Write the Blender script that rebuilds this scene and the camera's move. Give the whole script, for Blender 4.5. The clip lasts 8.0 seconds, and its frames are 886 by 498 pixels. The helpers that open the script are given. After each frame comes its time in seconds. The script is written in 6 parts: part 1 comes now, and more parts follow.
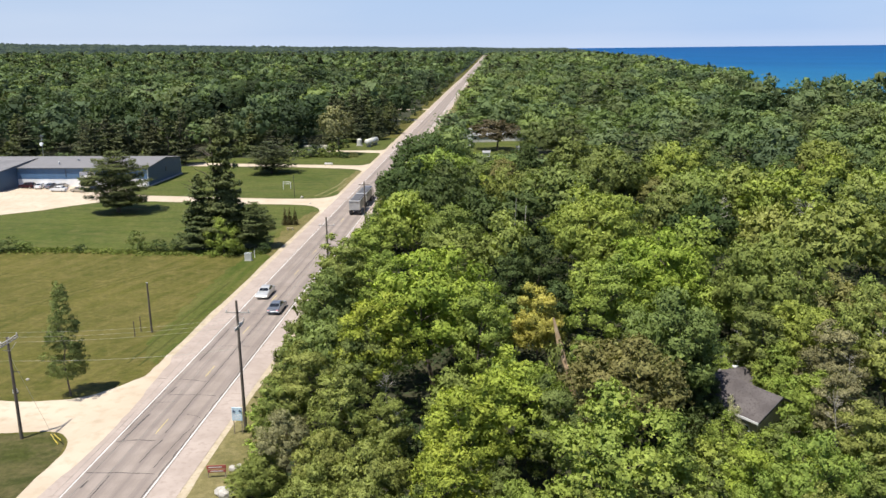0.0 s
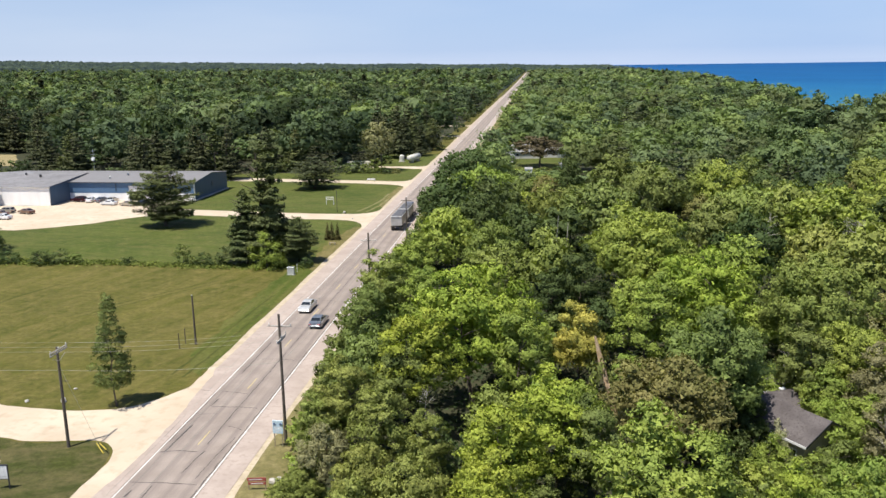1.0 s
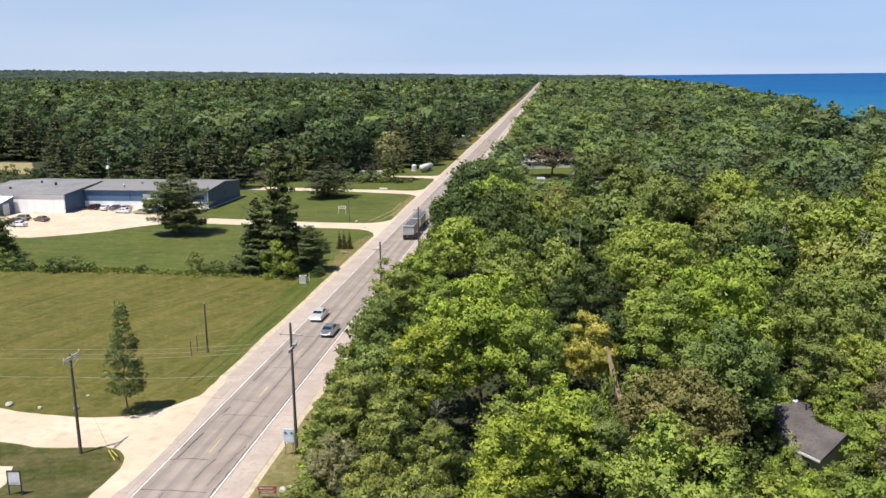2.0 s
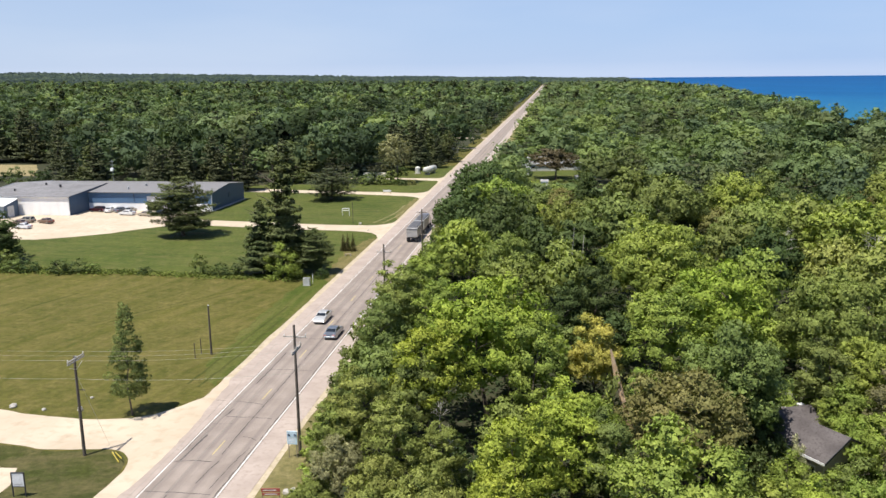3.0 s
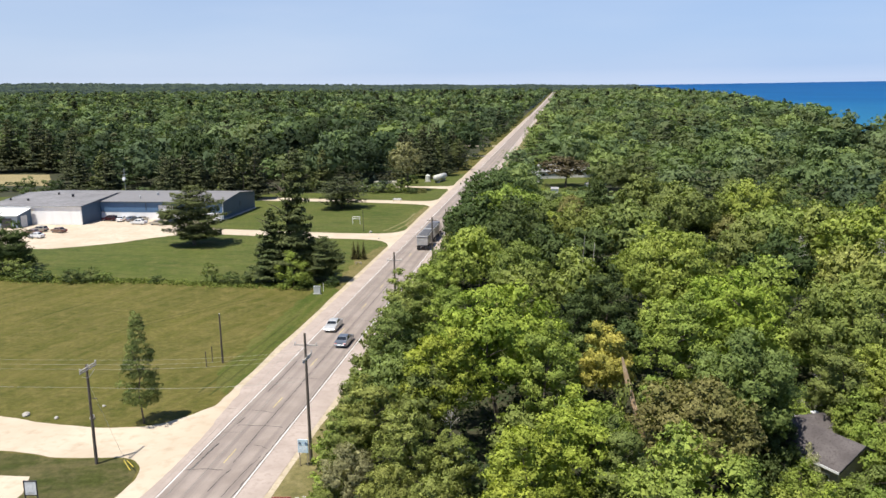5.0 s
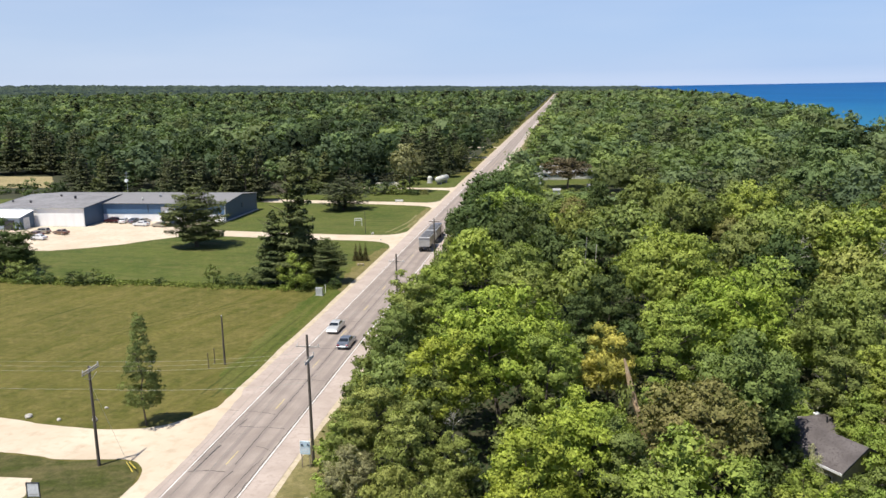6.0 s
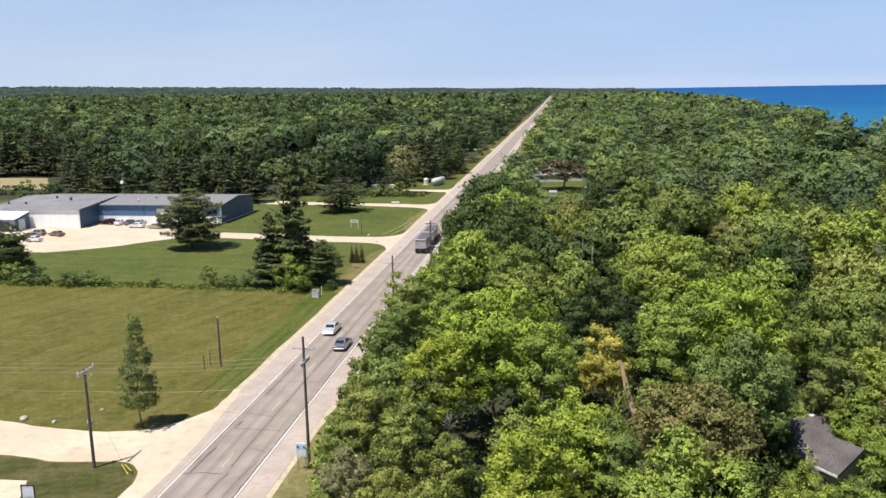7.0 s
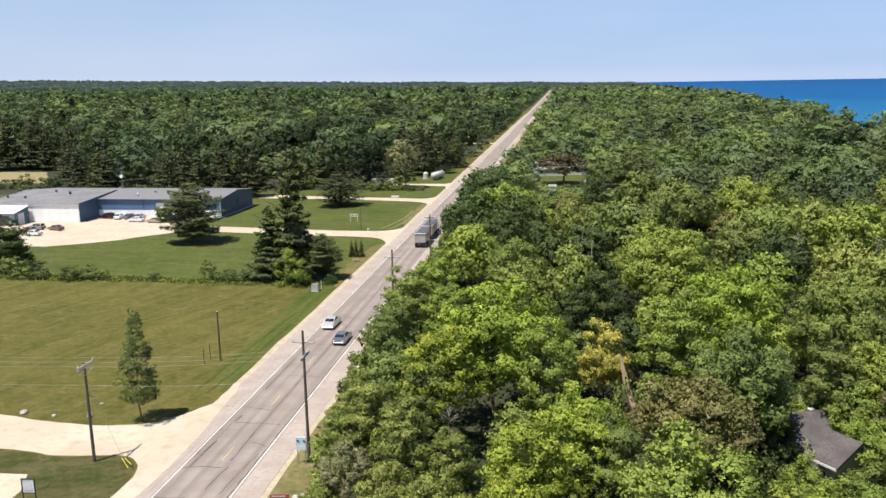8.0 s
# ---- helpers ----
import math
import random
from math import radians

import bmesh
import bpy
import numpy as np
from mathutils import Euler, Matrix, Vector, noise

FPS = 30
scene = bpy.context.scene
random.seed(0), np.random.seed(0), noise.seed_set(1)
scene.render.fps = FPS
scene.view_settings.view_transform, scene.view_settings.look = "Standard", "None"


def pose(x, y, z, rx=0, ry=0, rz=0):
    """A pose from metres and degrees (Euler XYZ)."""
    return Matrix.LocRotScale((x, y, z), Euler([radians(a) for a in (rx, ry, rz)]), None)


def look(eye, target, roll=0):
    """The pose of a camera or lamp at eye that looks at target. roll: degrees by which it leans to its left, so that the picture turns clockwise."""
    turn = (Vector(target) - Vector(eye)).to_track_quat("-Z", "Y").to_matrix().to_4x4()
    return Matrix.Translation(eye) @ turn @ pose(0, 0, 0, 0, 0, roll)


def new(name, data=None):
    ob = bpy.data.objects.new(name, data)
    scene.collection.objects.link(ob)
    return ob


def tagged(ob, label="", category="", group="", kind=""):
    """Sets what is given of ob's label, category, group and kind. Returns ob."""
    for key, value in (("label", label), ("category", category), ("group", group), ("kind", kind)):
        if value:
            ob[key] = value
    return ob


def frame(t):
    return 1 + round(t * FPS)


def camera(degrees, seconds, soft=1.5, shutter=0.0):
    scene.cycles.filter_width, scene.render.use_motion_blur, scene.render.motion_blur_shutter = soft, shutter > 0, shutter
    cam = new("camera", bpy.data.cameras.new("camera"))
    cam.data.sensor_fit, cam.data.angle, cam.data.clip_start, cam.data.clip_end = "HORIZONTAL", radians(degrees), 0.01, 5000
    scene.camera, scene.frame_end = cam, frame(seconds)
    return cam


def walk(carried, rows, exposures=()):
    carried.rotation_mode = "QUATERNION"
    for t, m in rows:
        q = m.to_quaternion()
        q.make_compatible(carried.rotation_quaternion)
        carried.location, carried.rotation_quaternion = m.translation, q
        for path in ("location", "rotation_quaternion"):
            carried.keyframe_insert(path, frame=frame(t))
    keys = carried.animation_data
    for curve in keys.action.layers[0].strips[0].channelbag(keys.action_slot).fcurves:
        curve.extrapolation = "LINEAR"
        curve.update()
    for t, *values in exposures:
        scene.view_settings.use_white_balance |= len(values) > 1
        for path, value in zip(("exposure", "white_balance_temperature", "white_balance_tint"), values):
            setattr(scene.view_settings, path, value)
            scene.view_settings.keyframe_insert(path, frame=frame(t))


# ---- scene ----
# The camera stands high over the woods beside the road and only turns.
cam = camera(56.78, 8.0)
EYE = (0.0, 0.0, 37.0)
TURN = [(0.0, 3.483, -13.853, 0.664), (0.5, 4.876, -13.129, 0.531), (1.0, 6.410, -12.692, 0.764), (2.5, 7.370, -11.868, 0.617),
        (3.0, 7.536, -11.853, 0.640), (3.5, 7.711, -11.753, 0.766), (4.0, 7.855, -11.580, 0.820), (4.5, 8.053, -11.397, 0.882),
        (6.0, 8.336, -11.184, 1.043), (6.5, 8.336, -11.105, 1.012), (7.0, 8.084, -11.059, 0.966), (7.5, 7.924, -11.123, 0.905),
        (8.0, 8.054, -11.470, 0.960)]
walk(cam, [(t, pose(*EYE, 90 + pitch, roll, yaw)) for t, yaw, pitch, roll in TURN])

# ---- daylight: early afternoon sun from behind, to the road's side ----
SUN_UP, SUN_FROM = 69.0, 221.0          # degrees of height; compass degrees clockwise from +y
world = bpy.data.worlds.new("sky")
scene.world = world
world.use_nodes = True
wn = world.node_tree.nodes
sky = wn.new("ShaderNodeTexSky")
sky.sky_type = "NISHITA"
sky.sun_disc = False
sky.sun_elevation, sky.sun_rotation = radians(SUN_UP), radians(SUN_FROM)
sky.air_density, sky.dust_density, sky.ozone_density = 1.0, 0.05, 4.0
wn["Background"].inputs[1].default_value = 0.075
tint = wn.new("ShaderNodeMix")
tint.data_type, tint.blend_type = "RGBA", "MULTIPLY"
tint.inputs[0].default_value, tint.inputs[7].default_value = 1.0, (0.86, 0.93, 1.12, 1)
world.node_tree.links.new(sky.outputs[0], tint.inputs[6])
# pale summer haze, thinning with height
geo_w, sep_w, low = wn.new("ShaderNodeTexCoord"), wn.new("ShaderNodeSeparateXYZ"), wn.new("ShaderNodeMapRange")
world.node_tree.links.new(geo_w.outputs["Generated"], sep_w.inputs[0])
low.inputs[1].default_value, low.inputs[2].default_value, low.inputs[3].default_value, low.inputs[4].default_value = 0.0, 0.42, 0.85, 0.0
world.node_tree.links.new(sep_w.outputs[2], low.inputs[0])
haze = wn.new("ShaderNodeMix")
haze.data_type = "RGBA"
side, drift, veil, wisp = wn.new("ShaderNodeMapRange"), wn.new("ShaderNodeMix"), wn.new("ShaderNodeTexNoise"), wn.new("ShaderNodeMapRange")
side.inputs[1].default_value, side.inputs[2].default_value = -0.62, 0.34         # whiter inland, bluer over the lake
world.node_tree.links.new(sep_w.outputs[0], side.inputs[0])
drift.data_type = "RGBA"
drift.inputs[6].default_value, drift.inputs[7].default_value = (5.5, 6.75, 9.2, 1), (4.25, 6.0, 9.45, 1)
world.node_tree.links.new(side.outputs[0], drift.inputs[0])
world.node_tree.links.new(drift.outputs[2], haze.inputs[7])
world.node_tree.links.new(low.outputs[0], haze.inputs[0])
world.node_tree.links.new(tint.outputs[2], haze.inputs[6])
# faint high cloud, drawn out sideways
long_w = wn.new("ShaderNodeMapping")
long_w.inputs["Scale"].default_value = (1.6, 1.6, 9.0)
world.node_tree.links.new(geo_w.outputs["Generated"], long_w.inputs["Vector"])
world.node_tree.links.new(long_w.outputs[0], veil.inputs["Vector"])
veil.inputs["Scale"].default_value, veil.inputs["Detail"].default_value = 1.7, 6.0
wisp.inputs[1].default_value, wisp.inputs[2].default_value, wisp.inputs[4].default_value = 0.42, 0.75, 0.16
world.node_tree.links.new(veil.outputs["Fac"], wisp.inputs[0])
cloud = wn.new("ShaderNodeMix")
cloud.data_type = "RGBA"
cloud.inputs[7].default_value = (8.4, 8.9, 9.9, 1)
world.node_tree.links.new(wisp.outputs[0], cloud.inputs[0])
world.node_tree.links.new(haze.outputs[2], cloud.inputs[6])
# a thin white line of haze on the horizon
rim, line = wn.new("ShaderNodeMapRange"), wn.new("ShaderNodeMix")
rim.inputs[1].default_value, rim.inputs[2].default_value, rim.inputs[3].default_value, rim.inputs[4].default_value = 0.002, 0.016, 0.28, 0.0
world.node_tree.links.new(sep_w.outputs[2], rim.inputs[0])
line.data_type = "RGBA"
line.inputs[7].default_value = (7.6, 8.3, 9.9, 1)
world.node_tree.links.new(rim.outputs[0], line.inputs[0])
world.node_tree.links.new(cloud.outputs[2], line.inputs[6])
world.node_tree.links.new(line.outputs[2], wn["Background"].inputs[0])
sun = new("sun", bpy.data.lights.new("sun", "SUN"))
sun.data.energy, sun.data.angle, sun.data.color = 5.0, radians(0.53), (1.0, 0.955, 0.88)
sd = Vector((math.sin(radians(SUN_FROM)) * math.cos(radians(SUN_UP)), math.cos(radians(SUN_FROM)) * math.cos(radians(SUN_UP)), math.sin(radians(SUN_UP))))
sun.matrix_world = look(sd * 200, (0, 0, 0))
scene.view_settings.exposure = 0.4


# ---- materials ----
def material(name, rough=0.8, metal=0.0, spec=0.3):
    m = bpy.data.materials.new(name)
    m.use_nodes = True
    b = m.node_tree.nodes["Principled BSDF"]
    b.inputs["Roughness"].default_value, b.inputs["Metallic"].default_value = rough, metal
    b.inputs["Specular IOR Level"].default_value = spec
    return m, m.node_tree.nodes, m.node_tree.links, b


def ramp(nodes, stops):
    r = nodes.new("ShaderNodeValToRGB")
    while len(r.color_ramp.elements) < len(stops):
        r.color_ramp.elements.new(0.5)
    for e, (at, c) in zip(r.color_ramp.elements, stops):
        e.position, e.color = at, (*c, 1)
    return r


def noise_tex(nodes, links, scale, detail=4.0, rough=0.55, vector=None, stretch=None):
    n = nodes.new("ShaderNodeTexNoise")
    n.inputs["Scale"].default_value, n.inputs["Detail"].default_value, n.inputs["Roughness"].default_value = scale, detail, rough
    if vector is None:
        vector = nodes.new("ShaderNodeTexCoord").outputs["Object"]
    if stretch:
        mp = nodes.new("ShaderNodeMapping")
        mp.inputs["Scale"].default_value = stretch
        links.new(vector, mp.inputs["Vector"])
        vector = mp.outputs["Vector"]
    links.new(vector, n.inputs["Vector"])
    return n


def mix(nodes, links, a, b, fac, mode="MIX"):
    m = nodes.new("ShaderNodeMix")
    m.data_type, m.blend_type = "RGBA", mode
    for sock, v in ((m.inputs[6], a), (m.inputs[7], b), (m.inputs[0], fac)):
        if isinstance(v, (int, float)):
            sock.default_value = v
        elif isinstance(v, tuple):
            sock.default_value = (*v, 1)
        else:
            links.new(v, sock)
    return m.outputs[2]


def bump(nodes, links, b, height, strength, distance):
    n = nodes.new("ShaderNodeBump")
    n.inputs["Strength"].default_value, n.inputs["Distance"].default_value = strength, distance
    links.new(height, n.inputs["Height"])
    links.new(n.outputs["Normal"], b.inputs["Normal"])


def mottled(name, c1, c2, scale, c3=None, scale2=None, rough=0.85, metal=0.0, spec=0.25, relief=0.0, stretch=None, random_tint=0.0):
    """Two colours in cloudy patches and a third in a second scale of noise."""
    m, nodes, links, b = material(name, rough, metal, spec)
    n1 = noise_tex(nodes, links, scale, stretch=stretch)
    r1 = ramp(nodes, [(0.36, c1), (0.64, c2)])
    links.new(n1.outputs["Fac"], r1.inputs[0])
    out = r1.outputs[0]
    if c3:
        n2 = noise_tex(nodes, links, scale2 or scale * 7, 6)
        r2 = ramp(nodes, [(0.5, (0, 0, 0)), (0.72, (1, 1, 1))])
        links.new(n2.outputs["Fac"], r2.inputs[0])
        out = mix(nodes, links, out, c3, r2.outputs[0])
    if random_tint:
        info = nodes.new("ShaderNodeObjectInfo")
        hsv = nodes.new("ShaderNodeHueSaturation")
        mr = nodes.new("ShaderNodeMapRange")
        mr.inputs[3].default_value, mr.inputs[4].default_value = 1 - random_tint, 1 + random_tint
        links.new(info.outputs["Random"], mr.inputs[0])
        links.new(mr.outputs[0], hsv.inputs["Value"])
        links.new(out, hsv.inputs["Color"])
        out = hsv.outputs[0]
    links.new(out, b.inputs["Base Color"])
    if relief:
        n3 = noise_tex(nodes, links, (scale2 or scale * 7) * 2, 5)
        bump(nodes, links, b, n3.outputs["Fac"], 0.5, relief)
    return m


def foliage(name, dark, light, clump=0.35, translucent=0.27, hue=0.012, spread=0.28, fine=0.30):
    """Leaves: every leaf differs a little, clumps and whole trees differ more, and light comes through."""
    m, nodes, links, b = material(name, 0.65, 0, 0.09)
    dark, light = (tuple(0.5 * (a + c) + e * (c - a) for a, c in zip(dark, light)) for e in (-0.34, 0.34))
    geo, info = nodes.new("ShaderNodeNewGeometry"), nodes.new("ShaderNodeObjectInfo")
    n = noise_tex(nodes, links, clump, 3, 0.6, vector=geo.outputs["Position"])
    r = ramp(nodes, [(0.33, dark), (0.66, light)])
    links.new(n.outputs["Fac"], r.inputs[0])
    hsv = nodes.new("ShaderNodeHueSaturation")
    v1, v2 = nodes.new("ShaderNodeMapRange"), nodes.new("ShaderNodeMapRange")
    v1.inputs[3].default_value, v1.inputs[4].default_value = 1 - spread, 1 + spread
    links.new(geo.outputs["Random Per Island"], v1.inputs[0])
    n2 = noise_tex(nodes, links, 1.5, 3, 0.6, vector=geo.outputs["Position"])
    v3, mul = nodes.new("ShaderNodeMapRange"), nodes.new("ShaderNodeMath")
    v3.inputs[1].default_value, v3.inputs[2].default_value, v3.inputs[3].default_value, v3.inputs[4].default_value = 0.3, 0.7, 1 - fine, 1 + fine
    links.new(n2.outputs["Fac"], v3.inputs[0])
    mul.operation = "MULTIPLY"
    links.new(v1.outputs[0], mul.inputs[0])
    links.new(v3.outputs[0], mul.inputs[1])
    links.new(mul.outputs[0], hsv.inputs["Value"])
    v2.inputs[3].default_value, v2.inputs[4].default_value = 0.5 - hue, 0.5 + hue
    links.new(info.outputs["Random"], v2.inputs[0])
    links.new(v2.outputs[0], hsv.inputs["Hue"])
    links.new(r.outputs[0], hsv.inputs["Color"])
    links.new(hsv.outputs[0], b.inputs["Base Color"])
    tr, ms = nodes.new("ShaderNodeBsdfTranslucent"), nodes.new("ShaderNodeMixShader")
    warm = mix(nodes, links, hsv.outputs[0], (0.92, 1.0, 0.5), 1.0, "MULTIPLY")
    links.new(warm, tr.inputs["Color"])
    ms.inputs[0].default_value = translucent
    links.new(b.outputs[0], ms.inputs[1])
    links.new(tr.outputs[0], ms.inputs[2])
    links.new(ms.outputs[0], nodes["Material Output"].inputs["Surface"])
    return m


LEAF = {
    "bright": foliage("bright maple leaves", (0.218, 0.289, 0.050), (0.394, 0.449, 0.074)),
    "green": foliage("green leaves", (0.191, 0.257, 0.059), (0.354, 0.411, 0.086)),
    "mid": foliage("mid green leaves", (0.133, 0.173, 0.054), (0.240, 0.282, 0.082)),
    "dark": foliage("dark green leaves", (0.064, 0.096, 0.034), (0.116, 0.152, 0.051)),
    "olive": foliage("dull olive leaves", (0.169, 0.212, 0.053), (0.288, 0.328, 0.090)),
    "ash": foliage("grey-green ash leaves", (0.122, 0.165, 0.055), (0.227, 0.270, 0.090)),
    "bronze": foliage("bronze-purple leaves", (0.095, 0.082, 0.050), (0.185, 0.150, 0.085), spread=0.3),
    "brown": foliage("seed-brown leaves", (0.148, 0.159, 0.048), (0.279, 0.250, 0.096)),
    "orange": foliage("yellowing leaves", (0.3542, 0.3468, 0.0816), (0.5667, 0.4840, 0.1200)),
    "pine": foliage("pine needles", (0.074, 0.096, 0.034), (0.168, 0.186, 0.072), translucent=0.2),
    "spruce": foliage("blue spruce needles", (0.075, 0.105, 0.080), (0.120, 0.160, 0.115), translucent=0.15),
    "cypress": foliage("bronzed cypress needles", (0.060, 0.058, 0.020), (0.105, 0.088, 0.030), translucent=0.15),
    "far_pine": foliage("dark pine needles", (0.0524, 0.0643, 0.0323), (0.1147, 0.1210, 0.0551), clump=0.2, translucent=0.15, spread=0.35),
    "far_mid": foliage("woodland leaves", (0.085, 0.121, 0.052), (0.163, 0.198, 0.077), clump=0.08, spread=0.12, fine=0.10),
    "far_dark": foliage("dark woodland leaves", (0.036, 0.056, 0.026), (0.072, 0.096, 0.039), clump=0.08, spread=0.12, fine=0.10),
    "far_light": foliage("light woodland leaves", (0.128, 0.175, 0.057), (0.224, 0.274, 0.085), clump=0.08, spread=0.12, fine=0.10),
    "far_blue": foliage("blue-green woodland leaves", (0.055, 0.086, 0.044), (0.111, 0.146, 0.068), clump=0.08, spread=0.12, fine=0.10),
    "far_grey": foliage("grey-green woodland leaves", (0.104, 0.138, 0.059), (0.184, 0.221, 0.094), clump=0.08, spread=0.12, fine=0.10),
    "far_olive": foliage("olive woodland leaves", (0.086, 0.106, 0.040), (0.157, 0.180, 0.064), clump=0.08, spread=0.12, fine=0.10),
    "scrub": foliage("dull scrub leaves", (0.193, 0.232, 0.058), (0.349, 0.372, 0.109), spread=0.4),
    "drab": foliage("dry grey-brown twigs and leaves", (0.190, 0.186, 0.082), (0.330, 0.318, 0.163), spread=0.4),
    "pale": foliage("cream blossom", (0.42, 0.44, 0.20), (0.66, 0.64, 0.42), spread=0.3),
    "weeds": foliage("tall weeds", (0.106, 0.150, 0.029), (0.213, 0.240, 0.060), clump=0.6),
}
FAR_GREENS = {"far_mid": (0.116, 0.160, 0.062), "far_dark": (0.050, 0.074, 0.032), "far_light": (0.172, 0.220, 0.072), "far_blue": (0.080, 0.114, 0.056),
              "far_grey": (0.140, 0.176, 0.076), "far_olive": (0.122, 0.146, 0.052)}
for hue, c in FAR_GREENS.items():
    for shade, k in (("deep", 0.68), ("pale", 1.30)):
        LEAF[f"{hue}_{shade}"] = foliage(f"{shade} {hue[4:]} woodland leaves", tuple(0.8 * k * q for q in c), tuple(1.2 * k * q for q in c), clump=0.08, spread=0.12, fine=0.10)
BARK = mottled("bark", (0.075, 0.058, 0.042), (0.16, 0.135, 0.105), 3.0, (0.04, 0.032, 0.025), 11, relief=0.02)
DEAD = mottled("bleached dead wood", (0.34, 0.31, 0.265), (0.48, 0.44, 0.38), 2.0, (0.17, 0.15, 0.12), 9, relief=0.01)
RUST = mottled("bare orange wood", (0.54, 0.37, 0.22), (0.70, 0.52, 0.34), 1.5, (0.40, 0.25, 0.14), 8, relief=0.01)
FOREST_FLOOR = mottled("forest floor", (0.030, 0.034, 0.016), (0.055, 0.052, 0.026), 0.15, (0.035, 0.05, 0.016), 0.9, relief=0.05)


def grass(name, c1, c2, dry, stripe, mow_turn=0.0, dry_from=0.52):
    m, nodes, links, b = material(name, 0.9, 0, 0.12)
    co = nodes.new("ShaderNodeTexCoord").outputs["Object"]
    big = noise_tex(nodes, links, 0.07, 6, 0.68, co)
    r1 = ramp(nodes, [(0.34, c1), (0.66, c2)])
    links.new(big.outputs["Fac"], r1.inputs[0])
    # long, faint mowing swaths
    mp = nodes.new("ShaderNodeMapping")
    mp.inputs["Rotation"].default_value = (0, 0, radians(mow_turn))
    mp.vector_type = "TEXTURE"
    mp.inputs["Scale"].default_value = (26, 2.2, 1)
    links.new(co, mp.inputs["Vector"])
    sw = noise_tex(nodes, links, 1.0, 3, 0.5, mp.outputs["Vector"])
    rs = ramp(nodes, [(0.40, (0, 0, 0)), (0.62, (1, 1, 1))])
    links.new(sw.outputs["Fac"], rs.inputs[0])
    ms = nodes.new("ShaderNodeMath")
    ms.operation = "MULTIPLY"
    links.new(rs.outputs[0], ms.inputs[0])
    ms.inputs[1].default_value = stripe
    out = mix(nodes, links, r1.outputs[0], dry, ms.outputs[0])
    # dry tufts
    fine = noise_tex(nodes, links, 0.32, 9, 0.72, co)
    rf = ramp(nodes, [(dry_from, (0, 0, 0)), (dry_from + 0.2, (0.8, 0.8, 0.8))])
    links.new(fine.outputs["Fac"], rf.inputs[0])
    out = mix(nodes, links, out, dry, rf.outputs[0])
    blade = noise_tex(nodes, links, 9.0, 6, 0.75, co)
    rb = ramp(nodes, [(0.3, (0.55, 0.55, 0.55)), (0.7, (1.3, 1.3, 1.3))])
    links.new(blade.outputs["Fac"], rb.inputs[0])
    out = mix(nodes, links, out, rb.outputs[0], 0.8, "MULTIPLY")
    clod = noise_tex(nodes, links, 1.3, 7, 0.7, co)
    rc = ramp(nodes, [(0.32, (0.62, 0.64, 0.6)), (0.68, (1.32, 1.3, 1.25))])
    links.new(clod.outputs["Fac"], rc.inputs[0])
    out = mix(nodes, links, out, rc.outputs[0], 0.75, "MULTIPLY")
    links.new(out, b.inputs["Base Color"])
    bump(nodes, links, b, blade.outputs["Fac"], 0.8, 0.06)
    return m


MEADOW = grass("mown meadow", (0.074, 0.080, 0.016), (0.112, 0.107, 0.024), (0.178, 0.146, 0.050), 0.40, 74, 0.48)
LAWN = grass("lawn", (0.054, 0.080, 0.016), (0.090, 0.112, 0.024), (0.150, 0.140, 0.050), 0.35, -8, 0.50)
DRY = grass("dry grass", (0.24, 0.20, 0.10), (0.32, 0.26, 0.14), (0.36, 0.31, 0.18), 0.3)
VERGE = mottled("dry verge", (0.42, 0.345, 0.24), (0.52, 0.435, 0.315), 0.5, (0.34, 0.285, 0.17), 1.6, relief=0.02)
GRAVEL = mottled("pale limestone gravel", (0.49, 0.400, 0.292), (0.57, 0.478, 0.360), 0.12, (0.44, 0.350, 0.248), 0.7, relief=0.015)


def road_surface():
    m, nodes, links, b = material("worn asphalt", 0.88, 0, 0.25)
    co = nodes.new("ShaderNodeTexCoord").outputs["Object"]
    n1 = noise_tex(nodes, links, 0.25, 6, 0.6, co)
    r1 = ramp(nodes, [(0.35, (0.262, 0.216, 0.183)), (0.65, (0.338, 0.283, 0.242))])
    links.new(n1.outputs["Fac"], r1.inputs[0])
    # darker wheel tracks, four bands across the two lanes
    sep = nodes.new("ShaderNodeSeparateXYZ")
    links.new(co, sep.inputs[0])
    w = nodes.new("ShaderNodeMath")
    w.operation = "MULTIPLY"
    w.inputs[1].default_value = 2 * math.pi / 1.8
    links.new(sep.outputs[0], w.inputs[0])
    c = nodes.new("ShaderNodeMath")
    c.operation = "COSINE"
    links.new(w.outputs[0], c.inputs[0])
    long = noise_tex(nodes, links, 1.0, 5, 0.6, co, (1.6, 0.03, 1))
    mul = nodes.new("ShaderNodeMath")
    mul.operation = "MULTIPLY_ADD"
    links.new(c.outputs[0], mul.inputs[0])
    mul.inputs[1].default_value = 0.12
    links.new(long.outputs["Fac"], mul.inputs[2])
    rw = ramp(nodes, [(0.40, (0, 0, 0)), (0.70, (0.75, 0.75, 0.75))])
    links.new(mul.outputs[0], rw.inputs[0])
    out = mix(nodes, links, r1.outputs[0], (0.205, 0.171, 0.150), rw.outputs[0])
    fine = noise_tex(nodes, links, 14, 6, 0.8, co)
    rf = ramp(nodes, [(0.3, (0.8, 0.8, 0.8)), (0.7, (1.15, 1.15, 1.15))])
    links.new(fine.outputs["Fac"], rf.inputs[0])
    out = mix(nodes, links, out, rf.outputs[0], 0.8, "MULTIPLY")
    links.new(out, b.inputs["Base Color"])
    bump(nodes, links, b, fine.outputs["Fac"], 0.4, 0.008)
    return m


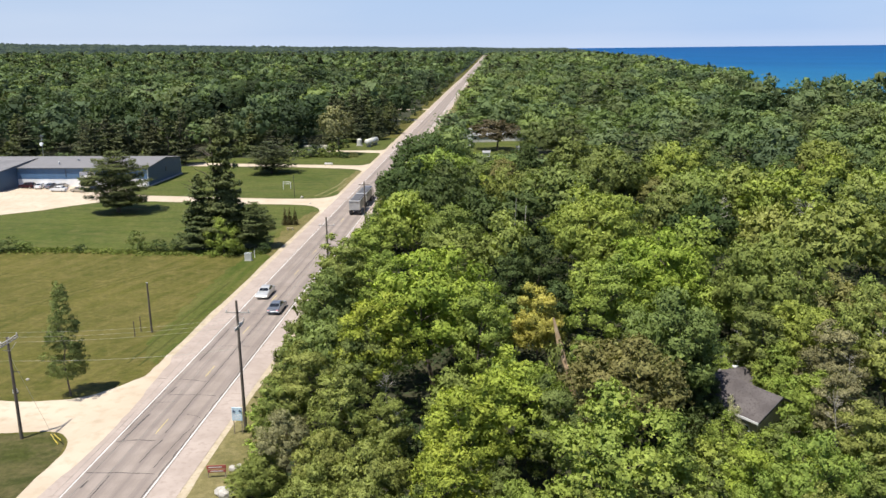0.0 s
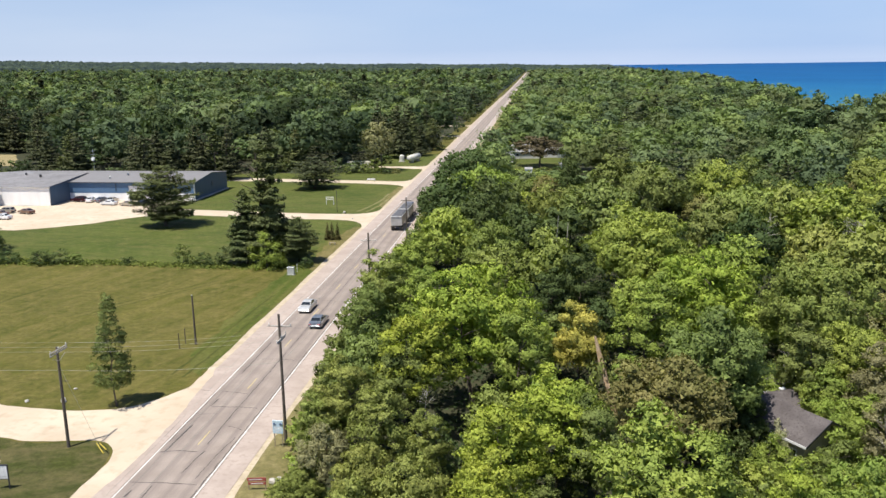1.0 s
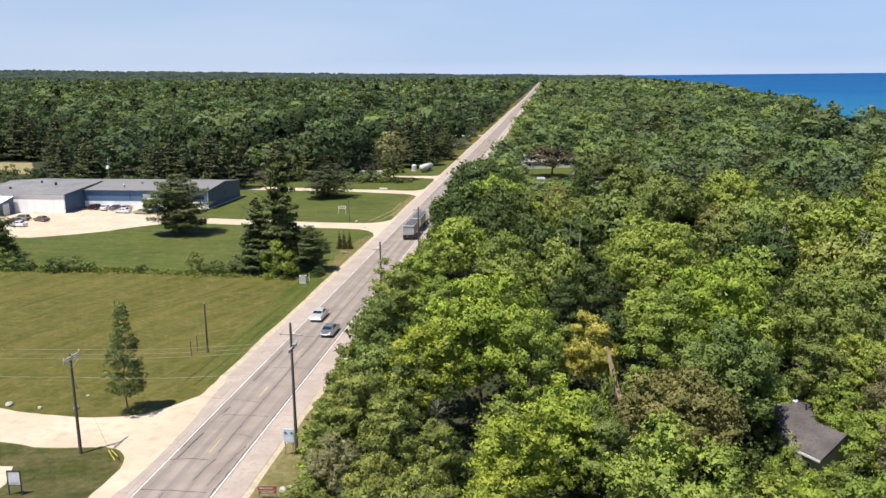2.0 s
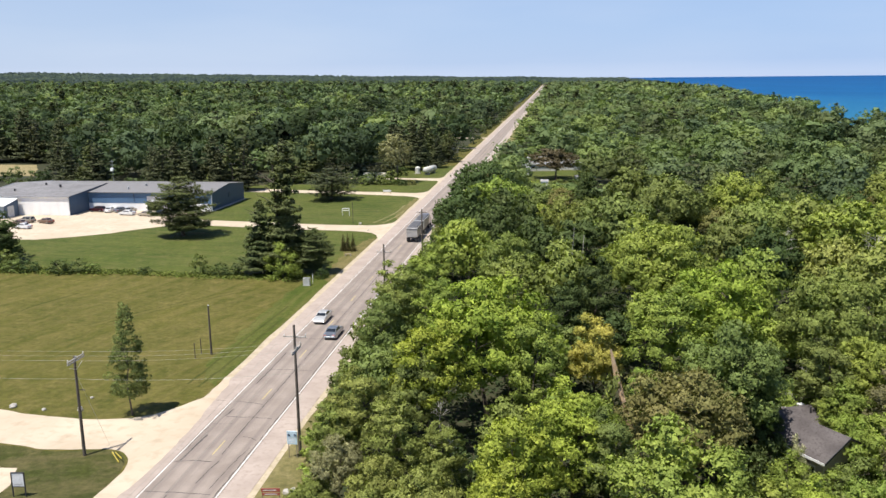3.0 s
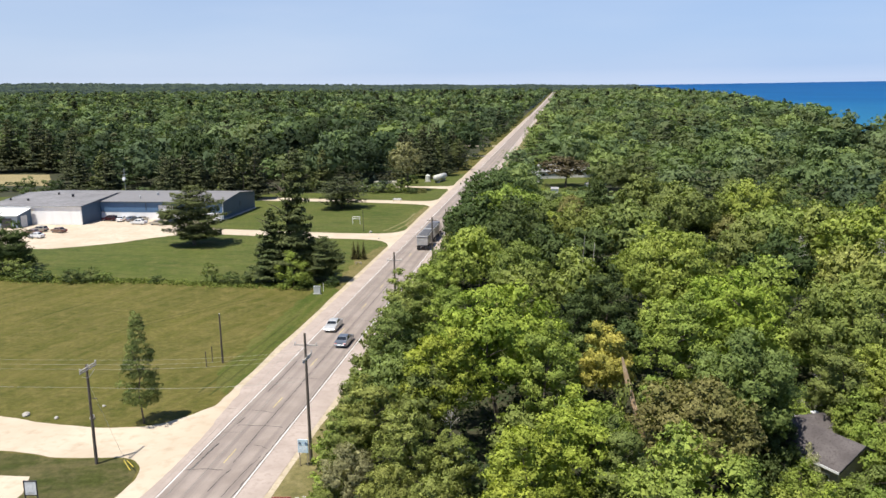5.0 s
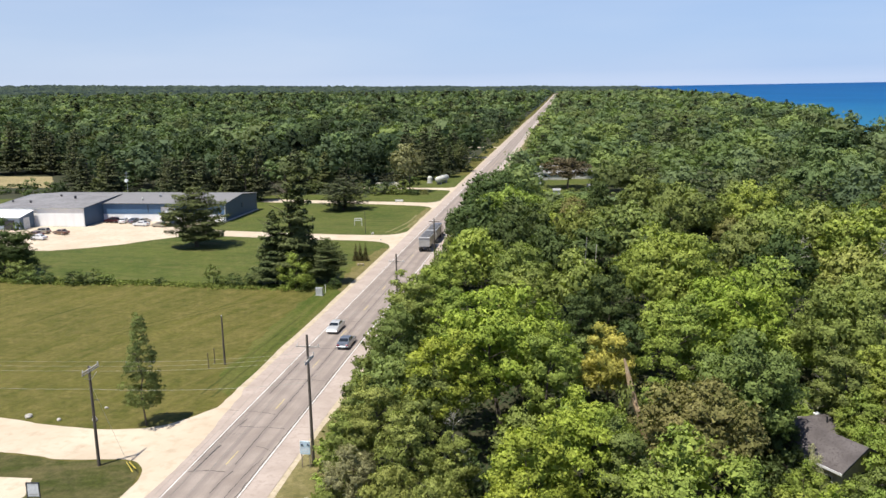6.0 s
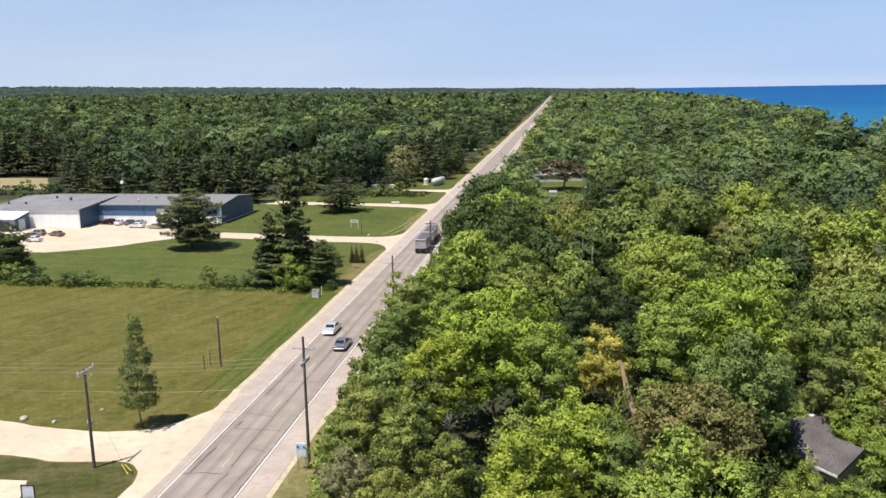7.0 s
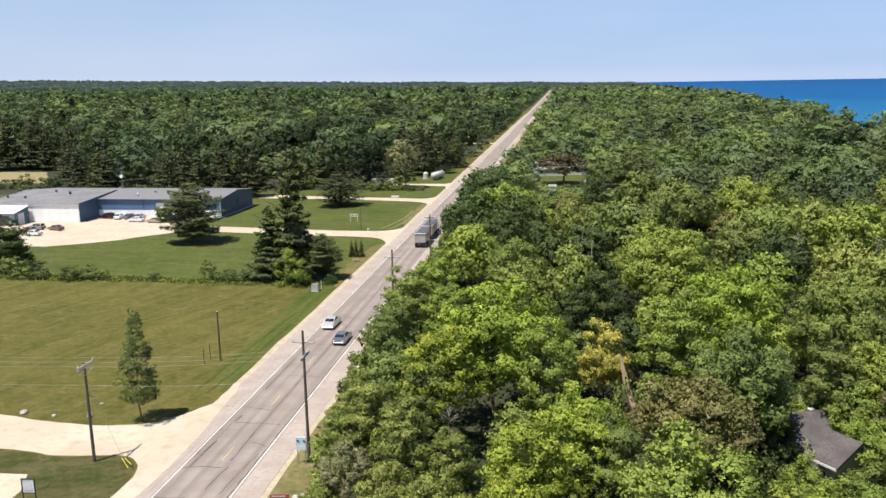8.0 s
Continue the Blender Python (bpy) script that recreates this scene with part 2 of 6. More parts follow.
ASPHALT = road_surface()
SHOULDER = mottled("pale paved shoulder", (0.365, 0.298, 0.252), (0.435, 0.36, 0.308), 0.3, (0.335, 0.272, 0.228), 1.8, relief=0.008)
TAR = mottled("crack sealing tar", (0.065, 0.058, 0.054), (0.11, 0.096, 0.090), 2.0)
WHITE_LINE = mottled("white road paint", (0.62, 0.60, 0.57), (0.78, 0.76, 0.73), 0.8, (0.45, 0.42, 0.39), 5)
YELLOW_LINE = mottled("yellow road paint", (0.47, 0.375, 0.17), (0.56, 0.46, 0.23), 0.8, (0.34, 0.28, 0.19), 4)


# ---- builders ----
def part(name, bm, mat, parent=None, label="", smooth=False):
    me = bpy.data.meshes.new(name)
    if smooth:
        for f in bm.faces:
            f.smooth = True
    bm.to_mesh(me)
    bm.free()
    if mat:
        me.materials.append(mat)
    ob = new(name, me)
    ob.parent = parent
    return tagged(ob, label)


def thing(name, m, label, category, group="", kind=""):
    ob = new(name)
    ob.empty_display_size = 0.3
    ob.matrix_world = m
    return tagged(ob, label, category, group, kind)


def box(bm, c, s, turn=0.0, bevel=0.0):
    r = bmesh.ops.create_cube(bm, size=1.0, matrix=Matrix.Translation(c) @ Matrix.Rotation(turn, 4, "Z") @ Matrix.Diagonal((*s, 1)))
    if bevel:
        es = list({e for v in r["verts"] for e in v.link_edges})
        bmesh.ops.bevel(bm, geom=es, offset=bevel, segments=1, affect="EDGES")
    return bm


def rod(bm, a, b, r1, r2=None, n=8):
    """A tapered round bar from a to b."""
    a, b = Vector(a), Vector(b)
    d = b - a
    m = Matrix.Translation((a + b) / 2) @ d.to_track_quat("Z", "Y").to_matrix().to_4x4()
    bmesh.ops.create_cone(bm, cap_ends=True, segments=n, radius1=r1, radius2=r1 if r2 is None else r2, depth=d.length, matrix=m)
    return bm


def sheet(name, outline, z, mat, thick=0.0, kind="structure", label="", category=""):
    """A flat piece of ground with the given outline."""
    bm = bmesh.new()
    vs = [bm.verts.new((x, y, z)) for x, y in outline]
    f = bm.faces.new(vs)
    bm.normal_update()
    if f.normal.z < 0:
        f.normal_flip()
    if thick:
        ext = bmesh.ops.extrude_face_region(bm, geom=[f])
        bmesh.ops.translate(bm, vec=(0, 0, -thick), verts=[v for v in ext["geom"] if isinstance(v, bmesh.types.BMVert)])
        bmesh.ops.recalc_face_normals(bm, faces=bm.faces)
    bmesh.ops.triangulate(bm, faces=bm.faces)
    return tagged(part(name, bm, mat), label, category, "", kind)


def wavy(points, step=1.5, amount=0.25, seed=1):
    """The outline with its sides broken into short pieces and made a little uneven, as ground edges are."""
    out = []
    for i, (x, y) in enumerate(points):
        nx, ny = points[(i + 1) % len(points)]
        k = max(1, int(math.hypot(nx - x, ny - y) / step))
        for j in range(k):
            px, py = x + (nx - x) * j / k, y + (ny - y) * j / k
            q = noise.noise_vector((px * 0.45, py * 0.45, seed))
            out.append((px + q[0] * amount, py + q[1] * amount))
    return out


def curve_through(points, n=6):
    """A smooth open line through the points."""
    out = []
    for i in range(len(points) - 1):
        p0, p1, p2, p3 = (points[max(0, min(len(points) - 1, i + k))] for k in (-1, 0, 1, 2))
        for j in range(n):
            t = j / n
            out.append(tuple(0.5 * (2 * b + (c - a) * t + (2 * a - 5 * b + 4 * c - d) * t * t + (3 * b - a - 3 * c + d) * t ** 3)
                             for a, b, c, d in zip(p0, p1, p2, p3)))
    return out + [tuple(points[-1])]


def coast(y):
    return float(np.interp(y, (-5000, 0, 490, 520, 540, 576, 700, 870, 1105, 1755, 2600, 5000), (240, 240, 242, 214, 184, 182, 216, 254, 268, 345, 362, 410)))


FAR_AZ = (-180, -60, -6, 3.6, 15, 26, 33, 37, 120, 180)
FAR_Z = (8, 8, 8, 22, 40, 59, 71, 74, 60, 8)


def rise(x, y):
    """Height of the land: flat, and rising gently far inland."""
    r = np.hypot(x, y)
    az = np.degrees(np.arctan2(-x, y))
    k = np.clip((r - 900) / 4000, 0, 1.02)
    return np.interp(az, FAR_AZ, FAR_Z) * k ** 1.7


def polar_sheet(name, radii, azs, height, mat, label, category, kind="structure", keep=None):
    a = np.radians(np.asarray(azs, float))
    r = np.asarray(radii, float)
    rr, aa = np.meshgrid(r, a, indexing="ij")
    x, y = -rr * np.sin(aa), rr * np.cos(aa)
    z = height(x, y)
    n, k = rr.shape
    co = np.stack([x, y, z], -1).reshape(-1, 3)
    i = np.arange(n * k).reshape(n, k)
    quads = np.stack([i[:-1, :-1], i[:-1, 1:], i[1:, 1:], i[1:, :-1]], -1).reshape(-1, 4)[:, ::-1]
    if keep is not None:
        quads = quads[keep(x, y).reshape(-1)[quads].all(1)]
    me = bpy.data.meshes.new(name)
    me.from_pydata(co, [], quads.tolist())
    me.materials.append(mat)
    return tagged(new(name, me), label, category, "", kind)


# ---- ground, water ----
coast_v = np.vectorize(coast)
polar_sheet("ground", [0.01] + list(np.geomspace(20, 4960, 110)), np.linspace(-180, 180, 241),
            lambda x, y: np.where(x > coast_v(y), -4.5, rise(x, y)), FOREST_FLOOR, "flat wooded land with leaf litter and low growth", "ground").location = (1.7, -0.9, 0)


def water():
    m, nodes, links, b = material("lake water", 0.5, 0, 0.04)
    co = nodes.new("ShaderNodeTexCoord").outputs["Object"]
    # sandy shallows, then clear blue, then deep water far out, broken by long streaks
    n = noise_tex(nodes, links, 1.0, 5, 0.65, co, (0.0045, 0.0011, 1))
    far = nodes.new("ShaderNodeVectorMath")
    far.operation = "LENGTH"
    links.new(co, far.inputs[0])
    d = nodes.new("ShaderNodeMapRange")
    d.inputs[1].default_value, d.inputs[2].default_value = 600, 4600
    links.new(far.outputs["Value"], d.inputs[0])
    r = ramp(nodes, [(0.0, (0.022, 0.135, 0.225)), (0.10, (0.012, 0.112, 0.232)), (0.28, (0.004, 0.084, 0.226)), (1.0, (0.003, 0.062, 0.196))])
    links.new(d.outputs[0], r.inputs[0])
    streak = ramp(nodes, [(0.36, (0.80, 0.86, 0.90)), (0.64, (1.2, 1.14, 1.08))])
    links.new(n.outputs["Fac"], streak.inputs[0])
    out = mix(nodes, links, r.outputs[0], streak.outputs[0], 0.8, "MULTIPLY")
    links.new(out, b.inputs["Base Color"])
    w = noise_tex(nodes, links, 0.35, 8, 0.65, co)
    bump(nodes, links, b, w.outputs["Fac"], 0.5, 0.5)
    return m


def water_level(x, y):
    k = np.clip((np.hypot(x, y) - 900) / 4000, 0, 1.02)
    return -2.5 + 22.0 * k ** 1.7


polar_sheet("water", np.geomspace(100, 4960, 70), np.linspace(-150, 0, 151), water_level, water(), "wide blue lake reaching to the horizon", "lake",
            keep=lambda x, y: x > coast_v(y) - 30)

# ---- fields and lots beside the road ----
ROAD_X, LEFT_LINE, RIGHT_LINE = -33.25, -36.85, -29.65
LEFT_EDGE, RIGHT_EDGE = -39.7, -26.9
sheet("meadow", wavy([(-40.4, 40), (-40.4, 147), (-190, 147), (-190, 40)], 3, 0.1), 0.015, MEADOW, label="mown meadow with faint mowing swaths", category="meadow")
sheet("lawn", wavy([(-40.4, 147), (-40.4, 345), (-62, 345), (-62, 285), (-260, 262), (-260, 147)], 3, 0.3), 0.018, LAWN, label="mown green lawn round the drives", category="lawn")
sheet("dry_clearing", wavy([(-205, 303), (-300, 303), (-300, 345), (-232, 345)], 4, 1.5), 0.03, DRY, label="dry yellow grass clearing", category="clearing")
ROUGH = grass("rough dry verge grass", (0.135, 0.125, 0.045), (0.200, 0.175, 0.075), (0.290, 0.240, 0.120), 0.4, 90, 0.48)
sheet("verge_right", wavy([(-26.8, 20), (-26.8, 330), (-22.6, 330), (-22.0, 76), (-20.5, 20)], 2, 0.3), 0.02, ROUGH, label="rough dry grass verge", category="verge")
sheet("verge_yards", wavy([(-40.4, 345), (-40.4, 900), (-46, 900), (-46.5, 345)], 6, 1.2, 31), 0.018, MEADOW, label="dry grass yards along the road", category="verge")
sheet("verge_lawn", wavy([(-40.3, 91), (-40.3, 186), (-44.5, 180), (-45.5, 150), (-45.8, 120), (-45.0, 98), (-42.6, 92)], 1.2, 1.3, 21), 0.019,
      grass("green roadside grass", (0.056, 0.082, 0.014), (0.090, 0.108, 0.020), (0.150, 0.138, 0.044), 0.6, 88, 0.54), label="greener mown strip along the road", category="lawn")
sheet("verge_dry", wavy([(-40.3, 143), (-40.3, 186), (-42.6, 185), (-44.2, 172), (-43.8, 158), (-42.4, 146)], 1.2, 0.9, 23), 0.0215,
      grass("brownish worn grass", (0.105, 0.100, 0.028), (0.150, 0.132, 0.045), (0.215, 0.178, 0.080), 0.4, 88, 0.46), label="brownish worn grass beside the road", category="verge")
sheet("verge_dry", wavy([(-40.3, 212), (-40.3, 250), (-42.4, 250), (-42.9, 238), (-42.6, 224), (-41.6, 214)], 1.2, 0.7, 27), 0.0225,
      grass("yellowish worn grass", (0.115, 0.108, 0.034), (0.165, 0.146, 0.055), (0.235, 0.195, 0.095), 0.4, 88, 0.46), label="yellowish worn grass beside the road", category="verge")
sheet("verge_left", wavy([(-39.5, 20), (-39.5, 3000), (-40.6, 3000), (-40.7, 20)], 5, 0.3), 0.024, VERGE, label="dry sandy verge along the road", category="verge")
sheet("verge_edge", wavy([(-27.0, 20), (-27.0, 1200), (-26.3, 1200), (-26.2, 20)], 3, 0.25), 0.026, VERGE, label="dry sandy verge along the road", category="verge")
# gravel entrance of the near lane
far_side = curve_through([(-39.0, 92.5), (-40.2, 88.2), (-42.6, 83.9), (-45.0, 81.2), (-48.5, 80.0), (-52.7, 79.8), (-59.2, 80.4), (-64.2, 81.5), (-90, 84.5), (-130, 88)])
near_side = curve_through([(-130, 76), (-90, 74.8), (-58, 73.0), (-51, 72.1), (-44.3, 72.8), (-41.9, 71.5), (-40.8, 69.2), (-40.3, 65.7), (-39.6, 58), (-39.0, 50)])
sheet("gravel_lane", wavy(far_side + near_side, 1.0, 0.16, 3), 0.035, GRAVEL, label="pale gravel side lane joining the road", category="lane")
sheet("lawn_near", wavy(curve_through([(-130, 75.7), (-90, 74.5), (-58, 72.7), (-51, 71.8), (-44.4, 72.5), (-42.2, 71.3), (-41.1, 69.1), (-40.7, 65.7), (-40.5, 50)]) + [(-40.5, 20), (-130, 20)], 1.2, 0.15, 5),
      0.039, grass("patchy lawn", (0.036, 0.050, 0.011), (0.068, 0.075, 0.018), (0.130, 0.110, 0.050), 0.45, 20, 0.44), label="short green lawn beside the lane", category="lawn")
sheet("gravel_patch", wavy([(-51.3, 67.9), (-49.9, 64.6), (-49.5, 50), (-70, 50), (-60, 67.5)], 1.2, 0.2, 8), 0.043, GRAVEL, label="pale gravel parking patch", category="gravel")
# lot and drives by the warehouse
sheet("gravel_lot", wavy(curve_through([(-150, 176), (-126.8, 177.5), (-120, 178.8), (-109.5, 185.8), (-105, 191.3), (-100, 196.5), (-95, 199.0), (-90, 199.5)], 4)
                         + [(-90, 206.8), (-97, 209), (-98, 221.4), (-134, 221.4), (-134, 211.6), (-180, 211.6), (-180, 176)], 2, 0.3, 9), 0.035, GRAVEL,
      label="pale gravel yard in front of the warehouse", category="yard")
sheet("gravel_drive", wavy(curve_through([(-90, 199.4), (-75, 197.0), (-60.3, 195.2), (-48.5, 194.2), (-43.5, 192), (-41.0, 187.5), (-39.3, 180)], 5)
                           + curve_through([(-39.3, 217), (-40.6, 208), (-43.5, 203.4), (-50.4, 202.2), (-62.7, 203.2), (-80.5, 205.6), (-91, 206.9)], 5), 1.5, 0.2, 2), 0.039, GRAVEL,
      label="pale gravel drive from road to yard", category="drive")
sheet("gravel_drive", wavy(curve_through([(-105, 262), (-72, 259.5), (-52.3, 256.3), (-43, 253), (-39.3, 246)], 5) + curve_through([(-39.3, 272), (-43, 262.5), (-53.9, 263.4), (-73.7, 265.6), (-105, 270)], 5), 2, 0.25, 4), 0.039, GRAVEL,
      label="pale gravel drive from road to yard", category="drive")
sheet("gravel_drive", wavy([(-39.3, 286), (-41.5, 294), (-52, 297), (-75, 299), (-75, 303), (-52.9, 301.6), (-42, 301.5), (-39.3, 308)], 2, 0.25, 6), 0.039, GRAVEL,
      label="pale gravel drive from road to yard", category="drive")
for y0 in (432, 505, 690):
    sheet("driveway", wavy([(-39.3, y0 - 6), (-42, y0 - 3), (-62, y0 - 3), (-62, y0 + 3), (-42, y0 + 3), (-39.3, y0 + 8)], 3, 0.3, y0), 0.039, GRAVEL,
          label="pale gravel driveway at the road", category="drive")

# ---- road ----
ROAD_END = 3060.0


def strip(name, x0, x1, y0, y1, z, mat, label="", category="", seg=40.0, parent=None):
    bm = bmesh.new()
    k = max(1, int((y1 - y0) / seg))
    rows = []
    for i in range(k + 1):
        y = y0 + (y1 - y0) * i / k
        rows.append([bm.verts.new((x, y, z + float(rise(np.float64(x), np.float64(y))))) for x in (x0, x1)])
    for a, b in zip(rows, rows[1:]):
        bm.faces.new((a[0], a[1], b[1], b[0]))
    return tagged(part(name, bm, mat, parent), label, category, "", "" if parent else "structure")


strip("verge_yards", -45.5, -40.2, 895, ROAD_END, 0.02, MEADOW, "dry grass yards along the road", "verge")
strip("verge_right", -26.8, -21.5, 325, ROAD_END, 0.02, ROUGH, "rough dry grass verge", "verge")
road = strip("road", LEFT_LINE - 0.2, RIGHT_LINE + 0.2, 10, ROAD_END, 0.060, ASPHALT, "worn grey two-lane road with sealed cracks", "road")
strip("road_shoulder", LEFT_EDGE, LEFT_LINE - 0.2, 10, ROAD_END, 0.054, SHOULDER, "pale paved road shoulder", "shoulder")
strip("road_shoulder", RIGHT_LINE + 0.2, RIGHT_EDGE, 10, ROAD_END, 0.054, SHOULDER, "pale paved road shoulder", "shoulder")
strip("edge_line", LEFT_LINE - 0.06, LEFT_LINE + 0.06, 10, ROAD_END, 0.064, WHITE_LINE, "white painted edge line", "road marking")
strip("edge_line", RIGHT_LINE - 0.06, RIGHT_LINE + 0.06, 10, ROAD_END, 0.064, WHITE_LINE, "white painted edge line", "road marking")


# gravel carried from the lane onto the shoulder
spill = curve_through([(-39.9, 94.0), (-39.2, 90.0), (-38.7, 84.0), (-38.3, 77.0), (-38.2, 70.0), (-38.6, 63.0), (-39.2, 56.0), (-39.9, 50.0)], 6)
sheet("gravel_spill", wavy(spill + [(-40.6, 50.0), (-40.6, 94.0)], 0.7, 0.35, 14), 0.058, GRAVEL, label="pale gravel spread over the road shoulder", category="gravel")


# ---- trees ----
def tri_mesh(name, v, mat=None):
    """A mesh of loose triangles from an array of corners and their soft normals."""
    v, soft = v[:, :3], v[:, 3:]
    n = len(v) // 3
    me = bpy.data.meshes.new(name)
    me.vertices.add(3 * n)
    me.vertices.foreach_set("co", v.astype(np.float32).ravel())
    me.loops.add(3 * n)
    me.loops.foreach_set("vertex_index", np.arange(3 * n, dtype=np.int32))
    me.polygons.add(n)
    me.polygons.foreach_set("loop_start", np.arange(0, 3 * n, 3, dtype=np.int32))
    me.polygons.foreach_set("use_smooth", np.ones(n, dtype=bool))
    me.update(calc_edges=True)
    me.validate()
    me.normals_split_custom_set_from_vertices(soft.astype(np.float32))
    me.materials.append(mat)
    return me


def unit(v):
    return v / np.maximum(np.linalg.norm(v, axis=-1, keepdims=True), 1e-9)


def leaves(p, nrm, size, rng, slim=0.55, mass=None, soft=0.62):
    """One triangle for each leaf or spray, at p, facing nrm, turned at random; its shading leans to the mass of the crown."""
    n = len(p)
    if mass is not None:
        nrm = np.where((nrm * mass).sum(1, keepdims=True) < 0, -nrm, nrm)
    t = unit(np.cross(nrm, rng.normal(size=(n, 3))))
    b = np.cross(nrm, t)
    s = (size * rng.uniform(0.6, 1.35, n))[:, None]
    v = np.empty((n, 3, 3))
    v[:, 0] = p + b * s * 0.72
    v[:, 2] = p + t * s * slim - b * s * 0.38
    v[:, 1] = p - t * s * slim - b * s * 0.38
    bent = nrm if mass is None else unit(nrm * (1 - soft) + mass * soft)
    return np.concatenate([v, np.repeat(bent[:, None, :], 3, 1)], 2).reshape(-1, 6)


def bough_mass(c, rc, rng, count, middle, spread, loose=0.5):
    """The dense inside of every leaf clump: large overlapping sprays facing outwards."""
    k = len(c)
    who = np.repeat(np.arange(k), count)
    u = unit(rng.normal(size=(k * count, 3)))
    p = c[who] + u * (rc[who] * rng.uniform(0.35, 0.80, k * count))[:, None] * np.array([1, 1, 0.75])
    mass = unit(u * 0.5 + unit((p - middle) / spread) * 0.6)
    nrm = unit(u + rng.normal(size=p.shape) * loose)
    return leaves(p, nrm, rc[who] * (2.1 / math.sqrt(count)), rng, 0.55, mass, 0.5)


def broadleaf(seed, height, radius, n, leaf, clumps=26, low=0.20, top=1.0, loose=0.5, sharp=1.0, spire=False, sprays=60, per=10, whole=0.4, rough=0.26, soft=0.66, fat=1.0):
    """A crown of leaf clumps set round an uneven dome with gaps between them; every clump carries tufts of leaves."""
    rng = np.random.default_rng(seed)
    k = clumps
    i = np.arange(k) + 0.5
    dz = 1 - i * (1.56 / k)
    a = i * 2.39996 + seed
    d = unit(np.stack([np.cos(a) * np.sqrt(1 - dz * dz), np.sin(a) * np.sqrt(1 - dz * dz), dz], 1) + rng.normal(size=(k, 3)) * 0.16)
    a = np.arctan2(d[:, 1], d[:, 0])
    zc, rz = height * (low + top) / 2, height * (top - low) / 2
    rc = fat * radius * rng.uniform(0.19, 0.33, k) * (30 / max(k, 14)) ** 0.3
    lobe = 1 + 0.10 * np.sin(2 * a + seed) + 0.12 * np.sin(3 * a + 1.7 * seed + 2 * d[:, 2])
    reach = np.clip(rng.uniform(0.86 - rough, 0.86, k) * lobe, 0.4, 0.92)
    c = d * np.array([radius, radius, rz]) * reach[:, None]
    c[:, :2] *= (1 - np.clip(c[:, 2:] / rz, 0, 1) * (1 - sharp))
    c[:, 2] += zc + 0.05 * rz
    if spire:                                            # a narrow cone, leafy almost to the ground
        f, a = rng.random(k) ** 1.15, rng.uniform(0, 6.3, k)
        out_r = radius * (0.92 * (1 - f) ** 0.8 + 0.05) * np.sqrt(rng.uniform(0.2, 1, k)) * np.clip(0.5 + 3.5 * f, 0, 1)
        c = np.stack([np.cos(a) * out_r, np.sin(a) * out_r, height * (0.19 + 0.79 * f)], 1)
        d = unit(np.stack([np.cos(a), np.sin(a), np.full(k, 0.5)], 1))
        rc = radius * rng.uniform(0.13, 0.25, k) * (1 - 0.45 * f)
    out, core, spread = [], np.array([0, 0, zc * 0.9]), np.array([radius, radius, rz])
    if not spire:
        j = max(3, k // 4)                               # clumps deep in the crown
        e = unit(rng.normal(size=(j, 3)))
        inner = e * np.array([radius, radius, rz]) * 0.36 + np.array([0, 0, zc])
        out = [bough_mass(c, rc, rng, sprays, core, spread, min(loose, 0.5)), bough_mass(inner, radius * rng.uniform(0.26, 0.36, j), rng, sprays, core, spread, min(loose, 0.5))]
    # tufts of leaves on every clump, more on its outer and upper side
    m = max(8, n // per)
    w = rc ** 2
    who = rng.choice(k, m, p=w / w.sum())
    u = unit(rng.normal(size=(m, 3)) + d[who] * 0.65 + np.array([0, 0, 0.40]))
    ph = rng.uniform(0, 6.3, (k, 3))
    lump = 1 + 0.22 * np.sin(4 * u[:, 0] + ph[who, 0]) * np.sin(4 * u[:, 1] + ph[who, 1])
    tuft = c[who] + u * (rc[who] * lump * rng.uniform(0.62, 1.14, m))[:, None] * np.array([1.05, 1.05, 0.70])
    size = leaf * rng.uniform(0.8, 1.6, m) * 1.25
    tid = np.repeat(np.arange(m), per)
    v = unit(rng.normal(size=(m * per, 3)) + u[tid] * 0.5)
    p = tuft[tid] + v * (size[tid] * rng.uniform(0.3, 1.3, m * per))[:, None] * np.array([1.15, 1.15, 0.75])
    nrm = unit(v * 0.3 + u[tid] * 0.6 + rng.normal(size=(m * per, 3)) * loose)
    mass = unit(u[tid] * (1 - whole) + unit((p - core) / spread) * whole + v * 0.22)
    out.append(leaves(p, nrm, leaf, rng, 0.55, mass, soft))
    return np.concatenate(out)


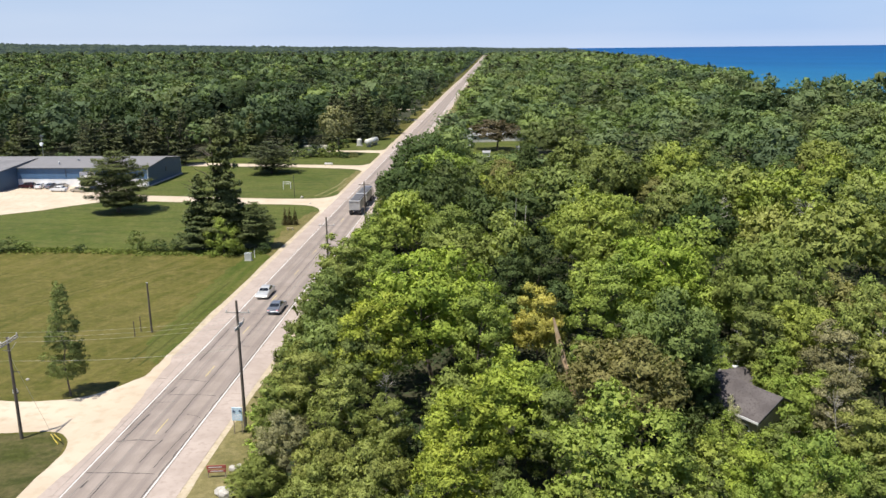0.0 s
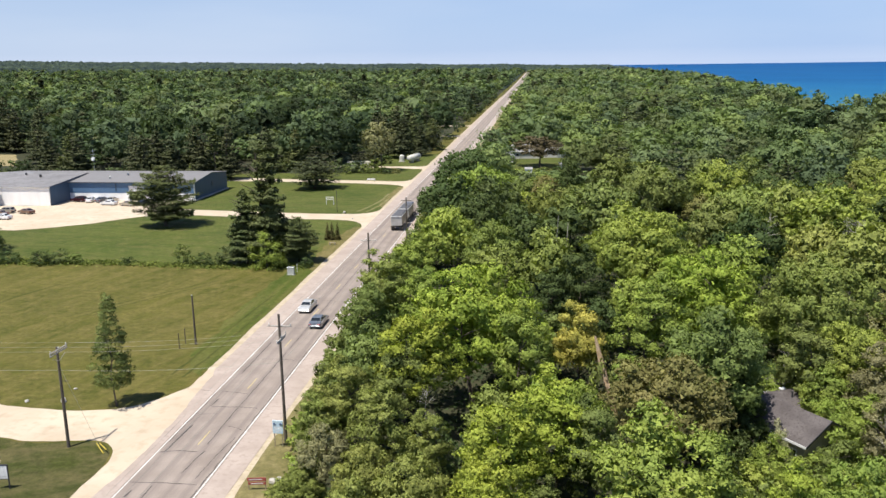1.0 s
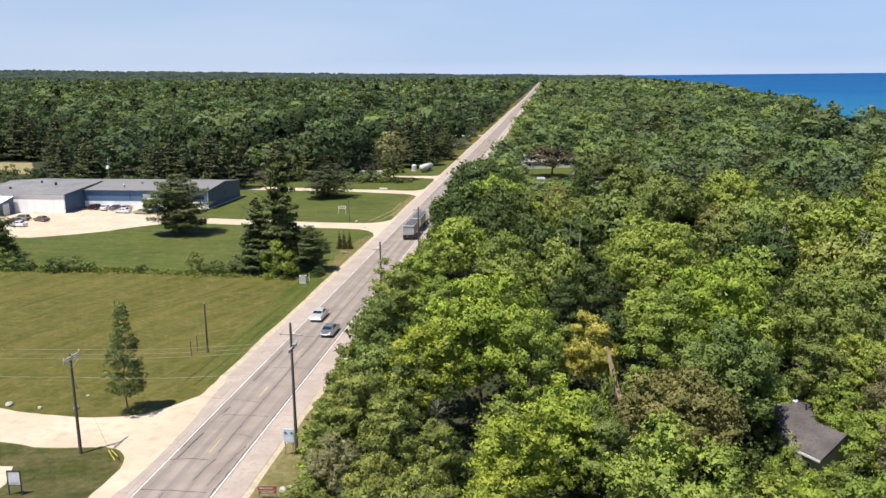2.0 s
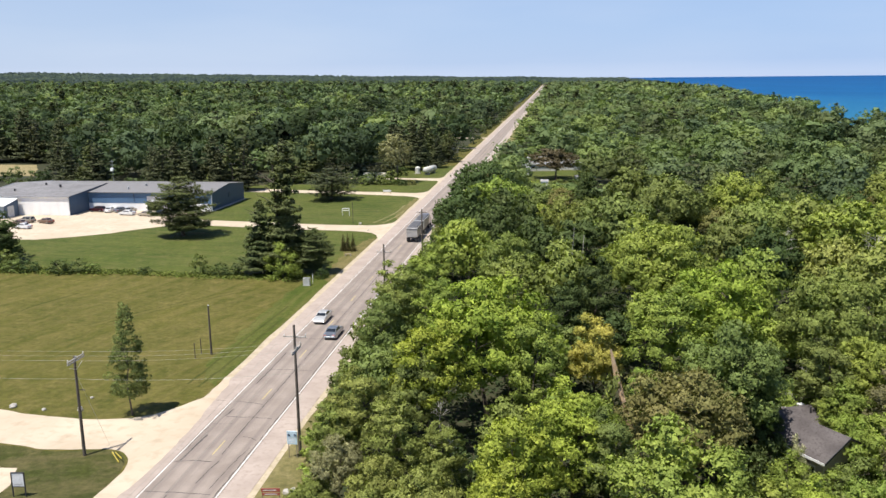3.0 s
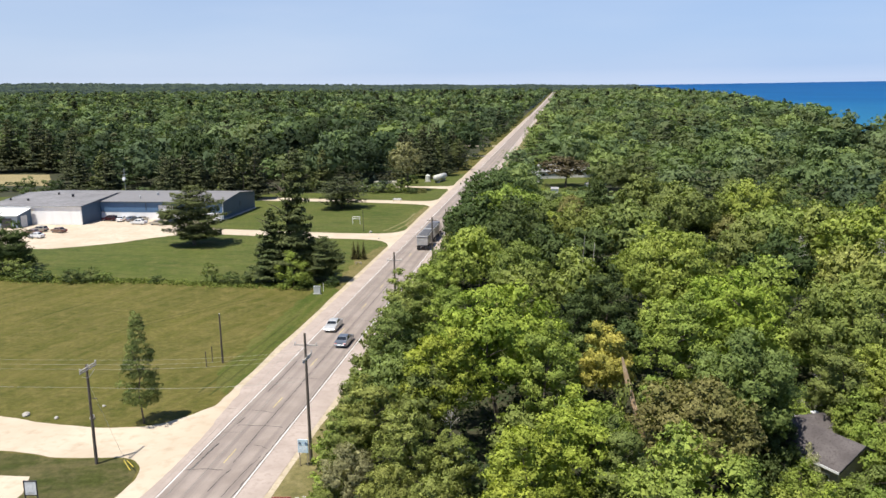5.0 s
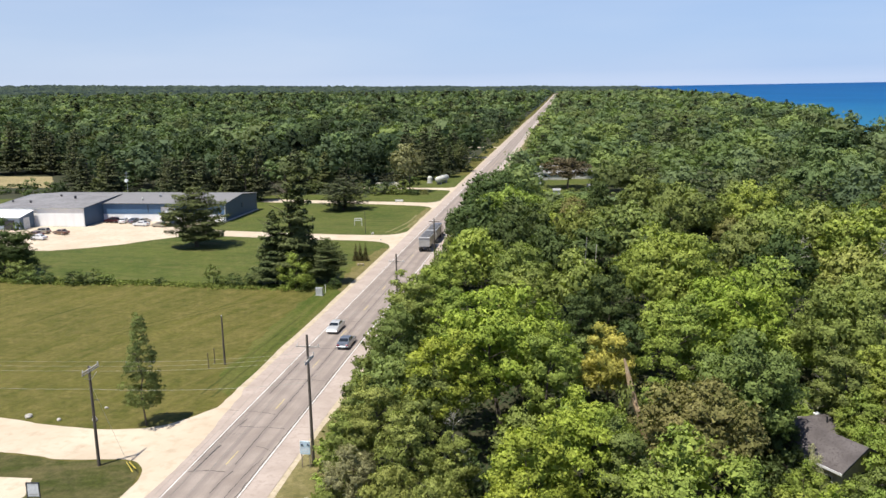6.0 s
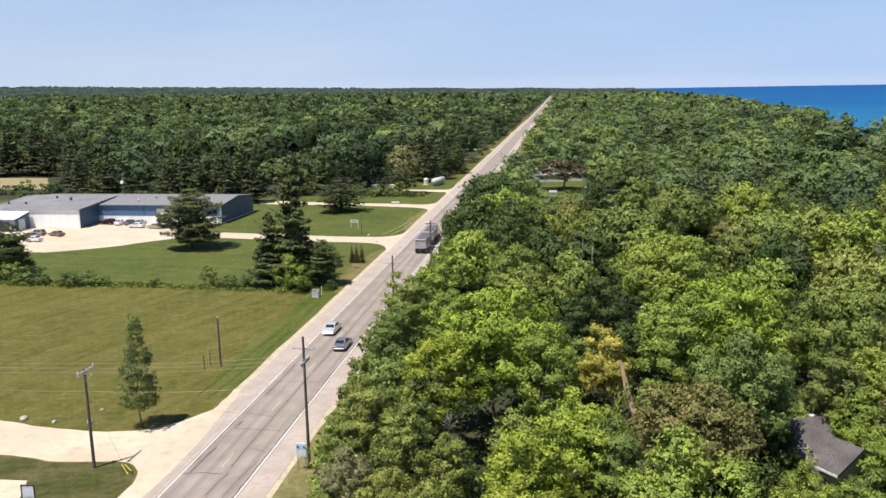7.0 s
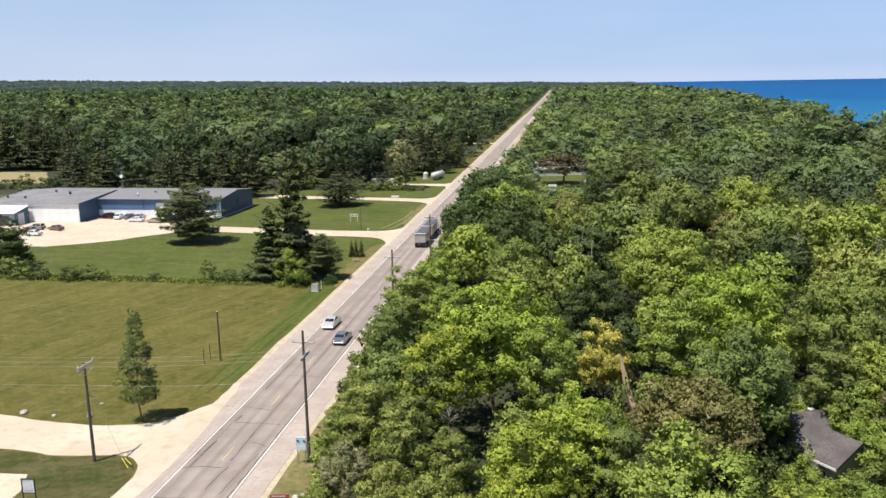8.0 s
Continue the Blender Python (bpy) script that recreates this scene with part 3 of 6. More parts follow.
def conifer(seed, height, radius, n, leaf, tiers=11, droop=0.12, ragged=0.3, low=0.10, tip=0.10, ovate=False, depth=0.032):
    """Whorls of boughs, each a flat spray of needles, on a narrowing axis."""
    rng = np.random.default_rng(seed)
    ps, ns = [], []
    boughs = []
    for i in range(tiers):
        f = i / (tiers - 1)
        z = height * (low + (0.97 - low) * f)
        r = radius * (math.sin(math.pi * (0.24 + 0.70 * f)) ** 0.8 if ovate else (1 - f) ** 0.8 * (1 - tip) + tip)
        k = max(5, int(10 - 4 * f))
        for a in np.linspace(0, 2 * np.pi, k, endpoint=False) + rng.uniform(0, 6.3):
            a += rng.normal() * 0.15
            boughs.append((z + rng.normal() * height * 0.012, a, r * rng.uniform(1 - ragged, 1.08)))
    w = np.array([b[2] for b in boughs]) ** 1.4
    cnt = np.maximum(6, (n * w / w.sum()).astype(int))
    for (z, a, r), m in zip(boughs, cnt):
        s = rng.random(m) ** 0.65
        side = rng.normal(size=m) * r * 0.24 * (1.15 - s * 0.6)
        x, y = np.cos(a) * s * r - np.sin(a) * side, np.sin(a) * s * r + np.cos(a) * side
        zz = z - droop * r * s + 0.10 * r * s ** 3 + rng.normal(size=m) * depth * radius
        ps.append(np.stack([x, y, zz], 1))
        ns.append(unit(np.stack([np.cos(a) * 0.3 * np.ones(m), np.sin(a) * 0.3 * np.ones(m), np.ones(m)], 1) + rng.normal(size=(m, 3)) * 0.55))
    p = np.concatenate(ps)
    mass = unit(np.stack([p[:, 0] / radius, p[:, 1] / radius, np.full(len(p), 0.55)], 1) + rng.normal(size=p.shape) * 0.12)
    return leaves(p, np.concatenate(ns), leaf, rng, 0.36, mass, 0.55)


def trunk_mesh(seed, height, r0, reach, limbs=7, top=0.8, n=7, lean=0.03):
    """A tapered, slightly bent stem with limbs."""
    rng = random.Random(seed)
    bm = bmesh.new()
    pts, x, y = [], 0.0, 0.0
    for i in range(6):
        pts.append(Vector((x, y, height * top * i / 5)))
        x += rng.uniform(-1, 1) * height * lean
        y += rng.uniform(-1, 1) * height * lean
    for i in range(5):
        rod(bm, pts[i], pts[i + 1] + (pts[i + 1] - pts[i]) * 0.02, r0 * (1 - 0.17 * i), r0 * (1 - 0.17 * (i + 1)), n)
    for i in range(limbs):
        f = rng.uniform(0.35, 0.95)
        a = rng.uniform(0, 6.28)
        k = min(4, int(f * 5))
        base = pts[k].lerp(pts[k + 1], f * 5 - k)
        mid = base + Vector((math.cos(a), math.sin(a), 0.7)) * reach * 0.4
        end = mid + Vector((math.cos(a + 0.3), math.sin(a + 0.3), 0.5)) * reach * 0.35
        rod(bm, base, mid, r0 * 0.38, r0 * 0.22, 5)
        rod(bm, mid, end, r0 * 0.22, r0 * 0.07, 5)
    me = bpy.data.meshes.new("trunk")
    bm.to_mesh(me)
    bm.free()
    me.materials.append(BARK)
    return me


# models: height 15, radius 5, to be scaled
MODEL = {}


def model(kind, lod):
    key = kind, lod
    if key not in MODEL:
        n, leaf, k, sprays = {0: (12500, 0.195, 46, 50), 1: (2500, 0.41, 30, 24), 2: (850, 0.66, 18, 12)}[lod]
        nc, lc = {0: (16000, 0.38), 1: (2500, 0.66), 2: (1700, 0.95)}[lod]
        name, form, whole = kind[:-1], int(kind[-1]), (0.35, 0.60, 0.75)[lod]
        if name == "round":
            v = broadleaf(11 + form, 15, 5.5, n, leaf, k + 3 * form, 0.12, sprays=sprays, whole=whole)
        elif name == "tall":
            v = broadleaf(31 + form, 15, 4.0, int(n * 0.85), leaf * 0.9, k, 0.08, 1.0, 0.6, 0.6, sprays=sprays, whole=whole)
        elif name == "wide":
            v = broadleaf(51 + form, 15, 7.0, int(n * 1.5), leaf * 1.05, int(k * 1.35), 0.22, 1.0, 0.45, sprays=sprays, whole=whole)
        elif name == "ash":
            v = broadleaf(85, 15, 3.1, int(n * 1.9), leaf * 0.62, 240, 0.1, 1.0, 0.9, 1.0, True)
        elif name == "bush":
            v = broadleaf(61 + form, 15, 7.5, int(n * (0.75, 0.4, 0.4)[lod]), leaf * (1.1, 1.5, 1.5)[lod], k // 2 + 4, -0.45, 1.0, 0.6, sprays=sprays)
        elif name == "pine":
            v = conifer(71 + form, 15, 4.4, int(nc * 1.25), lc * (0.85 if form else 0.75), 12 + form if form else 15, -0.05, 0.55, 0.10 if form else 0.13, 0.16, form == 0, 0.032 if form else 0.044)
        else:
            v = conifer(91 + form, 15, 3.6, nc, lc * 0.9, 15, 0.22, 0.2, 0.05, 0.04)
        MODEL[key] = tri_mesh("crown", v, LEAF["mid"]), trunk_mesh(form + len(name), 15, 0.13 if name == "ash" else 0.24, 1.3 if name == "ash" else 3.2, limbs=(8, 4, 3)[lod], n=(7, 5, 4)[lod], top=0.93 if name in ("pine", "spruce") else 0.75)
    return MODEL[key]


LABELS = {"bright": "broad maple with sunlit yellow-green leaves", "green": "leafy green broadleaf tree in the wood", "mid": "mid green broadleaf tree in the wood",
          "dark": "dark green dense broadleaf tree in the wood", "brown": "broadleaf tree hung with brown seed clusters", "orange": "small tree with yellowing orange leaves",
          "pine": "dark green pine with layered boughs", "olive": "dull olive green broadleaf tree in the wood", "bronze": "bronze-leaved tree", "far_pine": "dark green pine with layered boughs", "ash": "grey-green small-leaved tree in the wood", "far_mid": "muted green broadleaf tree in the wood", "far_dark": "dark green broadleaf tree in the wood", "far_light": "light green broadleaf tree in the wood", "far_blue": "blue-green broadleaf tree in the wood", "far_grey": "grey-green broadleaf tree in the wood", "far_olive": "dull olive broadleaf tree in the wood", "scrub": "small-leaved dull green scrub tree at the wood's edge", "drab": "sparse drab tree with dry grey-brown twigs", "spruce": "blue-green spruce with drooping boughs"}


def tree(kind, x, y, height, radius, hue, lod, turn, name="", label="", group="trees of the wood"):
    crown_me, trunk_me = model(kind, lod)
    conif = kind[:-1] in ("pine", "spruce")
    base = {"tall": 4.0, "ash": 3.1, "wide": 7.0, "bush": 7.5, "pine": 4.4, "spruce": 3.6}.get(kind[:-1], 5.5)
    t = thing(name or ("conifer_tree" if conif else "broadleaf_tree"),
              pose(x, y, float(rise(np.float64(x), np.float64(y))), 0, 0, turn) @ Matrix.Diagonal((radius / base, radius / base, height / 15, 1)), label or LABELS[hue], "tree", group)
    t["height"] = height
    for nm, me in (("trunk", trunk_me), ("crown", crown_me)):
        o = new(nm, me)
        o.parent = t
        if nm == "crown":
            o.material_slots[0].link = "OBJECT"
            o.material_slots[0].material = LEAF[hue]
    return t


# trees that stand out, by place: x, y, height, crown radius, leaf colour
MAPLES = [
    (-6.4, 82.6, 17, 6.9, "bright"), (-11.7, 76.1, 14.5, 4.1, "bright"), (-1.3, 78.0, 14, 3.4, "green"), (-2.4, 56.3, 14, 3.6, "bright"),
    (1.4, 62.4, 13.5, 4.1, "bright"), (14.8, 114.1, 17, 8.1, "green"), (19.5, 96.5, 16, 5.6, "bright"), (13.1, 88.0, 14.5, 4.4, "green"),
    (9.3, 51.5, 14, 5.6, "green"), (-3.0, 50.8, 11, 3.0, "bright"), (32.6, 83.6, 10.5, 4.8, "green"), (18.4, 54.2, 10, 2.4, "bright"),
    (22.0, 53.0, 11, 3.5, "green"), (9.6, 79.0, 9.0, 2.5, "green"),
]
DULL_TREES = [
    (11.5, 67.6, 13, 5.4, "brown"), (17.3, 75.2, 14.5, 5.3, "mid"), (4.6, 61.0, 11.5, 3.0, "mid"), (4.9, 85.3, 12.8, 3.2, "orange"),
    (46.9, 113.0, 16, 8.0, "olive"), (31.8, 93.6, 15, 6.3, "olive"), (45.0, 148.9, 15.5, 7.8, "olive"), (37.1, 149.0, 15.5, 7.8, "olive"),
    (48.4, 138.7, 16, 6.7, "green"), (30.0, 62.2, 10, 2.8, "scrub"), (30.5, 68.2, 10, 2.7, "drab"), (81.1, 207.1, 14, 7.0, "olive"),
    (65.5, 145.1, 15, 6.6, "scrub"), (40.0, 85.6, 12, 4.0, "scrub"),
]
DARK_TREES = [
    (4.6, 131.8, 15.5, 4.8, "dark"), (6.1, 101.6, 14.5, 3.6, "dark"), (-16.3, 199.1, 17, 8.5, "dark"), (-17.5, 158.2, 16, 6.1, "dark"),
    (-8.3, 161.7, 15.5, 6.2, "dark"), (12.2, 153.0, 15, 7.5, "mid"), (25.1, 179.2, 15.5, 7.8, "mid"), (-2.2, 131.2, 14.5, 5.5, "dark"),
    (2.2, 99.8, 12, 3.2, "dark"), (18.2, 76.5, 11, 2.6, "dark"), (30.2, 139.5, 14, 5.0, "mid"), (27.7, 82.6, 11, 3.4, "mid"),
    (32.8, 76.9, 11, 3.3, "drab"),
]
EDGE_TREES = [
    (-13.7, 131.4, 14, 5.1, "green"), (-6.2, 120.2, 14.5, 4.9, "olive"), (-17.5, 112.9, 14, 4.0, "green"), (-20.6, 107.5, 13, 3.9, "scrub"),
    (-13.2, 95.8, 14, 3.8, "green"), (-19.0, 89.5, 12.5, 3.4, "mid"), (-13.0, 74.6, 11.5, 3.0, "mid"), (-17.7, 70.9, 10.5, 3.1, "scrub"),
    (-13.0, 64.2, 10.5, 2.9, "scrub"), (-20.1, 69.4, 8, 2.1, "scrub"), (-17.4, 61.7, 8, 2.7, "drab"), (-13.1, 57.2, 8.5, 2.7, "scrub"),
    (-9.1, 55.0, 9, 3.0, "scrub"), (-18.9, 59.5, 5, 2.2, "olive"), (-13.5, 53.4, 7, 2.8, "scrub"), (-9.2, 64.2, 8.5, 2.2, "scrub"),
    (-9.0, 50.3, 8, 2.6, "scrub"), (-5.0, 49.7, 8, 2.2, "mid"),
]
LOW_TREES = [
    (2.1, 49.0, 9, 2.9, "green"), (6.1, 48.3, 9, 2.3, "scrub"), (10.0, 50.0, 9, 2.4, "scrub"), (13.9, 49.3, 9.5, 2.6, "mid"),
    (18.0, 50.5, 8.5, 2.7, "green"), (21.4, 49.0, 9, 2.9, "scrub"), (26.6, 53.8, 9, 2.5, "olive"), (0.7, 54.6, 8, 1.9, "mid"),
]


def form_of(rng, height, radius):
    """The model whose shape comes nearest to this height and spread."""
    q = 15 * radius / height
    return f"tall{rng.randrange(2)}" if q < 4.7 else f"round{rng.randrange(3)}" if q < 6.3 else f"wide{rng.randrange(2)}"


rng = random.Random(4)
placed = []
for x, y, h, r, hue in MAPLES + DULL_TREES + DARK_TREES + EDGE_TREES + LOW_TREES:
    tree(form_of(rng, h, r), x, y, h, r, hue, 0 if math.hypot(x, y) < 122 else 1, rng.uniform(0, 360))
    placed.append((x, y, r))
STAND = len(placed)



def wood_right(x, y):
    if x < -21.0 or x > coast(y) - 6:
        return 0
    if y < 78 and x < -18:
        return 0
    if -13.5 < x < 11 and 258 < y < 345:
        return 0                       # gardens round the far houses
    az = math.degrees(math.atan2(x, y))
    if 14.2 < az < 22.2 and 55 < math.hypot(x, y) < 87:
        return 0                       # round the house in the wood
    return 1.0


def open_view(x, y, h):
    """Trees stay low before the gardens of the far houses."""
    return min(h, 0.95 * 37 * (1 - y / 292)) if -0.046 < x / y < 0.040 and 150 < y < 262 else h


def hue_of(rng, x, y):
    q = noise.noise((x * 0.022, y * 0.022, 3.3))
    pool = ("green", "green", "mid", "dark", "mid", "olive") if q > 0.0 else ("green", "mid", "dark", "dark", "dark", "olive")
    if x < -9 and y < 84:
        pool = ("scrub", "scrub", "olive", "green", "scrub", "mid", "drab")
    elif x < -9 and y > 130:
        pool = ("dark", "dark", "mid", "green")
    elif y > 130:
        pool = ("green", "mid", "mid", "mid", "dark", "dark", "olive")
    elif x > 33 and 84 < y < 132:
        pool = ("olive", "drab", "scrub", "dark", "brown", "mid")
    elif x > 16 and y < 95:
        pool = ("green", "olive", "scrub", "scrub", "drab", "green", "bright", "drab")
    h = rng.choice(pool)
    return "brown" if rng.random() < 0.05 else h


def EDGE_HEIGHT(y):
    """Height of the wood's front row beside the road."""
    return float(np.interp(y, (56, 60, 66, 78, 84, 92, 110, 125, 142, 152, 195, 230), (4.0, 6.0, 9.0, 10.0, 12.0, 14.5, 13.5, 12.5, 13.5, 16.0, 16.0, 13.0)))


KINDS = ("round0", "round1", "round2", "wide0", "wide1", "tall0", "tall1")
y = 34.0
while y < 212:
    x = -24.0
    while x < 0.50 * y + 18:
        px, py = x + rng.uniform(-1.9, 1.9), y + rng.uniform(-1.9, 1.9)
        k = wood_right(px, py)
        near = py < 112
        r = rng.uniform(2.6, 4.4) if near else rng.uniform(3.4, 6.4)
        if k and all((px - a) ** 2 + (py - b) ** 2 > ((0.80 if i < STAND else 0.66) * (r + c)) ** 2 for i, (a, b, c) in enumerate(placed)) and math.hypot(px, py) > 36:
            h = (rng.uniform(6.5, 10.0) if near else rng.choice((rng.uniform(7.0, 10.0), rng.uniform(12.5, 16.0))))
            h = open_view(px, py, h)
            if px < -15:
                h = EDGE_HEIGHT(py) * rng.uniform(0.75, 0.95)
            d = math.hypot(px, py)
            if d < 62:
                h = min(h, 8.5)
            kind = form_of(rng, h, r)
            if rng.random() < 0.05:
                kind, hue = rng.choice(("pine0", "spruce0")), "pine"
            else:
                hue = hue_of(rng, px, py)
            tree(kind, px, py, h, r, hue, 0 if 47 < d < 72 else 1, rng.uniform(0, 360))
            placed.append((px, py, r))
        x += 5.2 if y < 110 else 6.4
    y += 5.2 if y < 110 else 6.4
# low growth beneath the trees
g = np.random.default_rng(3)
m = 80000
ux, uy = g.uniform(-22, 125, m), g.uniform(32, 215, m)
ok = (ux < 0.5 * uy + 20) & (ux > np.where(uy < 80, -19, -22.5)) & ~((np.hypot(ux - 24.6, uy - 77) < 6.0))
ux, uy = ux[ok], uy[ok]
uz = g.random(len(ux)) ** 1.6 * 2.2 * (0.5 + np.sin(ux * 0.7) ** 2 * np.sin(uy * 0.6) ** 2)
tagged(new("undergrowth", tri_mesh("undergrowth", leaves(np.stack([ux, uy, uz], 1), unit(g.normal(size=(len(ux), 3)) * 0.6 + np.array([0, 0, 1])), 0.42, g), LEAF["far_dark"])),
       "low dark green undergrowth on the wood's floor", "undergrowth", "", "stuff")


# ---- far woods ----
def woods_left(x, y):
    if x > (-45 if y < 345 else -48.0) or y < 258:
        return 0
    if x > -62 and y < 352:
        return 0
    if x > -100 and y < 283:
        return 0
    if -320 < x < -200 and 296 < y < 352:
        return 0
    if x < -172 and y < 303:
        return 0
    return 1.0


def far_template(seed, n, size, clumps, sprays, conif=False):
    if conif:
        return conifer(seed, 15, 4.2, n, size * 1.1, 8, 0.05, 0.4, 0.08, 0.14)
    return broadleaf(seed, 15, 5.5, n, size, clumps, 0.02, loose=0.2, sharp=0.62, sprays=sprays, per=4, whole=0.82, rough=0.12, soft=0.85, fat=1.3)


SIZES = ((340, 820, 0.56, 20, 10), (520, 420, 0.76, 16, 7), (760, 230, 1.0, 12, 6), (1300, 56, 1.6, 8, 4), (9000, 18, 3.0, 5, 3))      # out to this distance: sprays, their size, clumps, inner sprays
TEMPLATE = [[far_template(10 * j + i, n, s, k, q) for i in range(6)] for j, (_, n, s, k, q) in enumerate(SIZES)]
NEEDLED = [[far_template(100 + 10 * j + i, n + 60, s, k, q, True) for i in range(4)] for j, (_, n, s, k, q) in enumerate(SIZES)]
pools = {}
nrng = np.random.default_rng(12)


def far_tree(x, y, h, r, hue, conif, tall):
    far = math.hypot(x, y) * (1.0 if tall else 1.45)
    tpl = (NEEDLED if conif else TEMPLATE)[next(j for j, q in enumerate(SIZES) if far < q[0])]
    v = tpl[int(nrng.integers(len(tpl)))]
    a = nrng.uniform(0, 6.28)
    c, s = math.cos(a), math.sin(a)
    k = r / (4.2 if conif else 5.5)
    w = np.stack([(v[:, 0] * c - v[:, 1] * s) * k + x, (v[:, 0] * s + v[:, 1] * c) * k + y, v[:, 2] * h / 15 + float(rise(np.float64(x), np.float64(y))),
                  v[:, 3] * c - v[:, 4] * s, v[:, 3] * s + v[:, 4] * c, v[:, 5]], 1)
    pools.setdefault(hue, []).append(w)


WOOD_FAR = 3000.0
y = 205.0
while y < WOOD_FAR:
    step = 11.2 + 0.0065 * y
    x = -0.78 * y - 10
    while x < min(coast(y), 0.50 * y + 20):
        px, py = x + rng.uniform(-4.2, 4.2), y + rng.uniform(-4.2, 4.2)
        x += step
        right = px > -27
        k = (wood_right(px, py) if py > 211 else 0) if right else woods_left(px, py)
        if right and px < -20.5 or not k or math.hypot(px, py) > WOOD_FAR:
            continue
        r = rng.uniform(4.8, 8.6)
        px = max(px, -21.5 + 0.85 * r) if right else min(px, -46.0 - 0.6 * r)
        conif = rng.random() < (0.06 if right else (0.22 if py < 330 else 0.06))
        tall = rng.random() < 0.45
        h = (7.0 + 0.9 * r + rng.uniform(-0.8, 2.2) if tall else rng.uniform(5.5, 9.0)) * (1.0 if right else 1.08) * (1.15 if conif else 1)
        h = open_view(px, py, h)
        if right and 420 < py < 620 and px > 150:                   # taller trees along the shore
            h *= 1.3
        if not right and 292 <= py < 470 and px > -190:             # the tall old stand beside the road
            r, h, conif = r * 1.2, h * 1.22, rng.random() < 0.3
        patch = noise.noise((px * 0.012, py * 0.012, 7.7))
        pool = ("far_mid", "far_light", "far_grey", "far_light", "far_mid", "far_olive") if patch > -0.05 else ("far_mid", "far_dark", "far_blue", "far_mid", "far_grey")
        hue = "far_pine" if conif else rng.choice(pool + (("far_light", "far_mid", "far_grey") if right else ("far_dark", "far_blue", "far_dark", "far_mid") + (("far_dark", "far_blue", "far_blue") if py < 470 else ())))
        if not right and py < 292:
            if py < 276 and px > -170 and rng.random() < 0.75:
                conif, hue, h, r = True, "far_pine", rng.uniform(14.0, 19.5), rng.uniform(5.4, 7.4)
            tree(rng.choice(("pine1", "pine2")) if conif else rng.choice(KINDS), px, py, h, r, hue, 1 if py < 276 else 2, rng.uniform(0, 360), group="trees behind the warehouse")
        else:
            far_tree(px, py, h, r if tall else 0.85 * r, hue + rng.choice(("", "_pale", "_pale") if right else ("", "_deep", "_pale", "_pale")) if hue in FAR_GREENS else hue, conif, tall)
    y += step
for hue, vs in pools.items():
    tagged(new("distant_woods", tri_mesh("distant_woods", np.concatenate(vs), LEAF[hue])), "continuous distant woodland canopy, mixed greens", "woodland", "", "stuff")


# treetops to the horizon
def tops(x, y):
    """Rounded crowns side by side, each of its own height."""
    cell = 16.0
    gx, gy = np.floor(x / cell), np.floor(y / cell)
    best = np.zeros_like(x)
    for i in (-1, 0, 1):
        for j in (-1, 0, 1):
            cx, cy = gx + i, gy + j
            h1 = np.modf(np.sin(cx * 127.1 + cy * 311.7) * 43758.5453)[0] % 1.0
            h2 = np.modf(np.sin(cx * 269.5 + cy * 183.3) * 27183.1237)[0] % 1.0
            h3 = np.modf(np.sin(cx * 419.2 + cy * 371.9) * 15731.7431)[0] % 1.0
            d = np.hypot(x - (cx + h1) * cell, y - (cy + h2) * cell) / (7.0 + 5.0 * h3)
            best = np.maximum(best, np.sqrt(np.clip(1 - d * d, 0, 1)) * (4.0 + 8.0 * h3))
    edge = np.clip(np.maximum(np.maximum(-44.5 - x, x + 23) / 20, (y - 2990) / 60), 0.25, 1)      # lower beside the road
    grove = np.sin(x * 0.011 + 1.3 * np.sin(y * 0.004)) * np.sin(y * 0.0063 + 0.7 * np.sin(x * 0.006))
    lower = np.clip((np.hypot(x, y) - 2500) / 500, 0, 1)                # under the single trees in front
    return rise(x, y) + (2.0 + (best + 3.0 * grove + 2.5) * (0.35 + 0.65 * lower)) * edge


def canopy_keep(x, y):
    road_gap = (x > -44.5) & (x < -23) & (y < 2990)
    return ~road_gap & (x < coast_v(y) - 4)


def canopy(name):
    """Treetops far off: every crown of its own green, tinted blue for distance haze."""
    m, nodes, links, b = material(name, 0.7, 0, 0.1)
    pos = nodes.new("ShaderNodeNewGeometry").outputs["Position"]
    v = nodes.new("ShaderNodeTexVoronoi")
    v.inputs["Scale"].default_value = 1 / 17.0
    links.new(pos, v.inputs["Vector"])
    sep = nodes.new("ShaderNodeSeparateColor")
    links.new(v.outputs["Color"], sep.inputs[0])
    # dark blue-greens: the haze of distance is put into the colour
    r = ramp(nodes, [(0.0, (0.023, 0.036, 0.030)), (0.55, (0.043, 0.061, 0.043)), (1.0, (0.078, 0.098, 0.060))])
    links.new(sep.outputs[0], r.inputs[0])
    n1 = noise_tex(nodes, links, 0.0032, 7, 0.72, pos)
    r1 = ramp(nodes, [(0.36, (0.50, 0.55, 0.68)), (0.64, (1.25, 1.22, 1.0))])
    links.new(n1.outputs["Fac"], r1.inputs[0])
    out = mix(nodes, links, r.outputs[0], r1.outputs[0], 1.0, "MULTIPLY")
    n = noise_tex(nodes, links, 0.35, 6, 0.75, pos)
    r2 = ramp(nodes, [(0.3, (0.68, 0.68, 0.72)), (0.7, (1.25, 1.25, 1.22))])
    links.new(n.outputs["Fac"], r2.inputs[0])
    out = mix(nodes, links, out, r2.outputs[0], 0.8, "MULTIPLY")
    links.new(out, b.inputs["Base Color"])
    bump(nodes, links, b, n.outputs["Fac"], 0.6, 1.5)
    return m


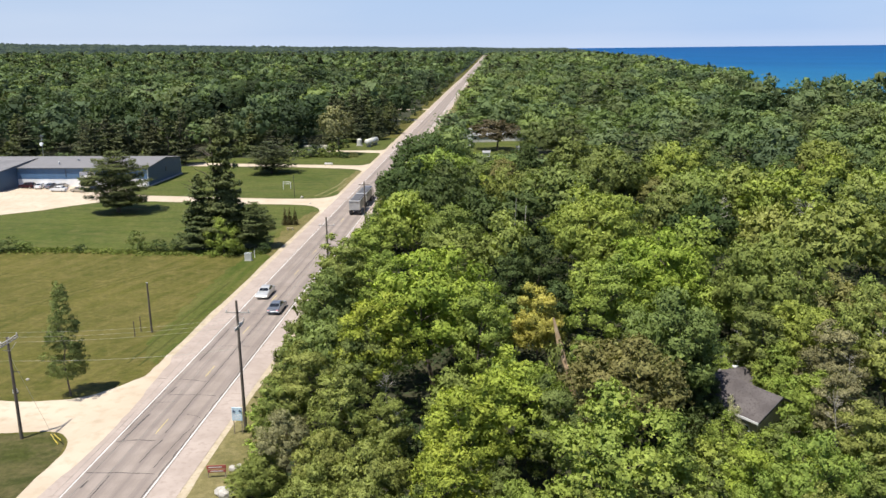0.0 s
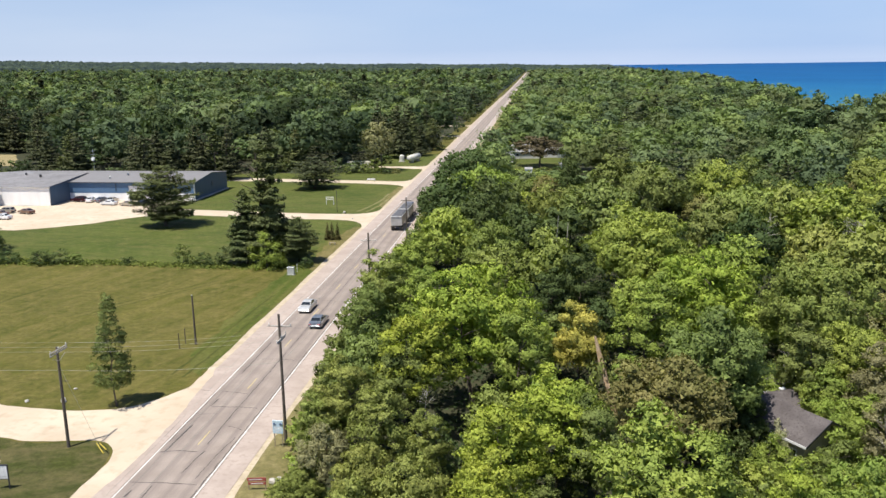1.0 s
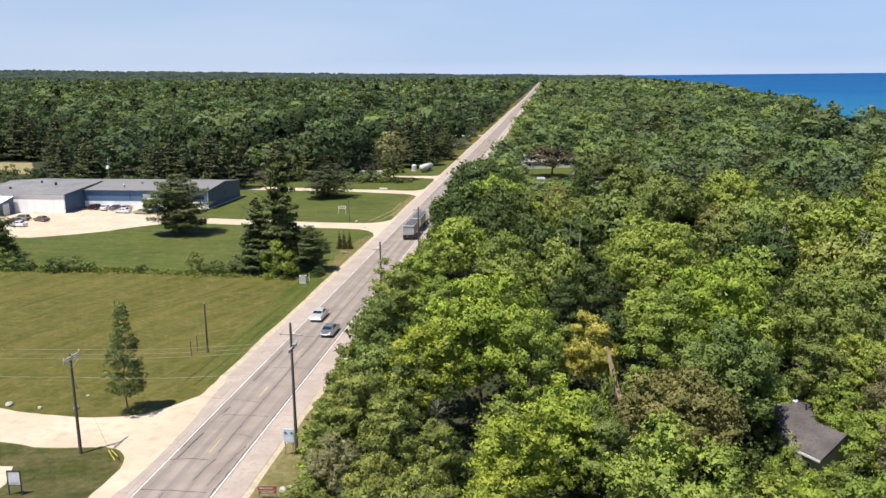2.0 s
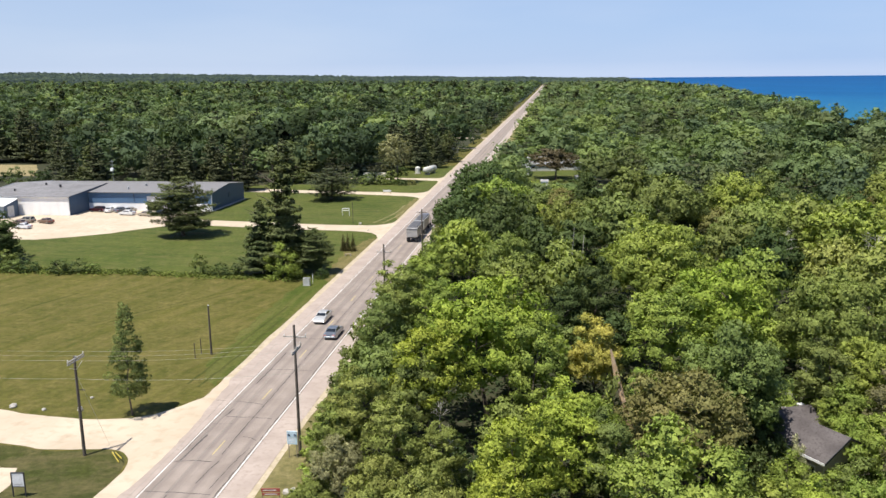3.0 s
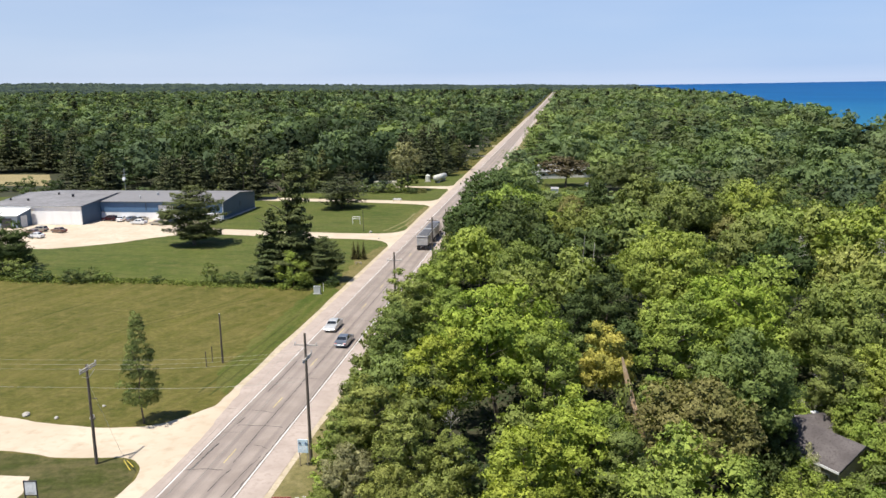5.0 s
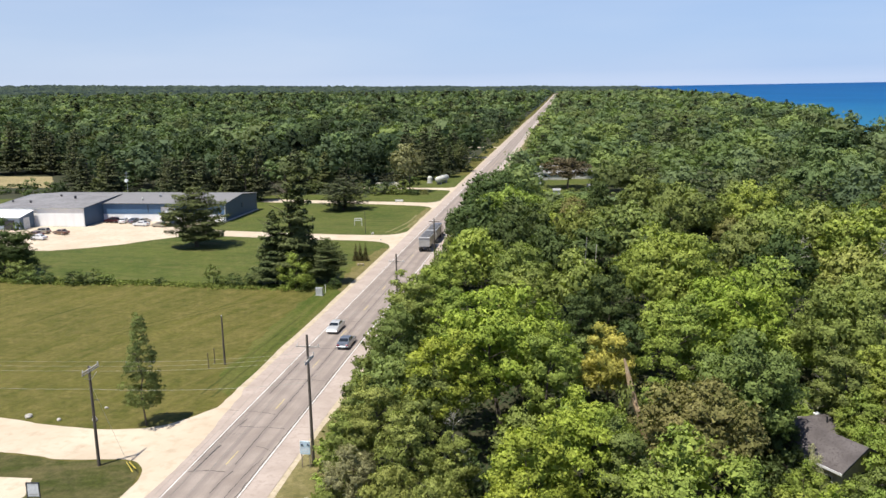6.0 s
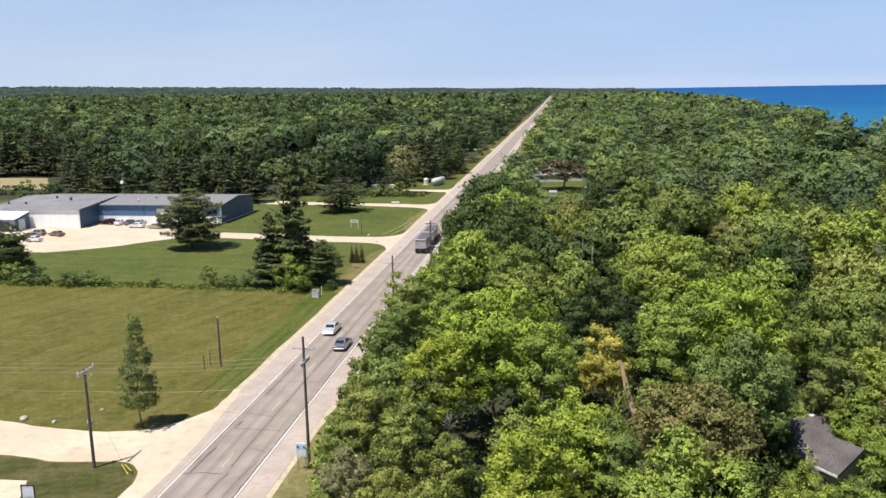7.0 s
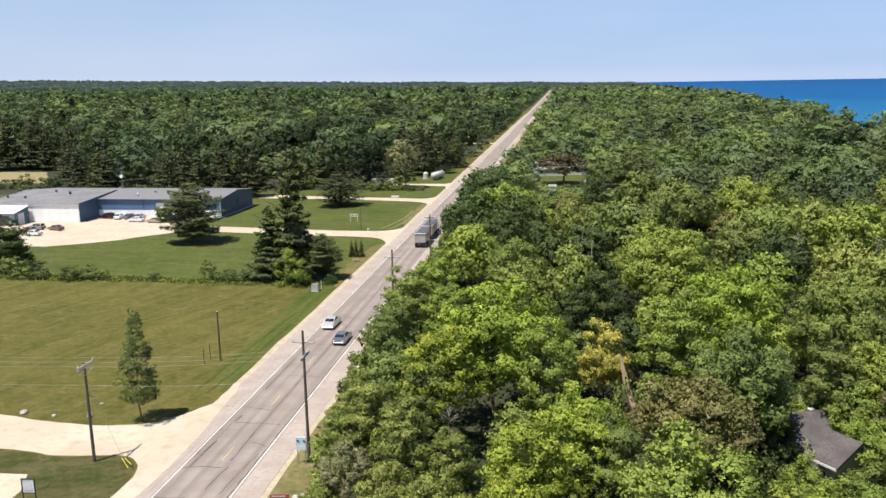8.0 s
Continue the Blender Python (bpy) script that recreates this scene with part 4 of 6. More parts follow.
polar_sheet("treetops", np.geomspace(1190, 4900, 150), np.linspace(-26, 40, 760), tops, canopy("hazy distant treetops"), "unbroken hazy distant treetops to the horizon", "woodland", "stuff", canopy_keep)


# ---- paints and surfaces of made things ----
def plain(name, c, rough=0.5, metal=0.0, spread=0.12, scale=1.2, spec=0.4):
    lo, hi = tuple(v * (1 - spread) for v in c), tuple(min(1, v * (1 + spread)) for v in c)
    return mottled(name, lo, hi, scale, tuple(v * (1 - 2 * spread) for v in c), scale * 6, rough, metal, spec)


POLE_WOOD = mottled("weathered pole timber", (0.085, 0.070, 0.056), (0.15, 0.128, 0.105), 1.2, (0.06, 0.048, 0.038), 9, relief=0.01, stretch=(4, 4, 0.4))
ARM_WOOD = mottled("bleached crossarm timber", (0.40, 0.37, 0.33), (0.54, 0.50, 0.45), 2, (0.22, 0.19, 0.16), 9)
PORCELAIN = plain("pale insulator", (0.62, 0.62, 0.60), 0.3)
STEEL = plain("galvanised steel", (0.42, 0.43, 0.44), 0.4, 0.6)
DARK_METAL = plain("dark metal", (0.05, 0.05, 0.055), 0.5, 0.2)
CABLE = plain("aluminium cable", (0.33, 0.33, 0.28), 0.5, 0.3)
YELLOW = plain("yellow plastic", (0.55, 0.42, 0.06), 0.5)
SIGN_BLUE = plain("pale blue sign paint", (0.50, 0.64, 0.72), 0.5)
SIGN_WHITE = plain("white sign paint", (0.72, 0.73, 0.73), 0.5)
SIGN_DARK = plain("dark blue sign paint", (0.04, 0.07, 0.13), 0.5)
SIGN_RED = plain("faded red sign paint", (0.32, 0.075, 0.06), 0.6)
POST_WOOD = mottled("sign post timber", (0.28, 0.23, 0.16), (0.38, 0.32, 0.23), 2, (0.2, 0.16, 0.11), 9)
STONE = mottled("pale boulder", (0.42, 0.39, 0.34), (0.58, 0.54, 0.48), 1.6, (0.3, 0.28, 0.24), 7, relief=0.03)
TYRE = plain("tyre rubber", (0.025, 0.025, 0.026), 0.85)
RIM = plain("alloy wheel", (0.45, 0.45, 0.46), 0.35, 0.8)
LAMP_RED = plain("red lamp glass", (0.35, 0.02, 0.02), 0.25)
LAMP_CLEAR = plain("clear lamp glass", (0.65, 0.66, 0.68), 0.2)


def glass():
    m, nodes, links, b = material("tinted window glass", 0.06, 0, 0.6)
    b.inputs["Base Color"].default_value = (0.018, 0.022, 0.026, 1)
    b.inputs["Coat Weight"].default_value = 0.6
    return m


GLASS = glass()


def car_paint(name, c, metal=0.3):
    m, nodes, links, b = material(name, 0.32, metal, 0.5)
    n = noise_tex(nodes, links, 3.0, 4)
    r = ramp(nodes, [(0.3, tuple(v * 0.88 for v in c)), (0.7, c)])
    links.new(n.outputs["Fac"], r.inputs[0])
    links.new(r.outputs[0], b.inputs["Base Color"])
    b.inputs["Coat Weight"].default_value, b.inputs["Coat Roughness"].default_value = 0.7, 0.08
    return m


def siding(name, c, rib=0.75, axis=0):
    """Painted steel siding with pressed ribs, slightly faded and streaked."""
    m, nodes, links, b = material(name, 0.5, 0.0, 0.4)
    co = nodes.new("ShaderNodeTexCoord").outputs["Object"]
    n = noise_tex(nodes, links, 0.5, 5, 0.6, co, (1, 1, 0.25))
    r = ramp(nodes, [(0.3, tuple(v * 0.93 for v in c)), (0.7, tuple(min(1, v * 1.06) for v in c))])
    links.new(n.outputs["Fac"], r.inputs[0])
    links.new(r.outputs[0], b.inputs["Base Color"])
    w = nodes.new("ShaderNodeTexWave")
    w.bands_direction = "XY"[axis]
    w.wave_profile = "TRI"
    w.inputs["Scale"].default_value = 2 * math.pi / 20 / rib * 1.0
    links.new(co, w.inputs["Vector"])
    bump(nodes, links, b, w.outputs["Fac"], 0.3, 0.03)
    return m


BLUE_SIDING = siding("blue steel siding", (0.085, 0.160, 0.27))
# the same blue paint, darkened to stand for walls turned from the sun
BLUE_SIDING_SHADED = siding("blue steel siding darkened for shade", (0.050, 0.092, 0.155), axis=1)
WHITE_SIDING = siding("white steel siding", (0.90, 0.89, 0.87), 1.2)
ROOF_STEEL = siding("grey steel roofing", (0.215, 0.205, 0.197), 0.9)
PATCH_STEEL = mottled("stained grey roofing", (0.195, 0.186, 0.180), (0.27, 0.258, 0.25), 0.15, (0.15, 0.138, 0.13), 0.8, 0.5)
TRIM_DARK = plain("dark blue trim", (0.055, 0.08, 0.12), 0.5)
CONCRETE = mottled("concrete", (0.40, 0.38, 0.35), (0.5, 0.48, 0.44), 0.8, (0.3, 0.28, 0.26), 5)
SHINGLE = mottled("grey asphalt shingles", (0.095, 0.083, 0.081), (0.140, 0.124, 0.120), 0.5, (0.075, 0.065, 0.062), 4.5, rough=0.95, spec=0.1, relief=0.03, stretch=(1, 1, 2))
HOUSE_WALL = mottled("pale house siding", (0.50, 0.49, 0.46), (0.60, 0.59, 0.56), 0.8, (0.42, 0.41, 0.38), 5)
TAN_WALL = mottled("tan house siding", (0.42, 0.36, 0.27), (0.52, 0.45, 0.35), 0.8, (0.34, 0.29, 0.22), 5)
WHITE_PAINT = plain("white paint", (0.78, 0.78, 0.77), 0.5, spread=0.06)
TANK_WHITE = plain("white tank enamel", (0.60, 0.59, 0.52), 0.4, spread=0.08)
CREAM = plain("cream trailer panel", (0.66, 0.60, 0.44), 0.45)

# ---- road markings and cracks, lying on the road ----
ROAD_RNG = random.Random(8)
for i in range(30):
    y0 = 58.2 + i * 14.55 - (0.0 if i else 2.2)
    bm = bmesh.new()
    box(bm, (-33.45, y0 + 1.6, 0.064), (0.12, 3.3, 0.004))
    part("centre_dash", bm, YELLOW_LINE, road, "worn yellow centre dash")


def crack(points, w):
    """A tar-sealed crack along a wandering line."""
    bm = bmesh.new()
    line = []
    for (x0, y0), (x1, y1) in zip(points, points[1:]):
        k = max(2, int(math.hypot(x1 - x0, y1 - y0) / 0.35))
        for j in range(k):
            x, y = x0 + (x1 - x0) * j / k, y0 + (y1 - y0) * j / k
            q = noise.noise_vector((x * 0.9, y * 0.9, 2.0))
            line.append((x + q[0] * 0.10, y + q[1] * 0.14))
    rows = []
    for i, (x, y) in enumerate(line):
        a, b = line[max(0, i - 1)], line[min(len(line) - 1, i + 1)]
        d = Vector((b[0] - a[0], b[1] - a[1])).normalized()
        ww = w * ROAD_RNG.uniform(0.6, 1.3) / 2
        rows.append([bm.verts.new((x - d.y * s * ww, y + d.x * s * ww, 0.0665)) for s in (-1, 1)])
    for a, b in zip(rows, rows[1:]):
        bm.faces.new((a[0], a[1], b[1], b[0]))
    part("crack_seal", bm, TAR, road, "dark tar-sealed crack")


for pts, w in (([(-36.75, 64.9), (-33.0, 65.0), (-30.0, 64.9)], 0.11), ([(-36.65, 70.9), (-34.5, 71.3), (-32.5, 71.2)], 0.12),
               ([(-36.1, 71.2), (-36.05, 74.7), (-35.8, 77.5)], 0.16), ([(-35.7, 82.0), (-33.8, 82.1), (-30.9, 82.0), (-30.0, 81.8)], 0.10),
               ([(-36.7, 86.4), (-34.6, 86.2), (-32.4, 85.6)], 0.09), ([(-35.9, 62.3), (-35.7, 63.8)], 0.16), ([(-35.9, 82.2), (-35.7, 84.6)], 0.18),
               ([(-32.6, 66.8), (-32.45, 69.5), (-32.2, 71.8)], 0.11), ([(-32.5, 72.9), (-32.58, 77.2), (-32.64, 82.0), (-32.58, 87.3), (-32.6, 100.0)], 0.10),
               ([(-29.84, 46), (-29.86, 60), (-29.84, 75), (-29.85, 90), (-29.84, 120), (-29.85, 160)], 0.10), ([(-31.97, 77.2), (-30.9, 76.9), (-29.9, 76.1)], 0.07), ([(-36.5, 79.9), (-34.0, 80.3)], 0.06), ([(-36.68, 72.0), (-36.66, 78.0), (-36.68, 86.0)], 0.07), ([(-35.9, 92), (-35.85, 99), (-35.9, 104)], 0.13), ([(-36.8, 97), (-33, 97.4), (-30, 97.1)], 0.07),
               ([(-36.8, 110), (-33, 110.3), (-30, 110)], 0.07), ([(-36.8, 124), (-33, 124.3), (-30, 124)], 0.07), ([(-32.6, 101), (-32.62, 118), (-32.6, 150)], 0.08),
               ([(-38.9, 86.6), (-37.2, 86.4)], 0.08), ([(-34.2, 58), (-34.3, 64.8)], 0.10), ([(-30.9, 66), (-30.7, 71), (-30.2, 75)], 0.07)):
    crack(pts, w)


# ---- poles and cables ----
def crossarm(post, z, along, length, pale, ins=3):
    bm = bmesh.new()
    s = (length, 0.10, 0.12) if along == "x" else (0.10, length, 0.12)
    off = (0, 0.14, z) if along == "x" else (0.14, 0, z)
    box(bm, off, s, bevel=0.012)
    arm = part("crossarm", bm, ARM_WOOD if pale else POLE_WOOD, post, "bleached timber crossarm" if pale else "")
    for i in range(ins):
        t = (i / (ins - 1) - 0.5) * (length - 0.25)
        bm = bmesh.new()
        p = Vector(off) + (Vector((t, 0, 0.06)) if along == "x" else Vector((0, t, 0.06)))
        rod(bm, p, p + Vector((0, 0, 0.10)), 0.02, n=6)
        rod(bm, p + Vector((0, 0, 0.10)), p + Vector((0, 0, 0.20)), 0.06, 0.045, 8)
        part("insulator", bm, PORCELAIN, arm, "pale porcelain insulator")


def utility_pole(x, y, height, label, arms, lean=(0, 0)):
    t = thing("utility_pole", pose(x, y, 0.0, lean[0], lean[1]), label, "utility pole", "roadside utility poles")
    bm = bmesh.new()
    rod(bm, (0, 0, -0.3), (0, 0, height), 0.17, 0.115, 12)
    part("post", bm, POLE_WOOD, t, smooth=False)
    for z, along, length, pale, ins in arms:
        crossarm(t, z, along, length, pale, ins)
    return t


p1 = utility_pole(-24.75, 74.1, 13.5, "tall dark timber pole with two crossarms beside the road", [(12.25, "x", 2.4, True, 3), (11.05, "y", 3.0, True, 3), (10.85, "y", 2.6, True, 2)])
bm = bmesh.new()
rod(bm, (0.16, 0, 0.1), (0.14, 0, 3.2), 0.035, n=6)
part("conduit", bm, STEEL, p1, "grey steel cable conduit")
utility_pole(-25.7, 122.0, 11.8, "dark timber pole with pale crossarm beside the road", [(10.5, "x", 2.4, True, 3)])
utility_pole(-26.0, 161.5, 11.0, "dark timber pole half hidden by trees", [(10.3, "x", 2.2, False, 3)])
utility_pole(-24.3, 27.0, 13.0, "tall dark timber pole beside the road", [(12.25, "x", 2.4, True, 3)])
lp = utility_pole(-46.3, 71.2, 10.6, "timber pole with paired crossarms beside the gravel lane", [(10.35, "y", 2.9, True, 3), (10.1, "y", 2.9, True, 2)])
for name, z, size, mat, lab in (("meter_box", 5.0, (0.3, 0.3, 0.42), PORCELAIN, "pale meter box"), ("bracket", 7.0, (0.9, 0.06, 0.06), DARK_METAL, "dark bracket")):
    bm = bmesh.new()
    box(bm, (0.28 if name == "bracket" else -0.1, 0.2, z), size, bevel=0.02)
    part(name, bm, mat, lp, lab)
for k in (0, 1, 2):
    bm = bmesh.new()
    rod(bm, (0.12, (k - 1) * 1.1, 9.7), (0.12, 0, 9.2), 0.02, n=6)
    part("brace", bm, STEEL, lp)
fp = thing("timber_post", pose(-46.05, 102.2, 0), "bare dark timber pole standing in the meadow", "pole")
bm = bmesh.new()
rod(bm, (0, 0, -0.3), (0, 0, 7.0), 0.15, 0.10, 10)
part("post", bm, POLE_WOOD, fp)
bm = bmesh.new()
rod(bm, (0, 0, 7.0), (0, 0, 7.06), 0.11, 0.05, 10)
part("cap", bm, STEEL, fp)
for x, y, h in ((-47.6, 100.4, 2.2), (-47.6, 102.4, 2.2)):
    t = thing("fence_post", pose(x, y, 0), "short dark timber post in the meadow", "post", "meadow posts")
    bm = bmesh.new()
    rod(bm, (0, 0, -0.2), (0, 0, h), 0.07, 0.06, 8)
    part("post", bm, POLE_WOOD, t)


def cable(a, b, sag, r=0.008, label="thin overhead cable between poles"):
    cu = bpy.data.curves.new("overhead_cable", "CURVE")
    cu.dimensions, cu.bevel_depth, cu.bevel_resolution = "3D", r, 1
    sp = cu.splines.new("POLY")
    sp.points.add(14)
    for i, p in enumerate(sp.points):
        t = i / 14
        p.co = (*(Vector(a).lerp(Vector(b), t) - Vector((0, 0, sag * 4 * t * (1 - t)))), 1)
    cu.materials.append(CABLE)
    tagged(new("overhead_cable", cu), label, "cable", "overhead cables")


for d in (-1.37, 0.0, 1.37):
    cable((-46.16, 71.2 + d, 10.6), (-24.6, 74.1 + d, 11.3), 0.35)
    cable((-46.16, 71.2 + d, 10.6), (-96, 74.5 + d, 10.6), 0.8)
cable((-46.3, 71.2, 8.2), (-24.75, 74.1, 8.6), 0.4, 0.012)
cable((-46.3, 71.2, 8.2), (-96, 74.5, 8.4), 0.9, 0.012)
for d in (-1.05, 0.0, 1.05):
    cable((-24.75 + d, 74.24, 12.5), (-25.7 + d, 122.14, 10.75), 0.6)
    cable((-25.7 + d, 122.14, 10.75), (-26.0 + d, 161.6, 10.5), 0.6)
    cable((-24.3 + d, 27.14, 12.5), (-24.75 + d, 74.24, 12.5), 0.6)
cable((-24.75, 74.1, 8.6), (-25.7, 122, 8.0), 0.7, 0.012)
utility_pole(-96, 74.5, 10.6, "timber pole beside the gravel lane", [(10.35, "y", 2.9, True, 3)])
# guards of the stay wire
guard = thing("stay_wire_guard", pose(-43.2, 71.2, 0), "pair of yellow stay-wire guards by the lane", "guard")
for k in (0, 1):
    bm = bmesh.new()
    rod(bm, (-0.7 + 0.35 * k, 1.0, 0.05), (1.2 + 0.35 * k, -1.2, 0.15 + 0.4 * k), 0.05, n=8)
    part("guard_tube", bm, YELLOW, guard, "yellow plastic tube")
bm = bmesh.new()
rod(bm, (-3.0, 0.0, 8.5), (0.6, -0.5, 0.1), 0.012, n=5)
part("stay_wire", bm, CABLE, guard, "thin steel stay wire")

# ---- signs ----
t = thing("information_sign", pose(-25.15, 73.0, 0), "pale blue information sign on two timber posts", "sign")
bm = bmesh.new()
box(bm, (0, 0, 2.17), (1.02, 0.05, 1.38), bevel=0.01)
panel = part("panel", bm, SIGN_BLUE, t)
bm = bmesh.new()
box(bm, (0, 0.035, 2.17), (1.08, 0.04, 1.44), bevel=0.01)
part("backing", bm, SIGN_WHITE, t)
for x in (-0.3, 0.33):
    bm = bmesh.new()
    rod(bm, (x - 0.1, -0.03, 2.55), (x + 0.12, -0.03, 2.42), 0.09, 0.05, 8)
    part("emblem", bm, SIGN_DARK, panel, "small dark emblem")
for z, w in ((2.15, 0.8), (2.0, 0.7), (1.85, 0.78), (1.68, 0.6)):
    bm = bmesh.new()
    box(bm, (0, -0.028, z), (w, 0.006, 0.06))
    part("text_bar", bm, SIGN_WHITE, panel)
for x in (-0.4, 0.4):
    bm = bmesh.new()
    box(bm, (x, 0.09, 1.4), (0.09, 0.07, 2.8), bevel=0.008)
    part("post", bm, POST_WOOD, t)
t = thing("low_signboard", pose(-24.5, 64.6, 0, 0, 0, 8), "faded red low signboard on the grass verge", "sign")
bm = bmesh.new()
box(bm, (0, 0, 1.05), (1.7, 0.06, 0.34), bevel=0.01)
part("panel", bm, SIGN_RED, t, "faded red board")
bm = bmesh.new()
box(bm, (0.02, 0, 0.66), (1.6, 0.05, 0.26), bevel=0.01)
part("panel", bm, SIGN_RED, t, "faded red board")
for z, w, x in ((1.05, 1.2, -0.1), (0.66, 1.1, 0)):
    bm = bmesh.new()
    box(bm, (x, -0.035, z), (w, 0.008, 0.07))
    part("text_bar", bm, SIGN_WHITE, t)
for x in (-0.75, 0.75):
    bm = bmesh.new()
    box(bm, (x, 0.06, 0.6), (0.08, 0.06, 1.25), bevel=0.006)
    part("post", bm, POST_WOOD, t)
t = thing("noticeboard", pose(-47.55, 62.7, 0, 0, 0, 6), "white noticeboard in a dark frame on posts", "sign")
bm = bmesh.new()
box(bm, (0, 0, 1.72), (1.05, 0.05, 1.3), bevel=0.01)
pn = part("panel", bm, SIGN_WHITE, t)
for c, s in (((0, -0.005, 2.4), (1.25, 0.09, 0.1)), ((-0.58, -0.005, 1.2), (0.1, 0.09, 2.4)), ((0.58, -0.005, 1.2), (0.1, 0.09, 2.4)), ((0, -0.005, 1.04), (1.06, 0.09, 0.08))):
    bm = bmesh.new()
    box(bm, c, s, bevel=0.008)
    part("frame", bm, DARK_METAL, t, "dark frame")
bm = bmesh.new()
box(bm, (0, -0.03, 1.25), (0.8, 0.008, 0.05))
part("text_bar", bm, STEEL, pn)
t = thing("roadside_sign", pose(-53.1, 259.7, 0.04), "low white sign at the drive", "sign")
bm = bmesh.new()
box(bm, (0, 0, 1.0), (2.6, 0.08, 0.55), bevel=0.01)
part("panel", bm, SIGN_WHITE, t)
for x in (-1.1, 1.1):
    bm = bmesh.new()
    box(bm, (x, 0.06, 0.6), (0.12, 0.1, 1.2))
    part("post", bm, POST_WOOD, t)


def boulder(x, y, s, seed, squash=0.7, label="pale boulder at the lane's edge"):
    bm = bmesh.new()
    bmesh.ops.create_icosphere(bm, subdivisions=2, radius=1.0)
    for v in bm.verts:
        q = 1 + 0.28 * noise.noise(v.co * 1.3 + Vector((seed, 0, 0)))
        v.co = Vector((v.co.x * s * q, v.co.y * s * 0.85 * q, v.co.z * s * squash * q))
    ob = part("boulder", bm, STONE)
    ob.matrix_world = pose(x, y, s * squash * 0.62, 0, 0, seed * 50)
    return tagged(ob, label, "boulder", "boulders")


for i, (x, y, s) in enumerate(((-61.6, 82.0, 0.44), (-57.5, 81.6, 0.28), (-53.2, 81.9, 0.35), (-53.9, 85.6, 0.22), (-48.9, 203.7, 0.45), (-44.9, 195.3, 0.3),
                               (-23.5, 66.0, 0.42), (-23.1, 66.5, 0.3), (-23.3, 61.9, 0.6), (-22.7, 61.6, 0.75), (-22.2, 62.1, 0.5))):
    boulder(x, y, s, i + 1, label="pale boulder beside the road" if x > -30 else "pale boulder at the lane's edge" if y < 90 else "pale boulder on the lawn")
# cabinet, rack and thin pole on the lawn
t = thing("utility_cabinet", pose(-44.1, 140.6, 0), "grey metal utility cabinet in the grass", "cabinet")
bm = bmesh.new()
box(bm, (0, 0, 0.75), (1.25, 0.7, 1.3), bevel=0.03)
part("body", bm, plain("pale grey cabinet paint", (0.50, 0.50, 0.47), 0.5), t)
bm = bmesh.new()
box(bm, (0, 0, 0.06), (1.4, 0.85, 0.12))
part("plinth", bm, CONCRETE, t)
bm = bmesh.new()
box(bm, (0, 0, 1.43), (1.33, 0.78, 0.06), bevel=0.01)
part("lid", bm, STEEL, t)
t = thing("marker_post", pose(-43.5, 142.4, 0), "thin pale marker post", "post")
bm = bmesh.new()
rod(bm, (0, 0, -0.1), (0, 0, 1.6), 0.06, n=8)
part("post", bm, WHITE_PAINT, t)
t = thing("goal_frame", pose(-55.9, 216.5, 0), "white tubular frame standing on the lawn", "frame")
for a, b in (((-1.0, 0, 0), (-1.0, 0, 2.1)), ((1.0, 0, 0), (1.0, 0, 2.1)), ((-1.0, 0, 2.06), (1.0, 0, 2.06)), ((-1.0, 0, 1.5), (1.0, 0, 1.5))):
    bm = bmesh.new()
    rod(bm, a, b, 0.075, n=8)
    part("tube", bm, WHITE_PAINT, t)
t = thing("lamp_pole", pose(-51.0, 204.5, 0), "thin dark pole on the lawn", "pole")
bm = bmesh.new()
rod(bm, (0, 0, -0.1), (0, 0, 5.8), 0.08, 0.06, 8)
part("post", bm, DARK_METAL, t)
t = thing("garden_bench", pose(-42.7, 166.0, 0), "low dark bench beside the cypresses", "bench")
bm = bmesh.new()
box(bm, (0, 0, 0.45), (1.4, 0.45, 0.08), bevel=0.01)
part("seat", bm, POST_WOOD, t)
for x in (-0.55, 0.55):
    bm = bmesh.new()
    box(bm, (x, 0, 0.21), (0.1, 0.4, 0.42))
    part("leg", bm, CONCRETE, t)

WORN = mottled("worn grass", (0.135, 0.130, 0.045), (0.23, 0.200, 0.09), 0.35, (0.10, 0.11, 0.03), 1.5)
# worn tracks across the lawn's corner
for k, pts in enumerate(([(-46.0, 206.0), (-44.3, 214.0), (-43.2, 223.0), (-43.1, 236.0)], [(-43.6, 205.5), (-42.4, 212.0), (-41.7, 219.0), (-41.5, 227.0)])):
    line = curve_through(pts, 8)
    left = [(x - 0.34, y) for x, y in line]
    right = [(x + 0.34, y) for x, y in line[::-1]]
    sheet("worn_track", wavy(left + right, 1.0, 0.25, 40 + k), 0.026, WORN, label="worn dry wheel track in the lawn", category="track")

MOWN = grass("darker wheel-pressed grass", (0.050, 0.062, 0.013), (0.080, 0.084, 0.020), (0.120, 0.108, 0.036), 0.3, 74, 0.56)
